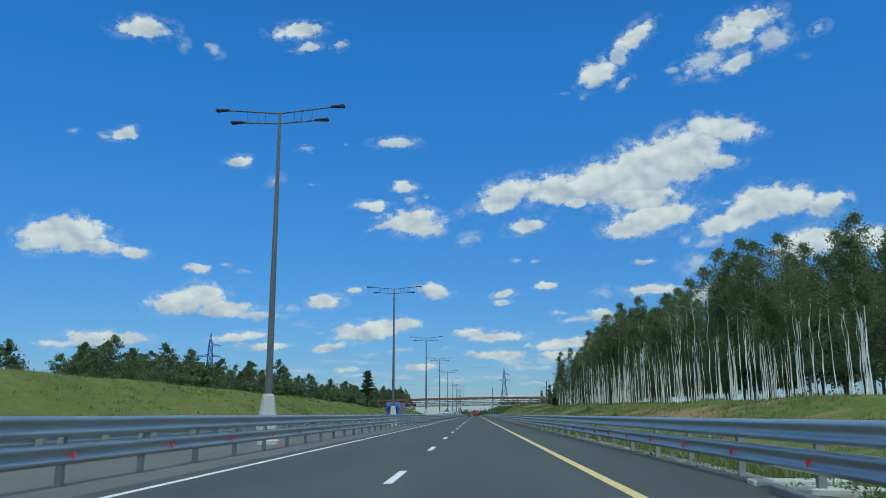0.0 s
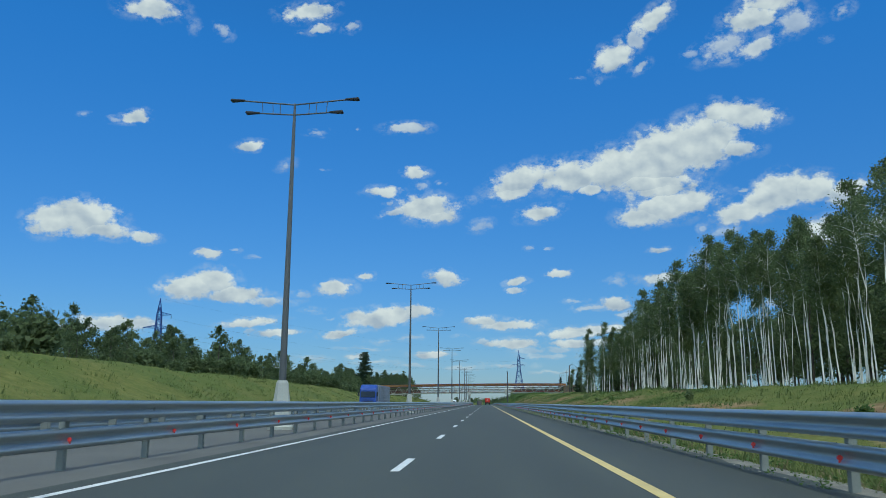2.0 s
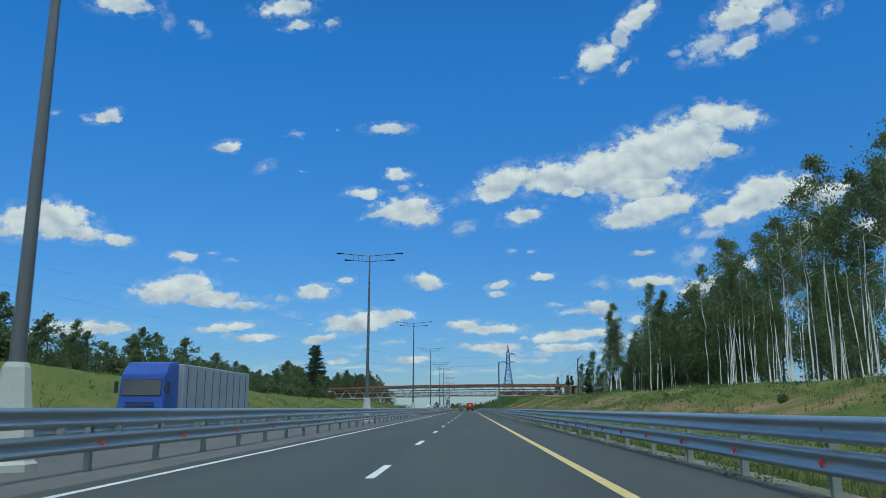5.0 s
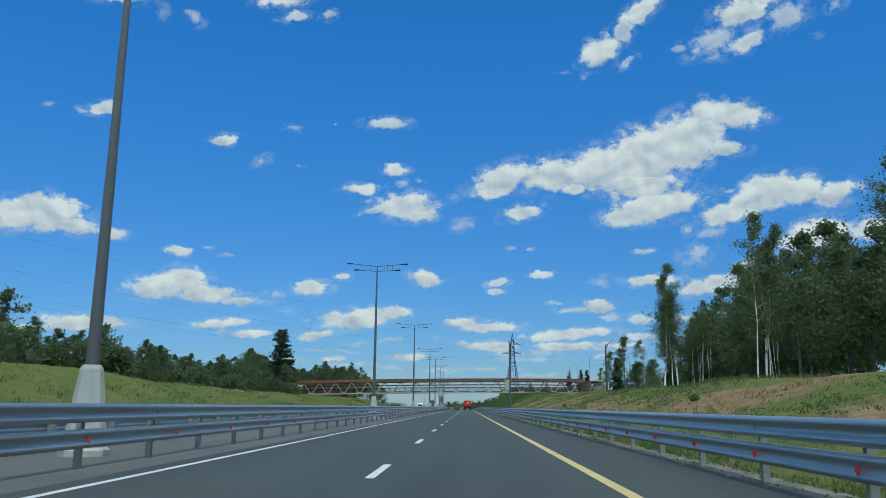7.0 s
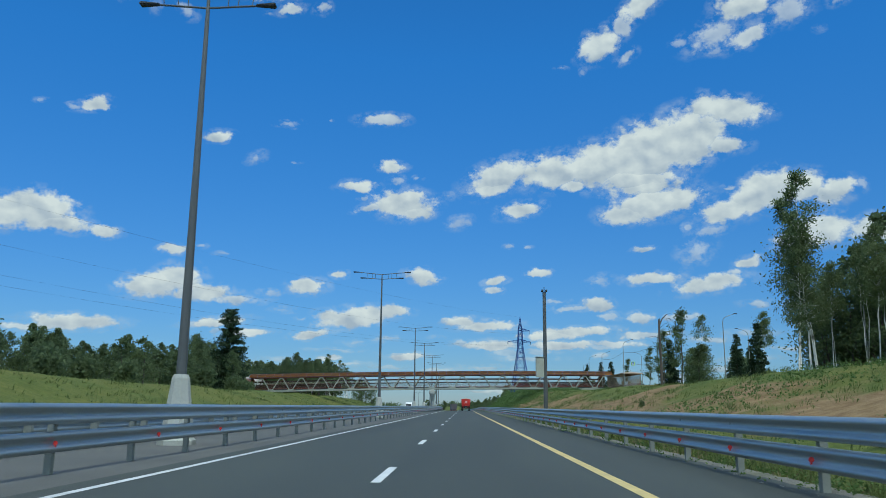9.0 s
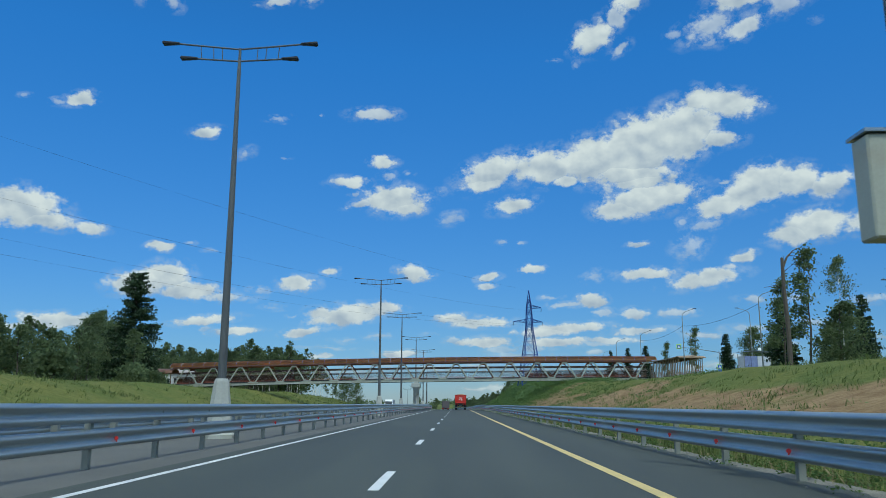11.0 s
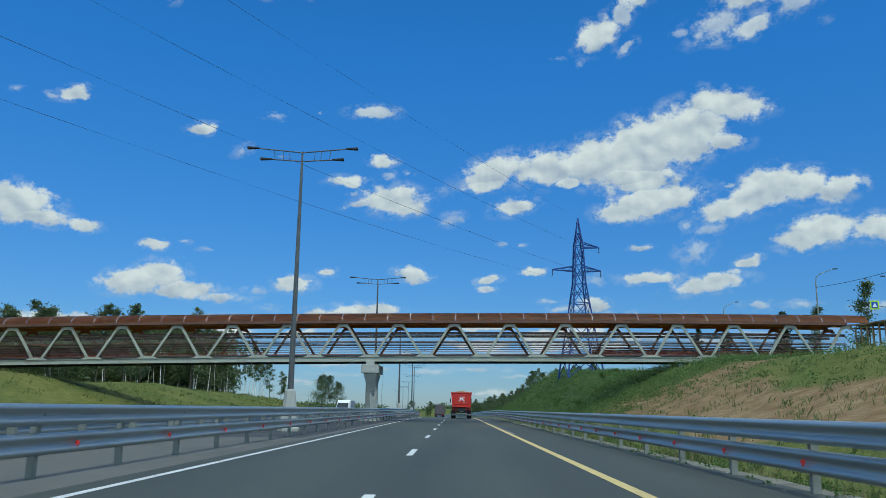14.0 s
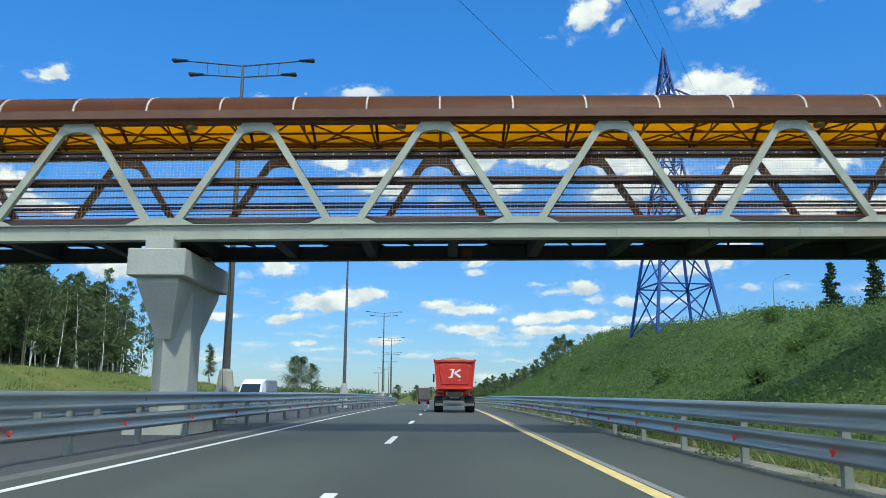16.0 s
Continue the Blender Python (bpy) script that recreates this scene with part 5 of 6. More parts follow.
# birch wood on the right bank: a ragged front row and thicker rows behind
y = 49.0
while y < 203:
    plant(pick(birches), 24.8 + abs(rng.normal()) * 1.6, y, 0.92 * tall(y) + 0.03 * rng.normal())
    y += rng.uniform(1.0, 2.9)
for i in range(64):
    yy = rng.uniform(54, 202)
    plant(pick(birches), rng.uniform(27.5, 38), yy, rng.uniform(0.84, 0.97) * tall(yy))
for xx, top in ((42.0, 0.95), (48.0, 1.1), (55.0, 1.3)):
    yy = 60.0
    while yy < 212:
        plant(pick(mid_oaks), xx + rng.uniform(-2.5, 2.5), yy, top * (1.0 + 0.3 * (95 < yy < 165)) * rng.uniform(0.75, 1.05))
        yy += rng.uniform(4.2, 7.0)
# the wood's ragged far end, and the thin groups past it
for x, y, k, s in ((31.3, 226, 0, 0.86), (34.9, 227, 2, 1.0), (36, 236, 1, 0.85), (33, 221, 3, 0.92), (37, 230, 2, 1.02), (38.5, 224, 0, 1.02), (34, 217, 1, 0.85), (36.5, 213, 2, 0.9), (40, 233, 3, 0.95), (41, 219, 2, 1.0)):
    plant(birches[k], x, y, s)
for x, y, s in ((42, 214, 1.05), (44, 222, 1.2), (43, 231, 1.15), (48, 218, 1.25), (49, 228, 1.25), (40, 240, 0.85)):
    plant(mid_oaks[0], x, y, s)
for x, y, k, s in ((29.7, 252, 0, 0.97), (30.9, 254, 1, 1.0), (32.5, 256, 0, 0.8)):
    plant(full_birches[k], x, y, s)
for x, y, k, s in ((30.2, 293, 1, 0.85), (31.9, 294.2, 0, 0.95), (33.4, 295.6, 1, 1.0)):
    plant(full_birches[k], x, y, s)
# broad-leaved wood behind them
for x, y, s in ((41, 296, 1.2), (44, 290, 1.25), (46, 300, 1.25), (43, 307, 1.1), (48.5, 294, 1.3), (40, 303, 0.95), (51, 303, 1.25)):
    plant(mid_oaks[2], x, y, s)
for i in range(62):
    yy = rng.uniform(236, 324)
    plant(pick(mid_oaks), rng.uniform(38, 58), yy, line(yy, 236, 1.0, 250, 1.3, 276, 1.3, 292, 0.95, 324, 0.75) * rng.uniform(0.85, 1.1))
for i in range(6):
    plant(birches[int(rng.integers(3, 6))], rng.uniform(33, 38), rng.uniform(262, 318), rng.uniform(0.7, 0.95))
plant(spruces[1], 42, 335, 1.15)
plant(sparse, 35.6, 352, 1.36)
plant(sparse, 32.2, 350, 0.95)
plant(spruces[1], 35, 357, 1.05)
plant(birches[4], 39.5, 353, 0.82)
plant(oaks[3], 38.2, 351, 0.9)
for x, y, s in ((60, 395, 0.9), (55, 411, 0.95), (70, 420, 1.0), (75, 380, 1.1), (66, 452, 0.8)):
    plant(oaks[3], x, y, s)
plant(oaks[1], 62.7, 440, 1.08)
plant(sparse, 53, 450, 1.22)
plant(sparse, 47, 451, 0.95)
plant(birches[5], 56, 371, 0.95)
for x, y, s in ((56.8, 440, 1.1), (42.1, 450, 1.0), (52, 373, 1.05), (58.5, 446, 0.8), (39.4, 477, 0.8), (44, 477, 0.9), (66, 405, 1.1), (78, 440, 1.2)):
    plant(spruces[1], x, y, s)
merged("hill_wood", far_oaks, [(30 + 2.0 * i + rng.uniform(-1, 1), rng.uniform(530, 575), rng.uniform(0.5, 0.62)) for i in range(26)], "low dark wood behind the footbridge on the hill")
# scrub and woods along the right-hand hill beyond the bridge
merged("scrub", far_oaks, [(rng.uniform(15, 29) + bend(yy), yy, rng.uniform(0.3, 0.42)) for yy in rng.uniform(500, 700, 120)], "dark green scrub along the far bank")
for i in range(26):
    yy = rng.uniform(490, 540)
    plant(bushes[0], 16 + rng.uniform(0, 8), yy, rng.uniform(0.5, 0.9))
for i in range(9):
    plant(pick(bushes), rng.uniform(9, 18), rng.uniform(40, 330), rng.uniform(0.22, 0.36))

for i in range(16):
    plant(bushes[1], rng.uniform(11, 20), rng.uniform(424, 520), rng.uniform(0.3, 0.6))
# woods along the left bank
for i in range(112):
    yy = rng.uniform(104, 396)
    plant(pick(far_oaks), -44 - rng.uniform(0, 22) - (yy > 300) * 4, yy, rng.uniform(0.42, 0.64) + 0.12 * (yy > 330))
merged("left_wood", far_oaks, [(-50 - rng.uniform(0, 16) - (yy > 300) * 4, yy, rng.uniform(0.44, 0.58) + 0.1 * (yy > 330)) for yy in rng.uniform(108, 392, 130)], "dense dark wood along the top of the left bank")
for i in range(34):
    yy = rng.uniform(95, 400)
    plant(bushes[0], -40.5 - rng.uniform(0, 5) - (yy > 300) * 4, yy, rng.uniform(0.8, 1.9))
for yy, xx, s in ((148, -57, 0.8), (150, -55, 0.85), (170, -52, 0.7), (232, -56, 0.85)):
    plant(sparse, xx, yy, s)
plant(spruces[0], -54.5, 402, 1.22)
for xx, yy, s in ((-62, 412, 0.85), (-65, 416, 0.8), (-60, 398, 0.9), (-64, 408, 1.0), (-58, 392, 0.7), (-68, 420, 1.1), (-72, 432, 1.1)):
    plant(oaks[2], xx, yy, s)
plant(spruces[1], -58, 215, 0.9)
# trees behind the bridge's end on the left bank
for i in range(16):
    plant(pick(mid_oaks), rng.uniform(-64, -41), rng.uniform(434, 456), rng.uniform(0.62, 0.8))
# birch wood on the left past the bridge
for i in range(100):
    yy = rng.uniform(478, 530)
    plant(pick(far_birches), -43.5 - 38 * rng.uniform(0, 1) ** 1.5, yy, rng.uniform(0.58, 0.7))
spots = [(-48 - rng.uniform(0, 36), rng.uniform(484, 540), rng.uniform(0.7, 1.0)) for i in range(50)]
for row in (484, 492, 502):
    xx = -45.0
    while xx > -118:
        spots.append((xx, row + rng.uniform(-5, 5), rng.uniform(0.86, 1.06)))
        xx -= rng.uniform(2.6, 4.2)
merged("dense_wood", far_oaks, spots, "dense dark wood behind the footbridge")
for xx, yy, s in ((-41.5, 524, 0.75), (-40, 532, 0.6), (-42, 538, 0.7)):
    plant(sparse, xx, yy, s)
for xx, yy, s in ((-70, 786, 1.5), (-66, 792, 1.35), (-75, 795, 1.4)):
    plant(oaks[2], xx, yy, s * 0.95)
for xx, yy, s in ((-14, 800, 0.85), (-36, 1010, 1.3), (-8, 830, 0.7)):
    plant(oaks[1], xx, yy, s)

# patterns that were not planted go
for tree in (*birches, *full_birches, *far_birches, *oaks, *far_oaks, *mid_oaks, *spruces, sparse, *bushes):
    if tree.name not in used:
        for piece in tree.children:
            bpy.data.objects.remove(piece)
        bpy.data.objects.remove(tree)

# far woods to the horizon
pts = []
for i in range(1500):
    az = rng.uniform(-42, 42)
    d = rng.uniform(950, 1700)
    x, y = d * math.sin(radians(az)), 195 + d * math.cos(radians(az))
    if -85 < x < 30 and y < 1250:
        continue
    hh = rng.uniform(4, 9)
    pts.append(cluster((x, y, ground_z(x, y) + hh * 0.45), hh * 1.3, 34, 0.4) * np.array([1, 1, 1]))
fw = new("far_woods", leaf_mesh("far_woods", np.concatenate(pts), 1.7, LEAF_OAK))
tagged(fw, "distant dark woods along the horizon", "woods", kind="stuff")


# ---- concrete drain across the verge ----
drain = thing("drain_chute", "pale concrete drain slabs with a low kerb across the verge", "drain", Matrix.Translation((5.0, 12.2, 0.0)) @ Matrix.Rotation(radians(-6), 4, "Z"))
for x, y, z, a, b, c in ((0.1, 0.75, 0.03, 1.5, 0.5, 0.12), (0.1, -0.75, 0.03, 1.5, 0.4, 0.12), (0.3, 0.0, -0.01, 1.3, 1.1, 0.06)):
    bm = bmesh.new()
    box(bm, (x, y, z), (a, b, c))
    bevel(bm, 0.02)
    part("slab", bm, CONCRETE, drain)
bm = bmesh.new()
box(bm, (-0.62, -1.7, 0.05), (0.16, 2.2, 0.16))
bevel(bm, 0.02)
part("kerb_stone", bm, SHOULDER, drain)


# ---- grass and weeds on the banks ----
def tufts(name, spots, blades, height, material, label, lean=0.35, width=0.02):
    """Blades of grass in tufts at the spots (x, y, size)."""
    sp = np.array([(x, y, ground_z(x, y), s) for x, y, s in spots])
    n = len(sp) * blades
    base = np.repeat(sp, blades, 0)
    az = rng.uniform(0, 6.283, n)
    off = rng.normal(size=(n, 2)) * 0.16 * base[:, 3:4]
    hgt = height * base[:, 3] * rng.uniform(0.5, 1.25, n)
    root = np.stack([base[:, 0] + off[:, 0], base[:, 1] + off[:, 1], base[:, 2] - 0.03], 1)
    w = width * base[:, 3:4] * np.stack([np.cos(az), np.sin(az), 0 * az], 1)
    ln = lean * hgt[:, None] * np.stack([np.cos(az + 1.3), np.sin(az + 1.3), 0 * az], 1) * rng.uniform(0.1, 1.3, (n, 1))
    up = np.stack([0 * az, 0 * az, hgt], 1)
    quad = np.stack([root - w, root + w, root + w * 0.7 + ln * 0.4 + up * 0.6, root + ln + up], 1).reshape(-1, 3)
    me = bpy.data.meshes.new(name)
    f = np.arange(4 * n).reshape(-1, 4)
    me.vertices.add(4 * n)
    me.vertices.foreach_set("co", quad.astype(np.float32).ravel())
    me.loops.add(f.size)
    me.loops.foreach_set("vertex_index", f.astype(np.int32).ravel())
    me.polygons.add(n)
    me.polygons.foreach_set("loop_start", np.arange(0, f.size, 4, dtype=np.int32))
    me.update(calc_edges=True)
    me.materials.append(material)
    return tagged(new(name, me), label, "grass", kind="stuff")


def patchy(x, y, k):
    return noise.noise(Vector((x * 0.12, y * 0.12, k))) > rng.uniform(-0.5, 0.45)


def leaf_carpet(name, spots, per, height, size, material, label, spread=0.35):
    """Leafy weeds over the ground: clumps of small leaves at the spots (x, y, size)."""
    sp = np.array([(x, y, ground_z(x, y), s * (0.55 + 0.9 * max(0.0, 0.5 + noise.noise(Vector((x * 0.5, y * 0.5, 9)))))) for x, y, s in spots])
    base = np.repeat(sp, per, 0)
    n = len(base)
    p = base[:, :3] + np.concatenate([rng.normal(size=(n, 2)) * spread * base[:, 3:4], (rng.uniform(0, 1, (n, 1)) ** 0.7) * height * base[:, 3:4]], 1)
    return tagged(new(name, leaf_mesh(name, p, size, material, -0.25)), label, "weeds", kind="stuff")


near = [(5.4 + 0.4 * (y > 372) + 2.8 * rng.uniform() ** 1.2, y, rng.uniform(0.5, 1.2)) for y in rng.uniform(4, 470, 9000)]
tufts("verge_grass", [s for s in near if patchy(s[0], s[1], 1)], 9, 0.34, BLADES, "long green grass behind the guard rail", 0.5, 0.014)
bank = [(rng.uniform(8, 22), rng.uniform(8, 420), rng.uniform(0.6, 1.3)) for i in range(12000)]
tufts("bank_grass", [s for s in bank if patchy(s[0], s[1], 2)], 8, 0.26, BLADES, "tufts of rough grass on the right bank", 0.7, 0.016)
tufts("dry_grass", [(5.3 + 1.0 * rng.uniform(), rng.uniform(4, 470), rng.uniform(0.5, 1.1)) for i in range(1500)], 6, 0.26, BLADES_DRY, "dry stems along the gravel verge", 0.6, 0.012)
leaf_carpet("bank_weeds", [s for s in ((rng.uniform(7.5, 23), rng.uniform(90, 408), rng.uniform(0.5, 1.1)) for i in range(5200)) if noise.noise(Vector((s[0] * 0.09, s[1] * 0.06, 6))) > rng.uniform(-0.1, 0.5)], 14, 0.35, 0.07, WEEDS, "leafy green weeds in patches on the bank")
leaf_carpet("tall_weeds", [(rng.uniform(7.5, 27), rng.uniform(404, 560), rng.uniform(0.8, 1.5)) for i in range(10500)], 20, 0.42, 0.066, WEEDS, "leafy green weeds covering the steep bank", 0.42)
tufts("left_bank_grass", [s for s in ((-rng.uniform(23.5, 42), rng.uniform(40, 560), rng.uniform(0.8, 1.6)) for i in range(9500)) if patchy(s[0], s[1], 4)], 7, 0.26, BLADES, "meadow grass on the left bank", 0.8, 0.022)
leaf_carpet("verge_weeds", [s for s in ((4.62 + 1.6 * rng.uniform() ** 0.8, rng.uniform(4, 440), rng.uniform(0.4, 1.0)) for i in range(6500)) if noise.noise(Vector((s[0] * 0.8, s[1] * 0.45, 12))) > rng.uniform(-0.3, 0.4)], 12, 0.2, 0.035, WEEDS, "small green weeds at the road's gravel edge", 0.16)
# loose stones along the gravel edge
bm = bmesh.new()
for i in range(3900):
    x, y, r = 4.5 + 0.75 * rng.uniform() ** 1.3, rng.uniform(5, 440), rng.uniform(0.012, 0.045)
    c = Vector((x, y, road_z(y) - 0.03 + r * 0.4))
    tip = [bm.verts.new(c + Vector((a * r * rng.uniform(0.7, 1.3), b * r * rng.uniform(0.7, 1.3), e * r * 0.7))) for a, b, e in ((1, 0, 0), (0, 1, 0), (-1, 0, 0), (0, -1, 0), (0.1, 0, 1), (0, 0, -1))]
    for k in range(4):
        bm.faces.new((tip[k], tip[(k + 1) % 4], tip[4]))
        bm.faces.new((tip[(k + 1) % 4], tip[k], tip[5]))
solid("loose_stones", bm, STONE, "pale loose stones on the gravel verge", "stones", kind="stuff")


# ---- pylons and their cables ----
def pylon(h, base, label):
    """A lattice pylon: four legs, crossed bracing, a waist, arms and a spire. Its feet are at z = 0."""
    py = thing("pylon", label, "pylon", group="pylons")
    zs = [0, 0.16 * h, 0.32 * h, 0.46 * h, 0.58 * h, 0.7 * h, 0.82 * h, 0.9 * h, h]
    ws = [base, base * 0.8, base * 0.6, base * 0.44, base * 0.30, base * 0.26, base * 0.22, base * 0.12, 0.04]
    corner = [(-1, -1), (1, -1), (1, 1), (-1, 1)]

    def at(i, c):
        return Vector((corner[c % 4][0] * ws[i] / 2, corner[c % 4][1] * ws[i] / 2, zs[i]))

    for c in range(4):
        bm = bmesh.new()
        limb(bm, [at(i, c) for i in range(len(zs))], 0.13, 0.08, 4)
        part("leg", bm, PYLON_BLUE, py)
    bars = []
    for c in range(4):
        for i in range(len(zs) - 1):
            for p, q in ((at(i, c), at(i + 1, c + 1)), (at(i, c + 1), at(i + 1, c)), (at(i + 1, c), at(i + 1, c + 1))):
                bars.append((p, q, 0.10))
            if i in (3, 4, 5):
                bars.append(((at(i, c) + at(i + 1, c)) / 2, (at(i, c + 1) + at(i + 1, c + 1)) / 2, 0.06))
    for p, q, w in bars:
        if (p - q).length > 0.1:
            bm = bmesh.new()
            bar(bm, p, q, w, w, (0.3, 1, 0.2))
            part("brace", bm, PYLON_BLUE, py)
    for s, z, r in ((1, 0.81 * h, 2.9), (-1, 0.66 * h, 3.7), (1, 0.66 * h, 3.1)):
        bm = bmesh.new()
        w = 0.5
        for e in (-w, w):
            bar(bm, (s * 0.6, e, z + 0.7), (s * r, 0, z + 0.15), 0.11, 0.11, (0, 0, 1))
            bar(bm, (s * 0.6, e, z), (s * r, 0, z + 0.1), 0.11, 0.11, (0, 0, 1))
            for f in (0.3, 0.6):
                bar(bm, (s * (0.6 + (r - 0.6) * f), e * (1 - f), z + 0.1 * f), (s * (0.6 + (r - 0.6) * (f - 0.25)), e * (1.25 - f), z + 0.7 - 0.55 * (f - 0.25)), 0.05, 0.05, (0, 1, 0.1))
        arm = part("arm", bm, PYLON_BLUE, py)
        bm = bmesh.new()
        for i in range(6):
            tube(bm, (s * r, 0, z - 0.12 * i + 0.05), (s * r, 0, z - 0.12 * i), 0.09, n=8)
        tube(bm, (s * r, 0, z + 0.1), (s * r, 0, z - 0.8), 0.02, n=5)
        part("insulator", bm, DARK, arm)
    return py


EAST = (16.4, 453.5)
WEST = (-81.6, 240.8)
zE, zW = ground_z(*EAST) - 0.5, ground_z(*WEST) - 0.15
p1 = pylon(27.3 - zE, 4.9, "blue lattice power pylon on a grassy hill")
p1.matrix_basis = Matrix.Translation((*EAST, zE)) @ Matrix.Rotation(radians(8), 4, "Z")
p2 = copy_thing(p1, Matrix.Translation((*WEST, zW)) @ Matrix.Rotation(radians(10), 4, "Z"))
hE = 27.3 - zE


def cable(p, q, sag, label, r=0.0115, n=24):
    bm = bmesh.new()
    pts = [Vector(p).lerp(Vector(q), i / n) - Vector((0, 0, 4 * sag * (i / n) * (1 - i / n))) for i in range(n + 1)]
    limb(bm, pts, r, r, 5)
    return solid("power_line", bm, WIRE, label, "cable", "power lines")


for s, f, r in ((1, 0.81, 2.9), (-1, 0.66, 3.7), (1, 0.66, 3.1)):
    cable((EAST[0] + s * r, EAST[1], zE + f * hE - 0.8), (WEST[0] + s * r, WEST[1], zW + f * hE - 0.8), 4.5, "thin dark power line across the road")
cable((EAST[0], EAST[1], zE + hE), (WEST[0], WEST[1], zW + hE), 3.5, "thin dark earth wire between two pylons", 0.01)


# ---- roadside pole with a control box ----
pole = thing("camera_pole", "tall grey roadside pole with a control box and cameras", "pole", Matrix.Translation((6.1, 281.5, ground_z(6.1, 281.5))))
bm = bmesh.new()
lathe(bm, [(0.17, -0.2), (0.165, 3.2), (0.15, 3.25), (0.13, 10.2)], 14)
part("shaft", bm, POLE, pole)
bm = bmesh.new()
box(bm, (-0.42, 0, 4.35), (0.62, 0.45, 1.5))
bevel(bm, 0.03)
cab = part("control_box", bm, GREY_PAINT, pole, "pale grey steel control box")
bm = bmesh.new()
box(bm, (-0.42, 0, 5.14), (0.7, 0.55, 0.05))
part("box_roof", bm, GALV, cab)
for s in (-1, 1):
    bm = bmesh.new()
    box(bm, (s * 0.16, -0.1, 10.3), (0.14, 0.34, 0.16))
    bevel(bm, 0.02)
    part("camera_housing", bm, DARK, pole)
bm = bmesh.new()
tube(bm, (0, 0, 10.2), (0, 0, 10.6), 0.03)
part("antenna", bm, DARK, pole)


# ---- lamps of the side road on the right ----
def side_lamp(h=9.5):
    lamp = thing("side_street_lamp", "slim grey street lamp with one curved arm", "street lamp", group="side road lamps")
    bm = bmesh.new()
    limb(bm, [Vector((0, 0, -0.3)), Vector((0, 0, h * 0.5)), Vector((0, 0, h - 0.8))], 0.085, 0.055, 10)
    part("pole", bm, GALV_DULL, lamp)
    bm = bmesh.new()
    limb(bm, [Vector((0, 0, h - 0.85)), Vector((0.08, 0, h - 0.35)), Vector((0.5, 0, h)), Vector((1.7, 0, h + 0.4))], 0.05, 0.03, 8)
    part("arm", bm, GALV_DULL, lamp)
    bm = bmesh.new()
    box(bm, (1.9, 0, h + 0.44), (0.5, 0.2, 0.1))
    bevel(bm, 0.03)
    part("lamp_head", bm, DARK, lamp)
    return lamp


sl = side_lamp()
for i, (x, y, turn) in enumerate(((38.0, 296, 0), (35.0, 328, 0), (33.8, 360, 0), (34.2, 392, 0), (35.2, 424.5, 0), (37.0, 457, 0), (41, 495, 0), (46, 545, 0), (51, 320, 180), (49, 358, 180), (46, 396, 180), (46.5, 430, 180))):
    m = Matrix.Translation((x, y, ground_z(x, y) + 0.05)) @ Matrix.Rotation(radians(turn + random.uniform(-12, 12)), 4, "Z")
    if i == 0:
        sl.matrix_basis = m
    else:
        copy_thing(sl, m)
cable((34.2, 392, 13.0), (33.8, 360, 12.4), 0.7, "thin dark cable between lamp posts", 0.02)
cable((34.2, 392, 13.0), (35.2, 424.5, 13.4), 0.7, "thin dark cable between lamp posts", 0.02)
# a tall dead trunk, snapped near the top, its broken limbs hanging
stub = thing("dead_tree", "tall dark snapped dead trunk with broken hanging limbs", "tree", Matrix.Translation((30.6, 345, ground_z(30.6, 345))))
bm = bmesh.new()
limb(bm, [Vector((0, 0, -0.4)), Vector((0.06, 0, 4)), Vector((-0.05, 0, 8)), Vector((0.0, 0, 10.9))], 0.24, 0.15, 9)
for an in (0.3, 1.9, 3.6, 5.1):
    p = Vector((0.1 * math.cos(an), 0.1 * math.sin(an), 10.7))
    limb(bm, [p, p + Vector((0.03, 0, 0.25)), p + Vector((0.05, 0, 0.35 + 0.15 * math.sin(3 * an)))], 0.06, 0.012, 5)
part("trunk", bm, BARK, stub)
for pts, r in (([(0.05, 0, 10.1), (0.5, 0.1, 11.0), (1.2, 0.2, 11.7), (1.9, 0.2, 11.9)], 0.13), ([(0.6, 0.1, 11.2), (1.7, 0.3, 11.1), (2.6, 0.4, 10.2), (3.3, 0.4, 9.1)], 0.06),
               ([(0.1, 0, 9.6), (0.9, -0.3, 10.3), (1.9, -0.5, 9.9), (2.6, -0.6, 8.4)], 0.05), ([(0, 0, 7.9), (-0.8, 0.2, 8.3), (-1.8, 0.3, 8.1)], 0.05),
               ([(0, 0, 6.7), (0.7, 0.1, 7.2), (1.4, 0.1, 7.1)], 0.045), ([(1.2, 0.2, 11.0), (1.5, 0.2, 10.2), (1.6, 0.3, 9.4)], 0.025)):
    bm = bmesh.new()
    limb(bm, [Vector(p) for p in pts], r, 0.012, 6)
    part("broken_limb", bm, BARK, stub)

# crossing signs by the covered way
sign = thing("crossing_sign", "blue and white crossing sign on a grey post", "sign", Matrix.Translation((52.6, 432, ground_z(52.6, 432))))
bm = bmesh.new()
tube(bm, (0, 0, -0.2), (0, 0, 3.6), 0.04)
part("post", bm, GALV_DULL, sign)
bm = bmesh.new()
box(bm, (0, -0.06, 3.1), (0.75, 0.02, 0.75))
plate = part("plate", bm, SIGN_BLUE, sign)
bm = bmesh.new()
bmesh.ops.convex_hull(bm, input=[bm.verts.new(p) for p in ((-0.27, -0.078, 2.85), (0.27, -0.078, 2.85), (0, -0.078, 3.36), (-0.27, -0.072, 2.85), (0.27, -0.072, 2.85), (0, -0.072, 3.36))])
part("symbol", bm, WHITE_PAINT, plate)
bm = bmesh.new()
box(bm, (0, -0.06, 2.2), (0.75, 0.02, 0.75))
part("plate", bm, SIGN_BLUE, sign)
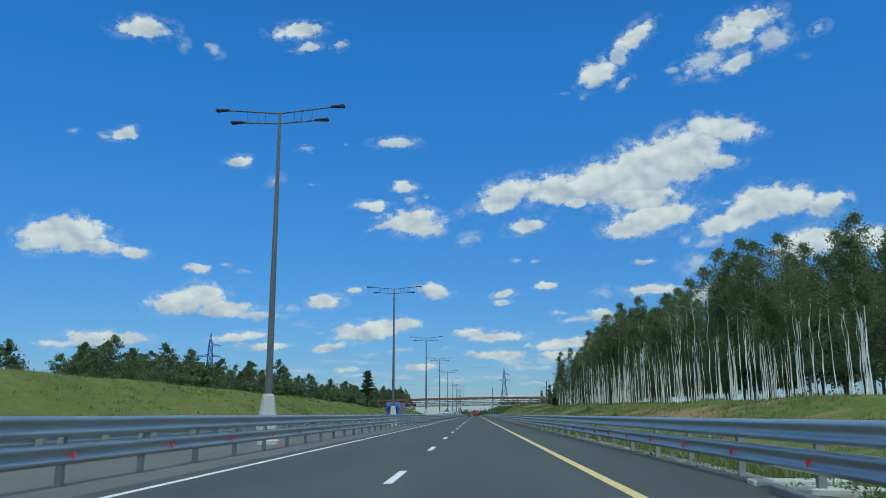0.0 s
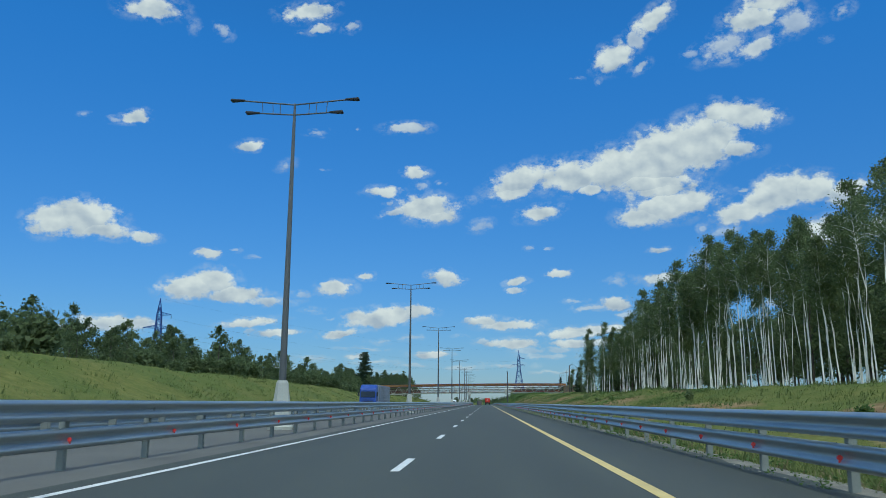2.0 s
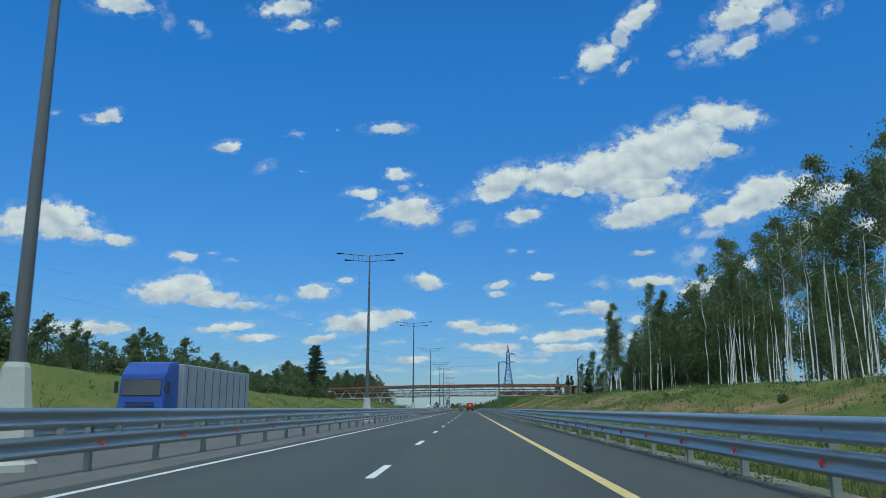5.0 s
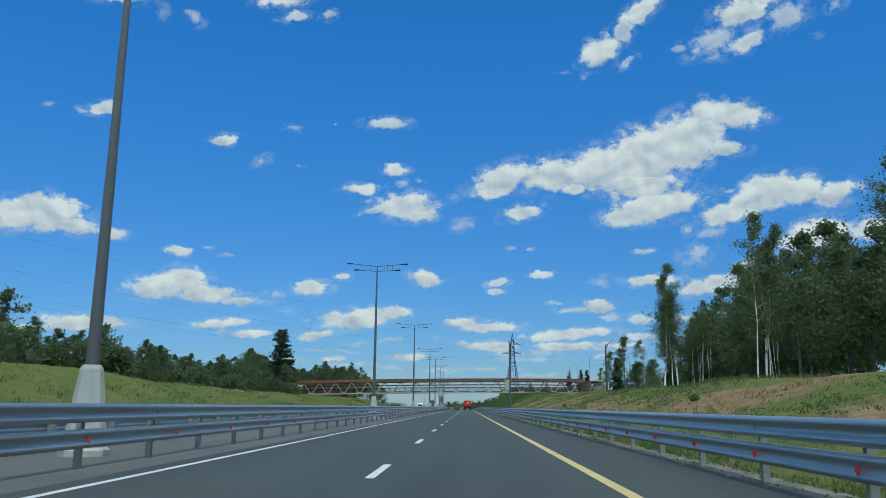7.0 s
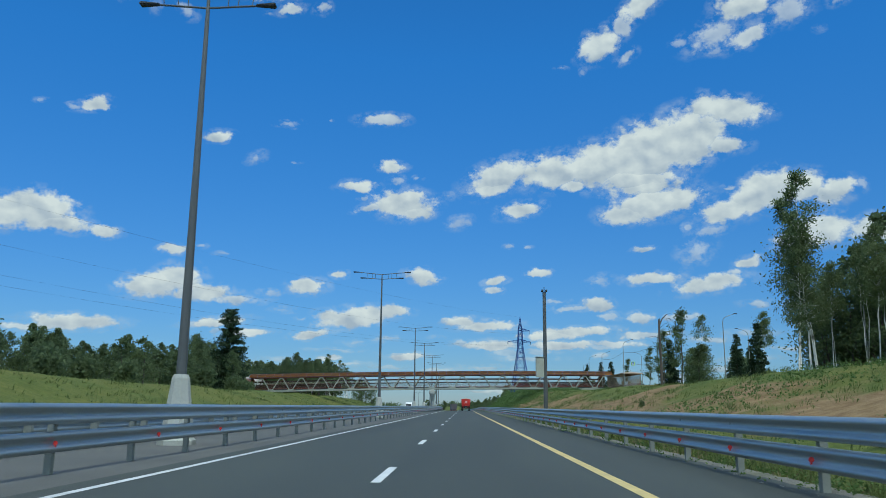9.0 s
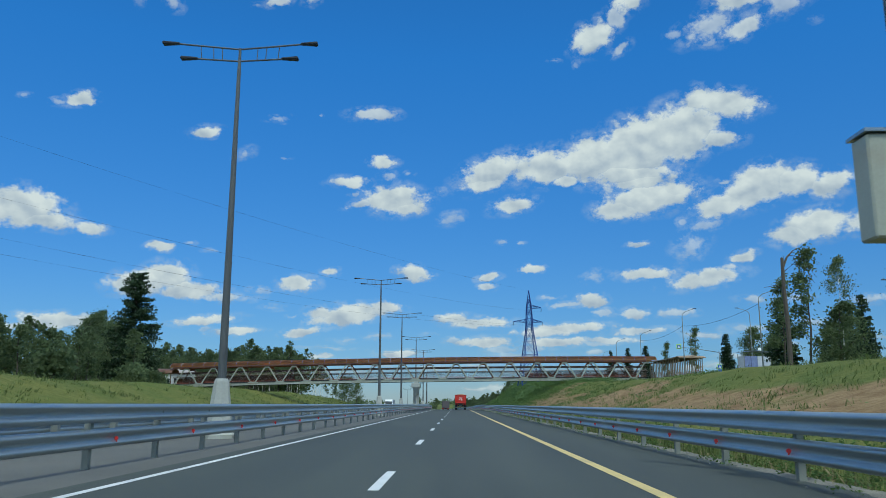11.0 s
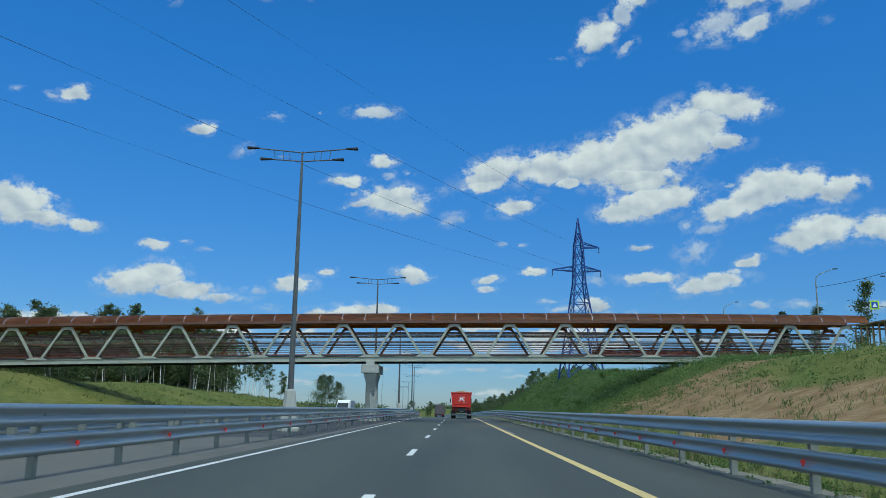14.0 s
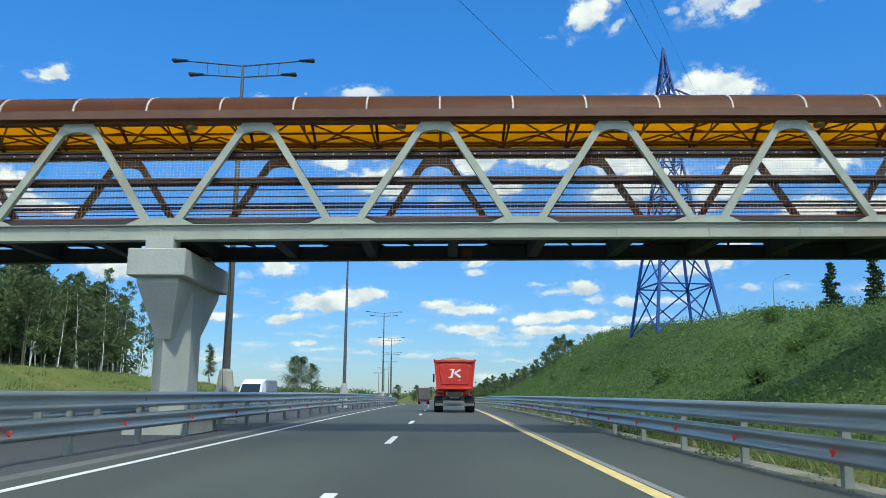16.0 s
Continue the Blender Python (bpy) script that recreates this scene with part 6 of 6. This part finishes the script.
for z in (2.2, 3.1):
    bm = bmesh.new()
    box(bm, (0, -0.045, z), (0.92, 0.012, 0.88))
    part("backing", bm, SIGN_GREEN, sign, "yellow-green sign backing")


# ---- house on the right-hand rise, kiosk on the left ----
def house(x, y, w, d, h, turn, roof, label, wall):
    z = ground_z(x, y) - 0.3
    hs = thing("house", label, "house", Matrix.Translation((x, y, z)) @ Matrix.Rotation(radians(turn), 4, "Z"))
    bm = bmesh.new()
    box(bm, (0, 0, h / 2), (w, d, h))
    part("wall", bm, wall, hs)
    bm = bmesh.new()
    bmesh.ops.convex_hull(bm, input=[bm.verts.new(p) for p in [(sx * (w / 2 + 0.4), sy * (d / 2 + 0.4), h + 0.004) for sx in (-1, 1) for sy in (-1, 1)] + [(sx * (w / 2 - 0.5), 0, h + d * 0.32) for sx in (-1, 1)]])
    part("roof", bm, roof, hs)
    for i in range(3):
        bm = bmesh.new()
        box(bm, (-w / 2 + w * (i + 0.5) / 3, -d / 2 - 0.02, h * 0.55), (w / 6, 0.06, h * 0.4))
        fr = part("window", bm, WHITE_PAINT, hs)
        bm = bmesh.new()
        box(bm, (-w / 2 + w * (i + 0.5) / 3, -d / 2 - 0.055, h * 0.55), (w / 6 - 0.16, 0.02, h * 0.4 - 0.16))
        part("pane", bm, GLASS_DARK, fr)
    return hs




def bus_shelter(x, y, turn):
    """A bus stop: a bowed roof on four posts over a back wall of panels, one end wall and a bench."""
    sh = thing("bus_shelter", "bus shelter with a bowed blue-grey roof and pale panels", "bus shelter", Matrix.Translation((x, y, ground_z(x, y) - 0.05)) @ Matrix.Rotation(radians(turn), 4, "Z"))
    for px_, py in ((-2.2, -0.8), (2.2, -0.8), (-2.2, 0.8), (2.2, 0.8)):
        bm = bmesh.new()
        box(bm, (px_, py, 1.25), (0.08, 0.08, 2.6))
        part("post", bm, GALV_DULL, sh)
    for i, m in enumerate((SIGN_POSTER, SIGN_POSTER, PANEL_PALE, PANEL_PALE)):
        bm = bmesh.new()
        box(bm, (-1.62 + 1.08 * i, -0.8, 1.25), (1.04, 0.03, 1.9))
        part("back_panel", bm, m, sh)
    bm = bmesh.new()
    box(bm, (-2.2, 0, 1.25), (0.03, 1.5, 1.9))
    part("end_panel", bm, PANEL_PALE, sh)
    bm = bmesh.new()
    outer = [(-2.7 + 5.4 * i / 12, 2.55 + 0.42 * math.sin(math.pi * (0.12 + 0.76 * i / 12))) for i in range(13)]
    rings = [[bm.verts.new((a, e, b + d)) for e, d in ((-1.15, 0), (1.15, 0), (1.15, 0.06), (-1.15, 0.06))] for a, b in outer]
    for p, q in zip(rings, rings[1:]):
        for k in range(4):
            bm.faces.new((p[k], p[(k + 1) % 4], q[(k + 1) % 4], q[k]))
    bm.faces.new(rings[0])
    bm.faces.new(rings[-1][::-1])
    part("roof", bm, ROOF_BLUE_GREY, sh)
    bm = bmesh.new()
    box(bm, (0.4, -0.9, 3.2), (0.6, 0.04, 0.5))
    bevel(bm, 0.01)
    part("stop_plate", bm, WHITE_PAINT, sh, "small white stop sign on the roof")
    bm = bmesh.new()
    box(bm, (0, -0.45, 0.45), (3.2, 0.4, 0.06))
    part("bench", bm, TAN_STEEL, sh)


bus_shelter(44.0, 390, 14)
# crossing sign on a long arm over the side road
arm_post = thing("sign_gantry", "grey pole with a long arm that carries a crossing sign", "sign", Matrix.Translation((53.0, 433, ground_z(53.0, 433))))
bm = bmesh.new()
limb(bm, [Vector((0, 0, -0.2)), Vector((0, 0, 3)), Vector((0, 0, 6.2))], 0.1, 0.08, 8)
part("pole", bm, GALV_DULL, arm_post)
bm = bmesh.new()
limb(bm, [Vector((0, 0, 5.9)), Vector((-4, -0.6, 6.5)), Vector((-8.2, -1.3, 6.9))], 0.07, 0.045, 8)
part("arm", bm, GALV_DULL, arm_post)
bm = bmesh.new()
box(bm, (-8.5, -1.45, 6.95), (0.95, 0.04, 0.95))
sp = part("sign_board", bm, SIGN_GREEN, arm_post, "yellow-green sign board")
bm = bmesh.new()
box(bm, (-8.5, -1.48, 6.95), (0.66, 0.02, 0.66))
sq_ = part("field", bm, SIGN_BLUE, sp)
bm = bmesh.new()
bmesh.ops.convex_hull(bm, input=[bm.verts.new((-8.5 + a, -1.5 + c, 6.95 + b)) for a, b in ((-0.26, -0.24), (0.26, -0.24), (0, 0.26)) for c in (0.0, 0.008)])
part("symbol", bm, WHITE_PAINT, sp)
# bare dead trunks
for x, y, h in ((47.2, 400, 7.2), (60, 436, 9.0)):
    dead = thing("dead_tree", "thin bare dead tree with short stubs", "tree", Matrix.Translation((x, y, ground_z(x, y))))
    bm = bmesh.new()
    limb(bm, [Vector((0, 0, -0.2)), Vector((0.05, 0, h * 0.5)), Vector((-0.08, 0, h))], 0.075, 0.02, 6)
    part("trunk", bm, BARK, dead)
    for i in range(12):
        z = h * (0.45 + 0.5 * i / 12)
        an = 2.4 * i
        bm = bmesh.new()
        limb(bm, [Vector((0, 0, z)), Vector((math.cos(an) * 0.35, math.sin(an) * 0.35, z - 0.05)), Vector((math.cos(an) * 0.6, math.sin(an) * 0.6, z - 0.12))], 0.02, 0.008, 4)
        part("stub", bm, BARK, dead)
house(-57, 433, 4.5, 4, 4.0, -8, SHED_ROOF, "small pale kiosk with a dark pitched roof", WALL_PALE)


# ---- vehicles ----
def wheel(parent, x, y, r=0.5, w=0.3):
    bm = bmesh.new()
    tube(bm, (x - w / 2, y, r), (x + w / 2, y, r), r, n=24)
    bevel(bm, 0.05, 2)
    t = part("wheel", bm, RUBBER, parent)
    bm = bmesh.new()
    tube(bm, (x - w / 2 - 0.012, y, r), (x + w / 2 + 0.012, y, r), r * 0.55, n=16)
    part("rim", bm, GALV_DULL, t)
    return t


def hull(parent, name, pts, material, label="", bev=0.02):
    bm = bmesh.new()
    bmesh.ops.convex_hull(bm, input=[bm.verts.new(p) for p in pts])
    bmesh.ops.dissolve_limit(bm, angle_limit=0.02, verts=bm.verts, edges=bm.edges)
    if bev:
        bevel(bm, bev)
    return part(name, bm, material, parent, label)


def boxpart(parent, name, c, s, material, label="", bev=0.0):
    bm = bmesh.new()
    box(bm, c, s)
    if bev:
        bevel(bm, bev)
    return part(name, bm, material, parent, label)


TY = 446.2
truck = thing("dump_truck", "red tipper truck loaded with sand, seen from behind", "truck", Matrix.Translation((0.42, TY, road_z(TY + 3))) @ Matrix.Rotation(radians(-0.35), 4, "X"))
L = 7.2
b = hull(truck, "tipper_body", [(-1.08, 0.0, 1.42), (1.08, 0.0, 1.42), (-1.25, 0.0, 3.2), (1.25, 0.0, 3.2), (-1.08, L, 1.42), (1.08, L, 1.42), (-1.25, L, 3.3), (1.25, L, 3.3)], RED_PAINT)
for s in (-1, 1):
    hull(b, "top_rim", [(s * 1.2, -0.04, 3.12), (s * 1.31, -0.04, 3.12), (s * 1.31, -0.04, 3.26), (s * 1.2, -0.04, 3.26), (s * 1.2, L, 3.16), (s * 1.31, L, 3.16), (s * 1.31, L, 3.36), (s * 1.2, L, 3.36)], RED_PAINT)
    hull(b, "corner_post", [(s * 1.0, -0.06, 1.42), (s * 1.12, -0.06, 1.42), (s * 1.14, -0.06, 3.2), (s * 1.28, -0.06, 3.2), (s * 1.0, 0.02, 1.42), (s * 1.12, 0.02, 1.42), (s * 1.14, 0.02, 3.2), (s * 1.28, 0.02, 3.2)], RED_PAINT)
boxpart(b, "tailgate_bar", (0, -0.04, 3.14), (2.5, 0.1, 0.14), RED_PAINT, "", 0.02)
boxpart(b, "tailgate_bar", (0, -0.04, 1.48), (2.1, 0.1, 0.14), RED_PAINT, "", 0.02)
hull(b, "tailgate_panel", [(-0.82, -0.05, 1.72), (0.82, -0.05, 1.72), (-0.95, -0.05, 2.8), (-0.75, -0.05, 2.97), (0.75, -0.05, 2.97), (0.95, -0.05, 2.8), (-0.86, 0.01, 1.68), (0.86, 0.01, 1.68), (-1.0, 0.01, 2.82), (0.8, 0.01, 3.0), (-0.8, 0.01, 3.0), (1.0, 0.01, 2.82)], RED_PAINT, "", 0.015)
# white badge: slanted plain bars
for x0, z0, x1, z1, w in ((-0.2, 2.16, -0.08, 2.62, 0.13), (0.0, 2.42, 0.36, 2.62, 0.11), (0.0, 2.42, 0.36, 2.16, 0.12), (-0.4, 2.14, -0.14, 2.16, 0.06), (-0.28, 2.62, 0.0, 2.62, 0.06)):
    bm = bmesh.new()
    bar(bm, (x0, -0.062, z0), (x1, -0.062, z1), w, 0.01, (1, 0, 0.4) if abs(z1 - z0) > 0.1 else (0, 0, 1))
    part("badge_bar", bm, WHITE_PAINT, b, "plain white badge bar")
boxpart(b, "badge_bar", (0.3, -0.062, 1.98), (0.22, 0.01, 0.03), WHITE_PAINT)
bm = bmesh.new()
rows = []
for j in range(9):
    row = []
    for i in range(7):
        x, y = -1.12 + 2.24 * i / 6, 0.1 + (L - 0.3) * j / 8
        row.append(bm.verts.new((x, y, 3.12 + 0.36 * math.sin(math.pi * i / 6) * (0.55 + 0.45 * math.sin(math.pi * (j + 0.6) / 8.6)) + 0.05 * random.random())))
    rows.append(row)
for p, q in zip(rows, rows[1:]):
    for i in range(6):
        bm.faces.new((p[i], p[i + 1], q[i + 1], q[i]))
rim = rows[0] + [r[-1] for r in rows[1:]] + rows[-1][-2::-1] + [r[0] for r in rows[-2:0:-1]]
foot = [bm.verts.new(v.co - Vector((0, 0, 0.35))) for v in rim]
for i in range(len(rim)):
    bm.faces.new((rim[i], rim[(i + 1) % len(rim)], foot[(i + 1) % len(rim)], foot[i]))
bm.faces.new(foot)
part("sand_load", bm, SAND, b, "heap of pale sand", smooth=True)
boxpart(truck, "chassis", (0, 4.2, 1.1), (0.9, 9.4, 0.3), DARK)
boxpart(truck, "rear_frame", (0, 0.35, 1.05), (1.2, 0.4, 0.55), DARK, "", 0.02)
boxpart(truck, "warning_bar", (0, 0.12, 1.17), (1.1, 0.04, 0.14), ORANGE_PAINT, "orange warning strip")
boxpart(truck, "number_plate", (0.0, 0.1, 0.92), (0.52, 0.02, 0.11), WHITE_PAINT, "pale plain number plate")
bp_ = boxpart(truck, "rear_bumper", (0, 0.05, 0.48), (2.4, 0.12, 0.16), WORN_GREY, "", 0.02)
for s in (-1, 1):
    lt = boxpart(truck, "tail_light", (s * 0.95, 0.06, 1.08), (0.42, 0.06, 0.16), DARK, "", 0.01)
    boxpart(lt, "lens", (s * 1.0, 0.022, 1.08), (0.26, 0.02, 0.12), TAIL_RED)
    boxpart(truck, "mudguard", (s * 0.95, 0.5, 1.26), (0.5, 1.2, 0.06), DARK)
    boxpart(truck, "mud_flap", (s * 0.95, 0.2, 0.72), (0.5, 0.02, 0.5), RUBBER)
    for y in (0.95, 2.35, 7.6):
        wheel(truck, s * 0.98, y, 0.52, 0.56 if y < 5 else 0.32)
    boxpart(truck, "mirror", (s * 1.38 - 0.02, 7.9, 2.3), (0.12, 0.2, 0.6), DARK, "", 0.03)
cabr = hull(truck, "cab", [(-1.22, 7.4, 0.9), (1.22, 7.4, 0.9), (-1.22, 9.4, 0.7), (1.22, 9.4, 0.7), (-1.15, 7.4, 2.95), (1.15, 7.4, 2.95), (-1.15, 9.1, 2.85), (1.15, 9.1, 2.85)], RED_PAINT, "", 0.06)
boxpart(cabr, "windscreen", (0, 9.31, 2.1), (2.0, 0.06, 0.8), GLASS_DARK)

# dark covered lorry further ahead
lorry = thing("box_lorry", "dark covered lorry driving far ahead", "truck", Matrix.Translation((-4.4, 566, road_z(571))) @ Matrix.Rotation(radians(2.9), 4, "Z") @ Matrix.Rotation(radians(-0.6), 4, "X"))
lb = boxpart(lorry, "cargo_box", (0, 5, 2.2), (2.5, 10, 2.5), DARK_CANVAS, "", 0.05)
for s in (-1, 1):
    boxpart(lb, "door", (s * 0.61, -0.02, 2.2), (1.18, 0.05, 2.3), DARK_CANVAS)
    wheel(lorry, s * 0.95, 1.2)
    wheel(lorry, s * 0.95, 2.5)
    wheel(lorry, s * 0.95, 11)
    boxpart(lorry, "tail_light", (s * 0.95, -0.02, 0.8), (0.3, 0.04, 0.14), TAIL_RED)
boxpart(lorry, "chassis", (0, 5.5, 0.85), (1.0, 11, 0.25), DARK)
hull(lorry, "cab", [(-1.2, 10.2, 0.6), (1.2, 10.2, 0.6), (-1.2, 12.2, 0.6), (1.2, 12.2, 0.6), (-1.2, 10.2, 3.1), (1.2, 10.2, 3.1), (-1.15, 11.9, 2.9), (1.15, 11.9, 2.9)], RED_PAINT, "", 0.05)

# blue lorry coming the other way
bl = thing("blue_lorry", "blue lorry with a grey tarpaulin trailer in the oncoming lane", "truck", Matrix.Translation((-16.9, 162, 0)))
bc = hull(bl, "cab", [(-1.22, 0.0, 0.5), (1.22, 0.0, 0.5), (-1.22, 2.2, 0.6), (1.22, 2.2, 0.6), (-1.18, 0.25, 2.9), (1.18, 0.25, 2.9), (-1.15, 2.2, 3.6), (1.15, 2.2, 3.6), (-1.1, 0.9, 3.5), (1.1, 0.9, 3.5)], BLUE_PAINT, "", 0.06)
hull(bc, "windscreen", [(-1.05, 0.07, 1.75), (1.05, 0.07, 1.75), (-1.02, 0.18, 2.6), (1.02, 0.18, 2.6), (-1.05, 0.2, 1.75), (1.05, 0.2, 1.75), (-1.02, 0.3, 2.6), (1.02, 0.3, 2.6)], GLASS_DARK)
for i in range(4):
    boxpart(bc, "grille_bar", (0, -0.02, 0.85 + 0.18 * i), (1.5, 0.05, 0.07), DARK)
for s in (-1, 1):
    boxpart(bc, "headlight", (s * 0.9, -0.03, 0.72), (0.4, 0.08, 0.2), WHITE_PAINT, "clear headlight", 0.02)
    boxpart(bc, "mirror", (s * 1.38, 0.2, 2.2), (0.16, 0.2, 0.6), DARK, "", 0.03)
    for y in (1.2, 4.6, 11, 12.3, 13.6):
        wheel(bl, s * 1.0, y)
boxpart(bl, "chassis", (0, 7.5, 0.95), (1.0, 14, 0.25), DARK)
tr = boxpart(bl, "trailer_cover", (0, 9.3, 2.3), (2.5, 13.2, 2.45), TARP, "grey tarpaulin trailer cover", 0.05)
for i in range(9):
    for s in (-1, 1):
        boxpart(tr, "strap", (s * 1.262, 3.4 + 1.45 * i, 2.2), (0.02, 0.05, 2.2), DARK)

# white light lorry beyond the bridge
wv = thing("white_light_lorry", "white light lorry with a grey cover in the oncoming lane", "truck", Matrix.Translation((-17.1, 466, road_z(469))))
wc = hull(wv, "cab", [(-1.0, 0.0, 0.4), (1.0, 0.0, 0.4), (-1.0, 0.0, 1.1), (1.0, 0.0, 1.1), (-0.9, 1.0, 2.1), (0.9, 1.0, 2.1), (-1.0, 2.2, 0.5), (1.0, 2.2, 0.5), (-0.95, 2.2, 2.1), (0.95, 2.2, 2.1)], WHITE_PAINT, "", 0.06)
hull(wc, "windscreen", [(-0.85, 0.12, 1.22), (0.85, 0.12, 1.22), (-0.8, 0.8, 1.95), (0.8, 0.8, 1.95), (-0.85, 0.2, 1.2), (0.85, 0.2, 1.2), (-0.8, 0.9, 1.9), (0.8, 0.9, 1.9)], GLASS_DARK, "", 0)
hull(wv, "air_deflector", [(-0.9, 1.2, 2.1), (0.9, 1.2, 2.1), (-0.95, 2.0, 2.4), (0.95, 2.0, 2.4), (-0.95, 2.2, 2.1), (0.95, 2.2, 2.1)], WHITE_PAINT, "", 0.04)
boxpart(wv, "cargo_cover", (0, 4.5, 1.5), (2.1, 4.3, 1.75), TARP, "grey tarpaulin cover", 0.12)
for s in (-1, 1):
    boxpart(wc, "headlight", (s * 0.75, -0.02, 0.75), (0.3, 0.06, 0.2), WHITE_PAINT, "clear headlight", 0.02)
    wheel(wv, s * 0.85, 0.9, 0.36, 0.22)
    wheel(wv, s * 0.85, 5.0, 0.36, 0.3)
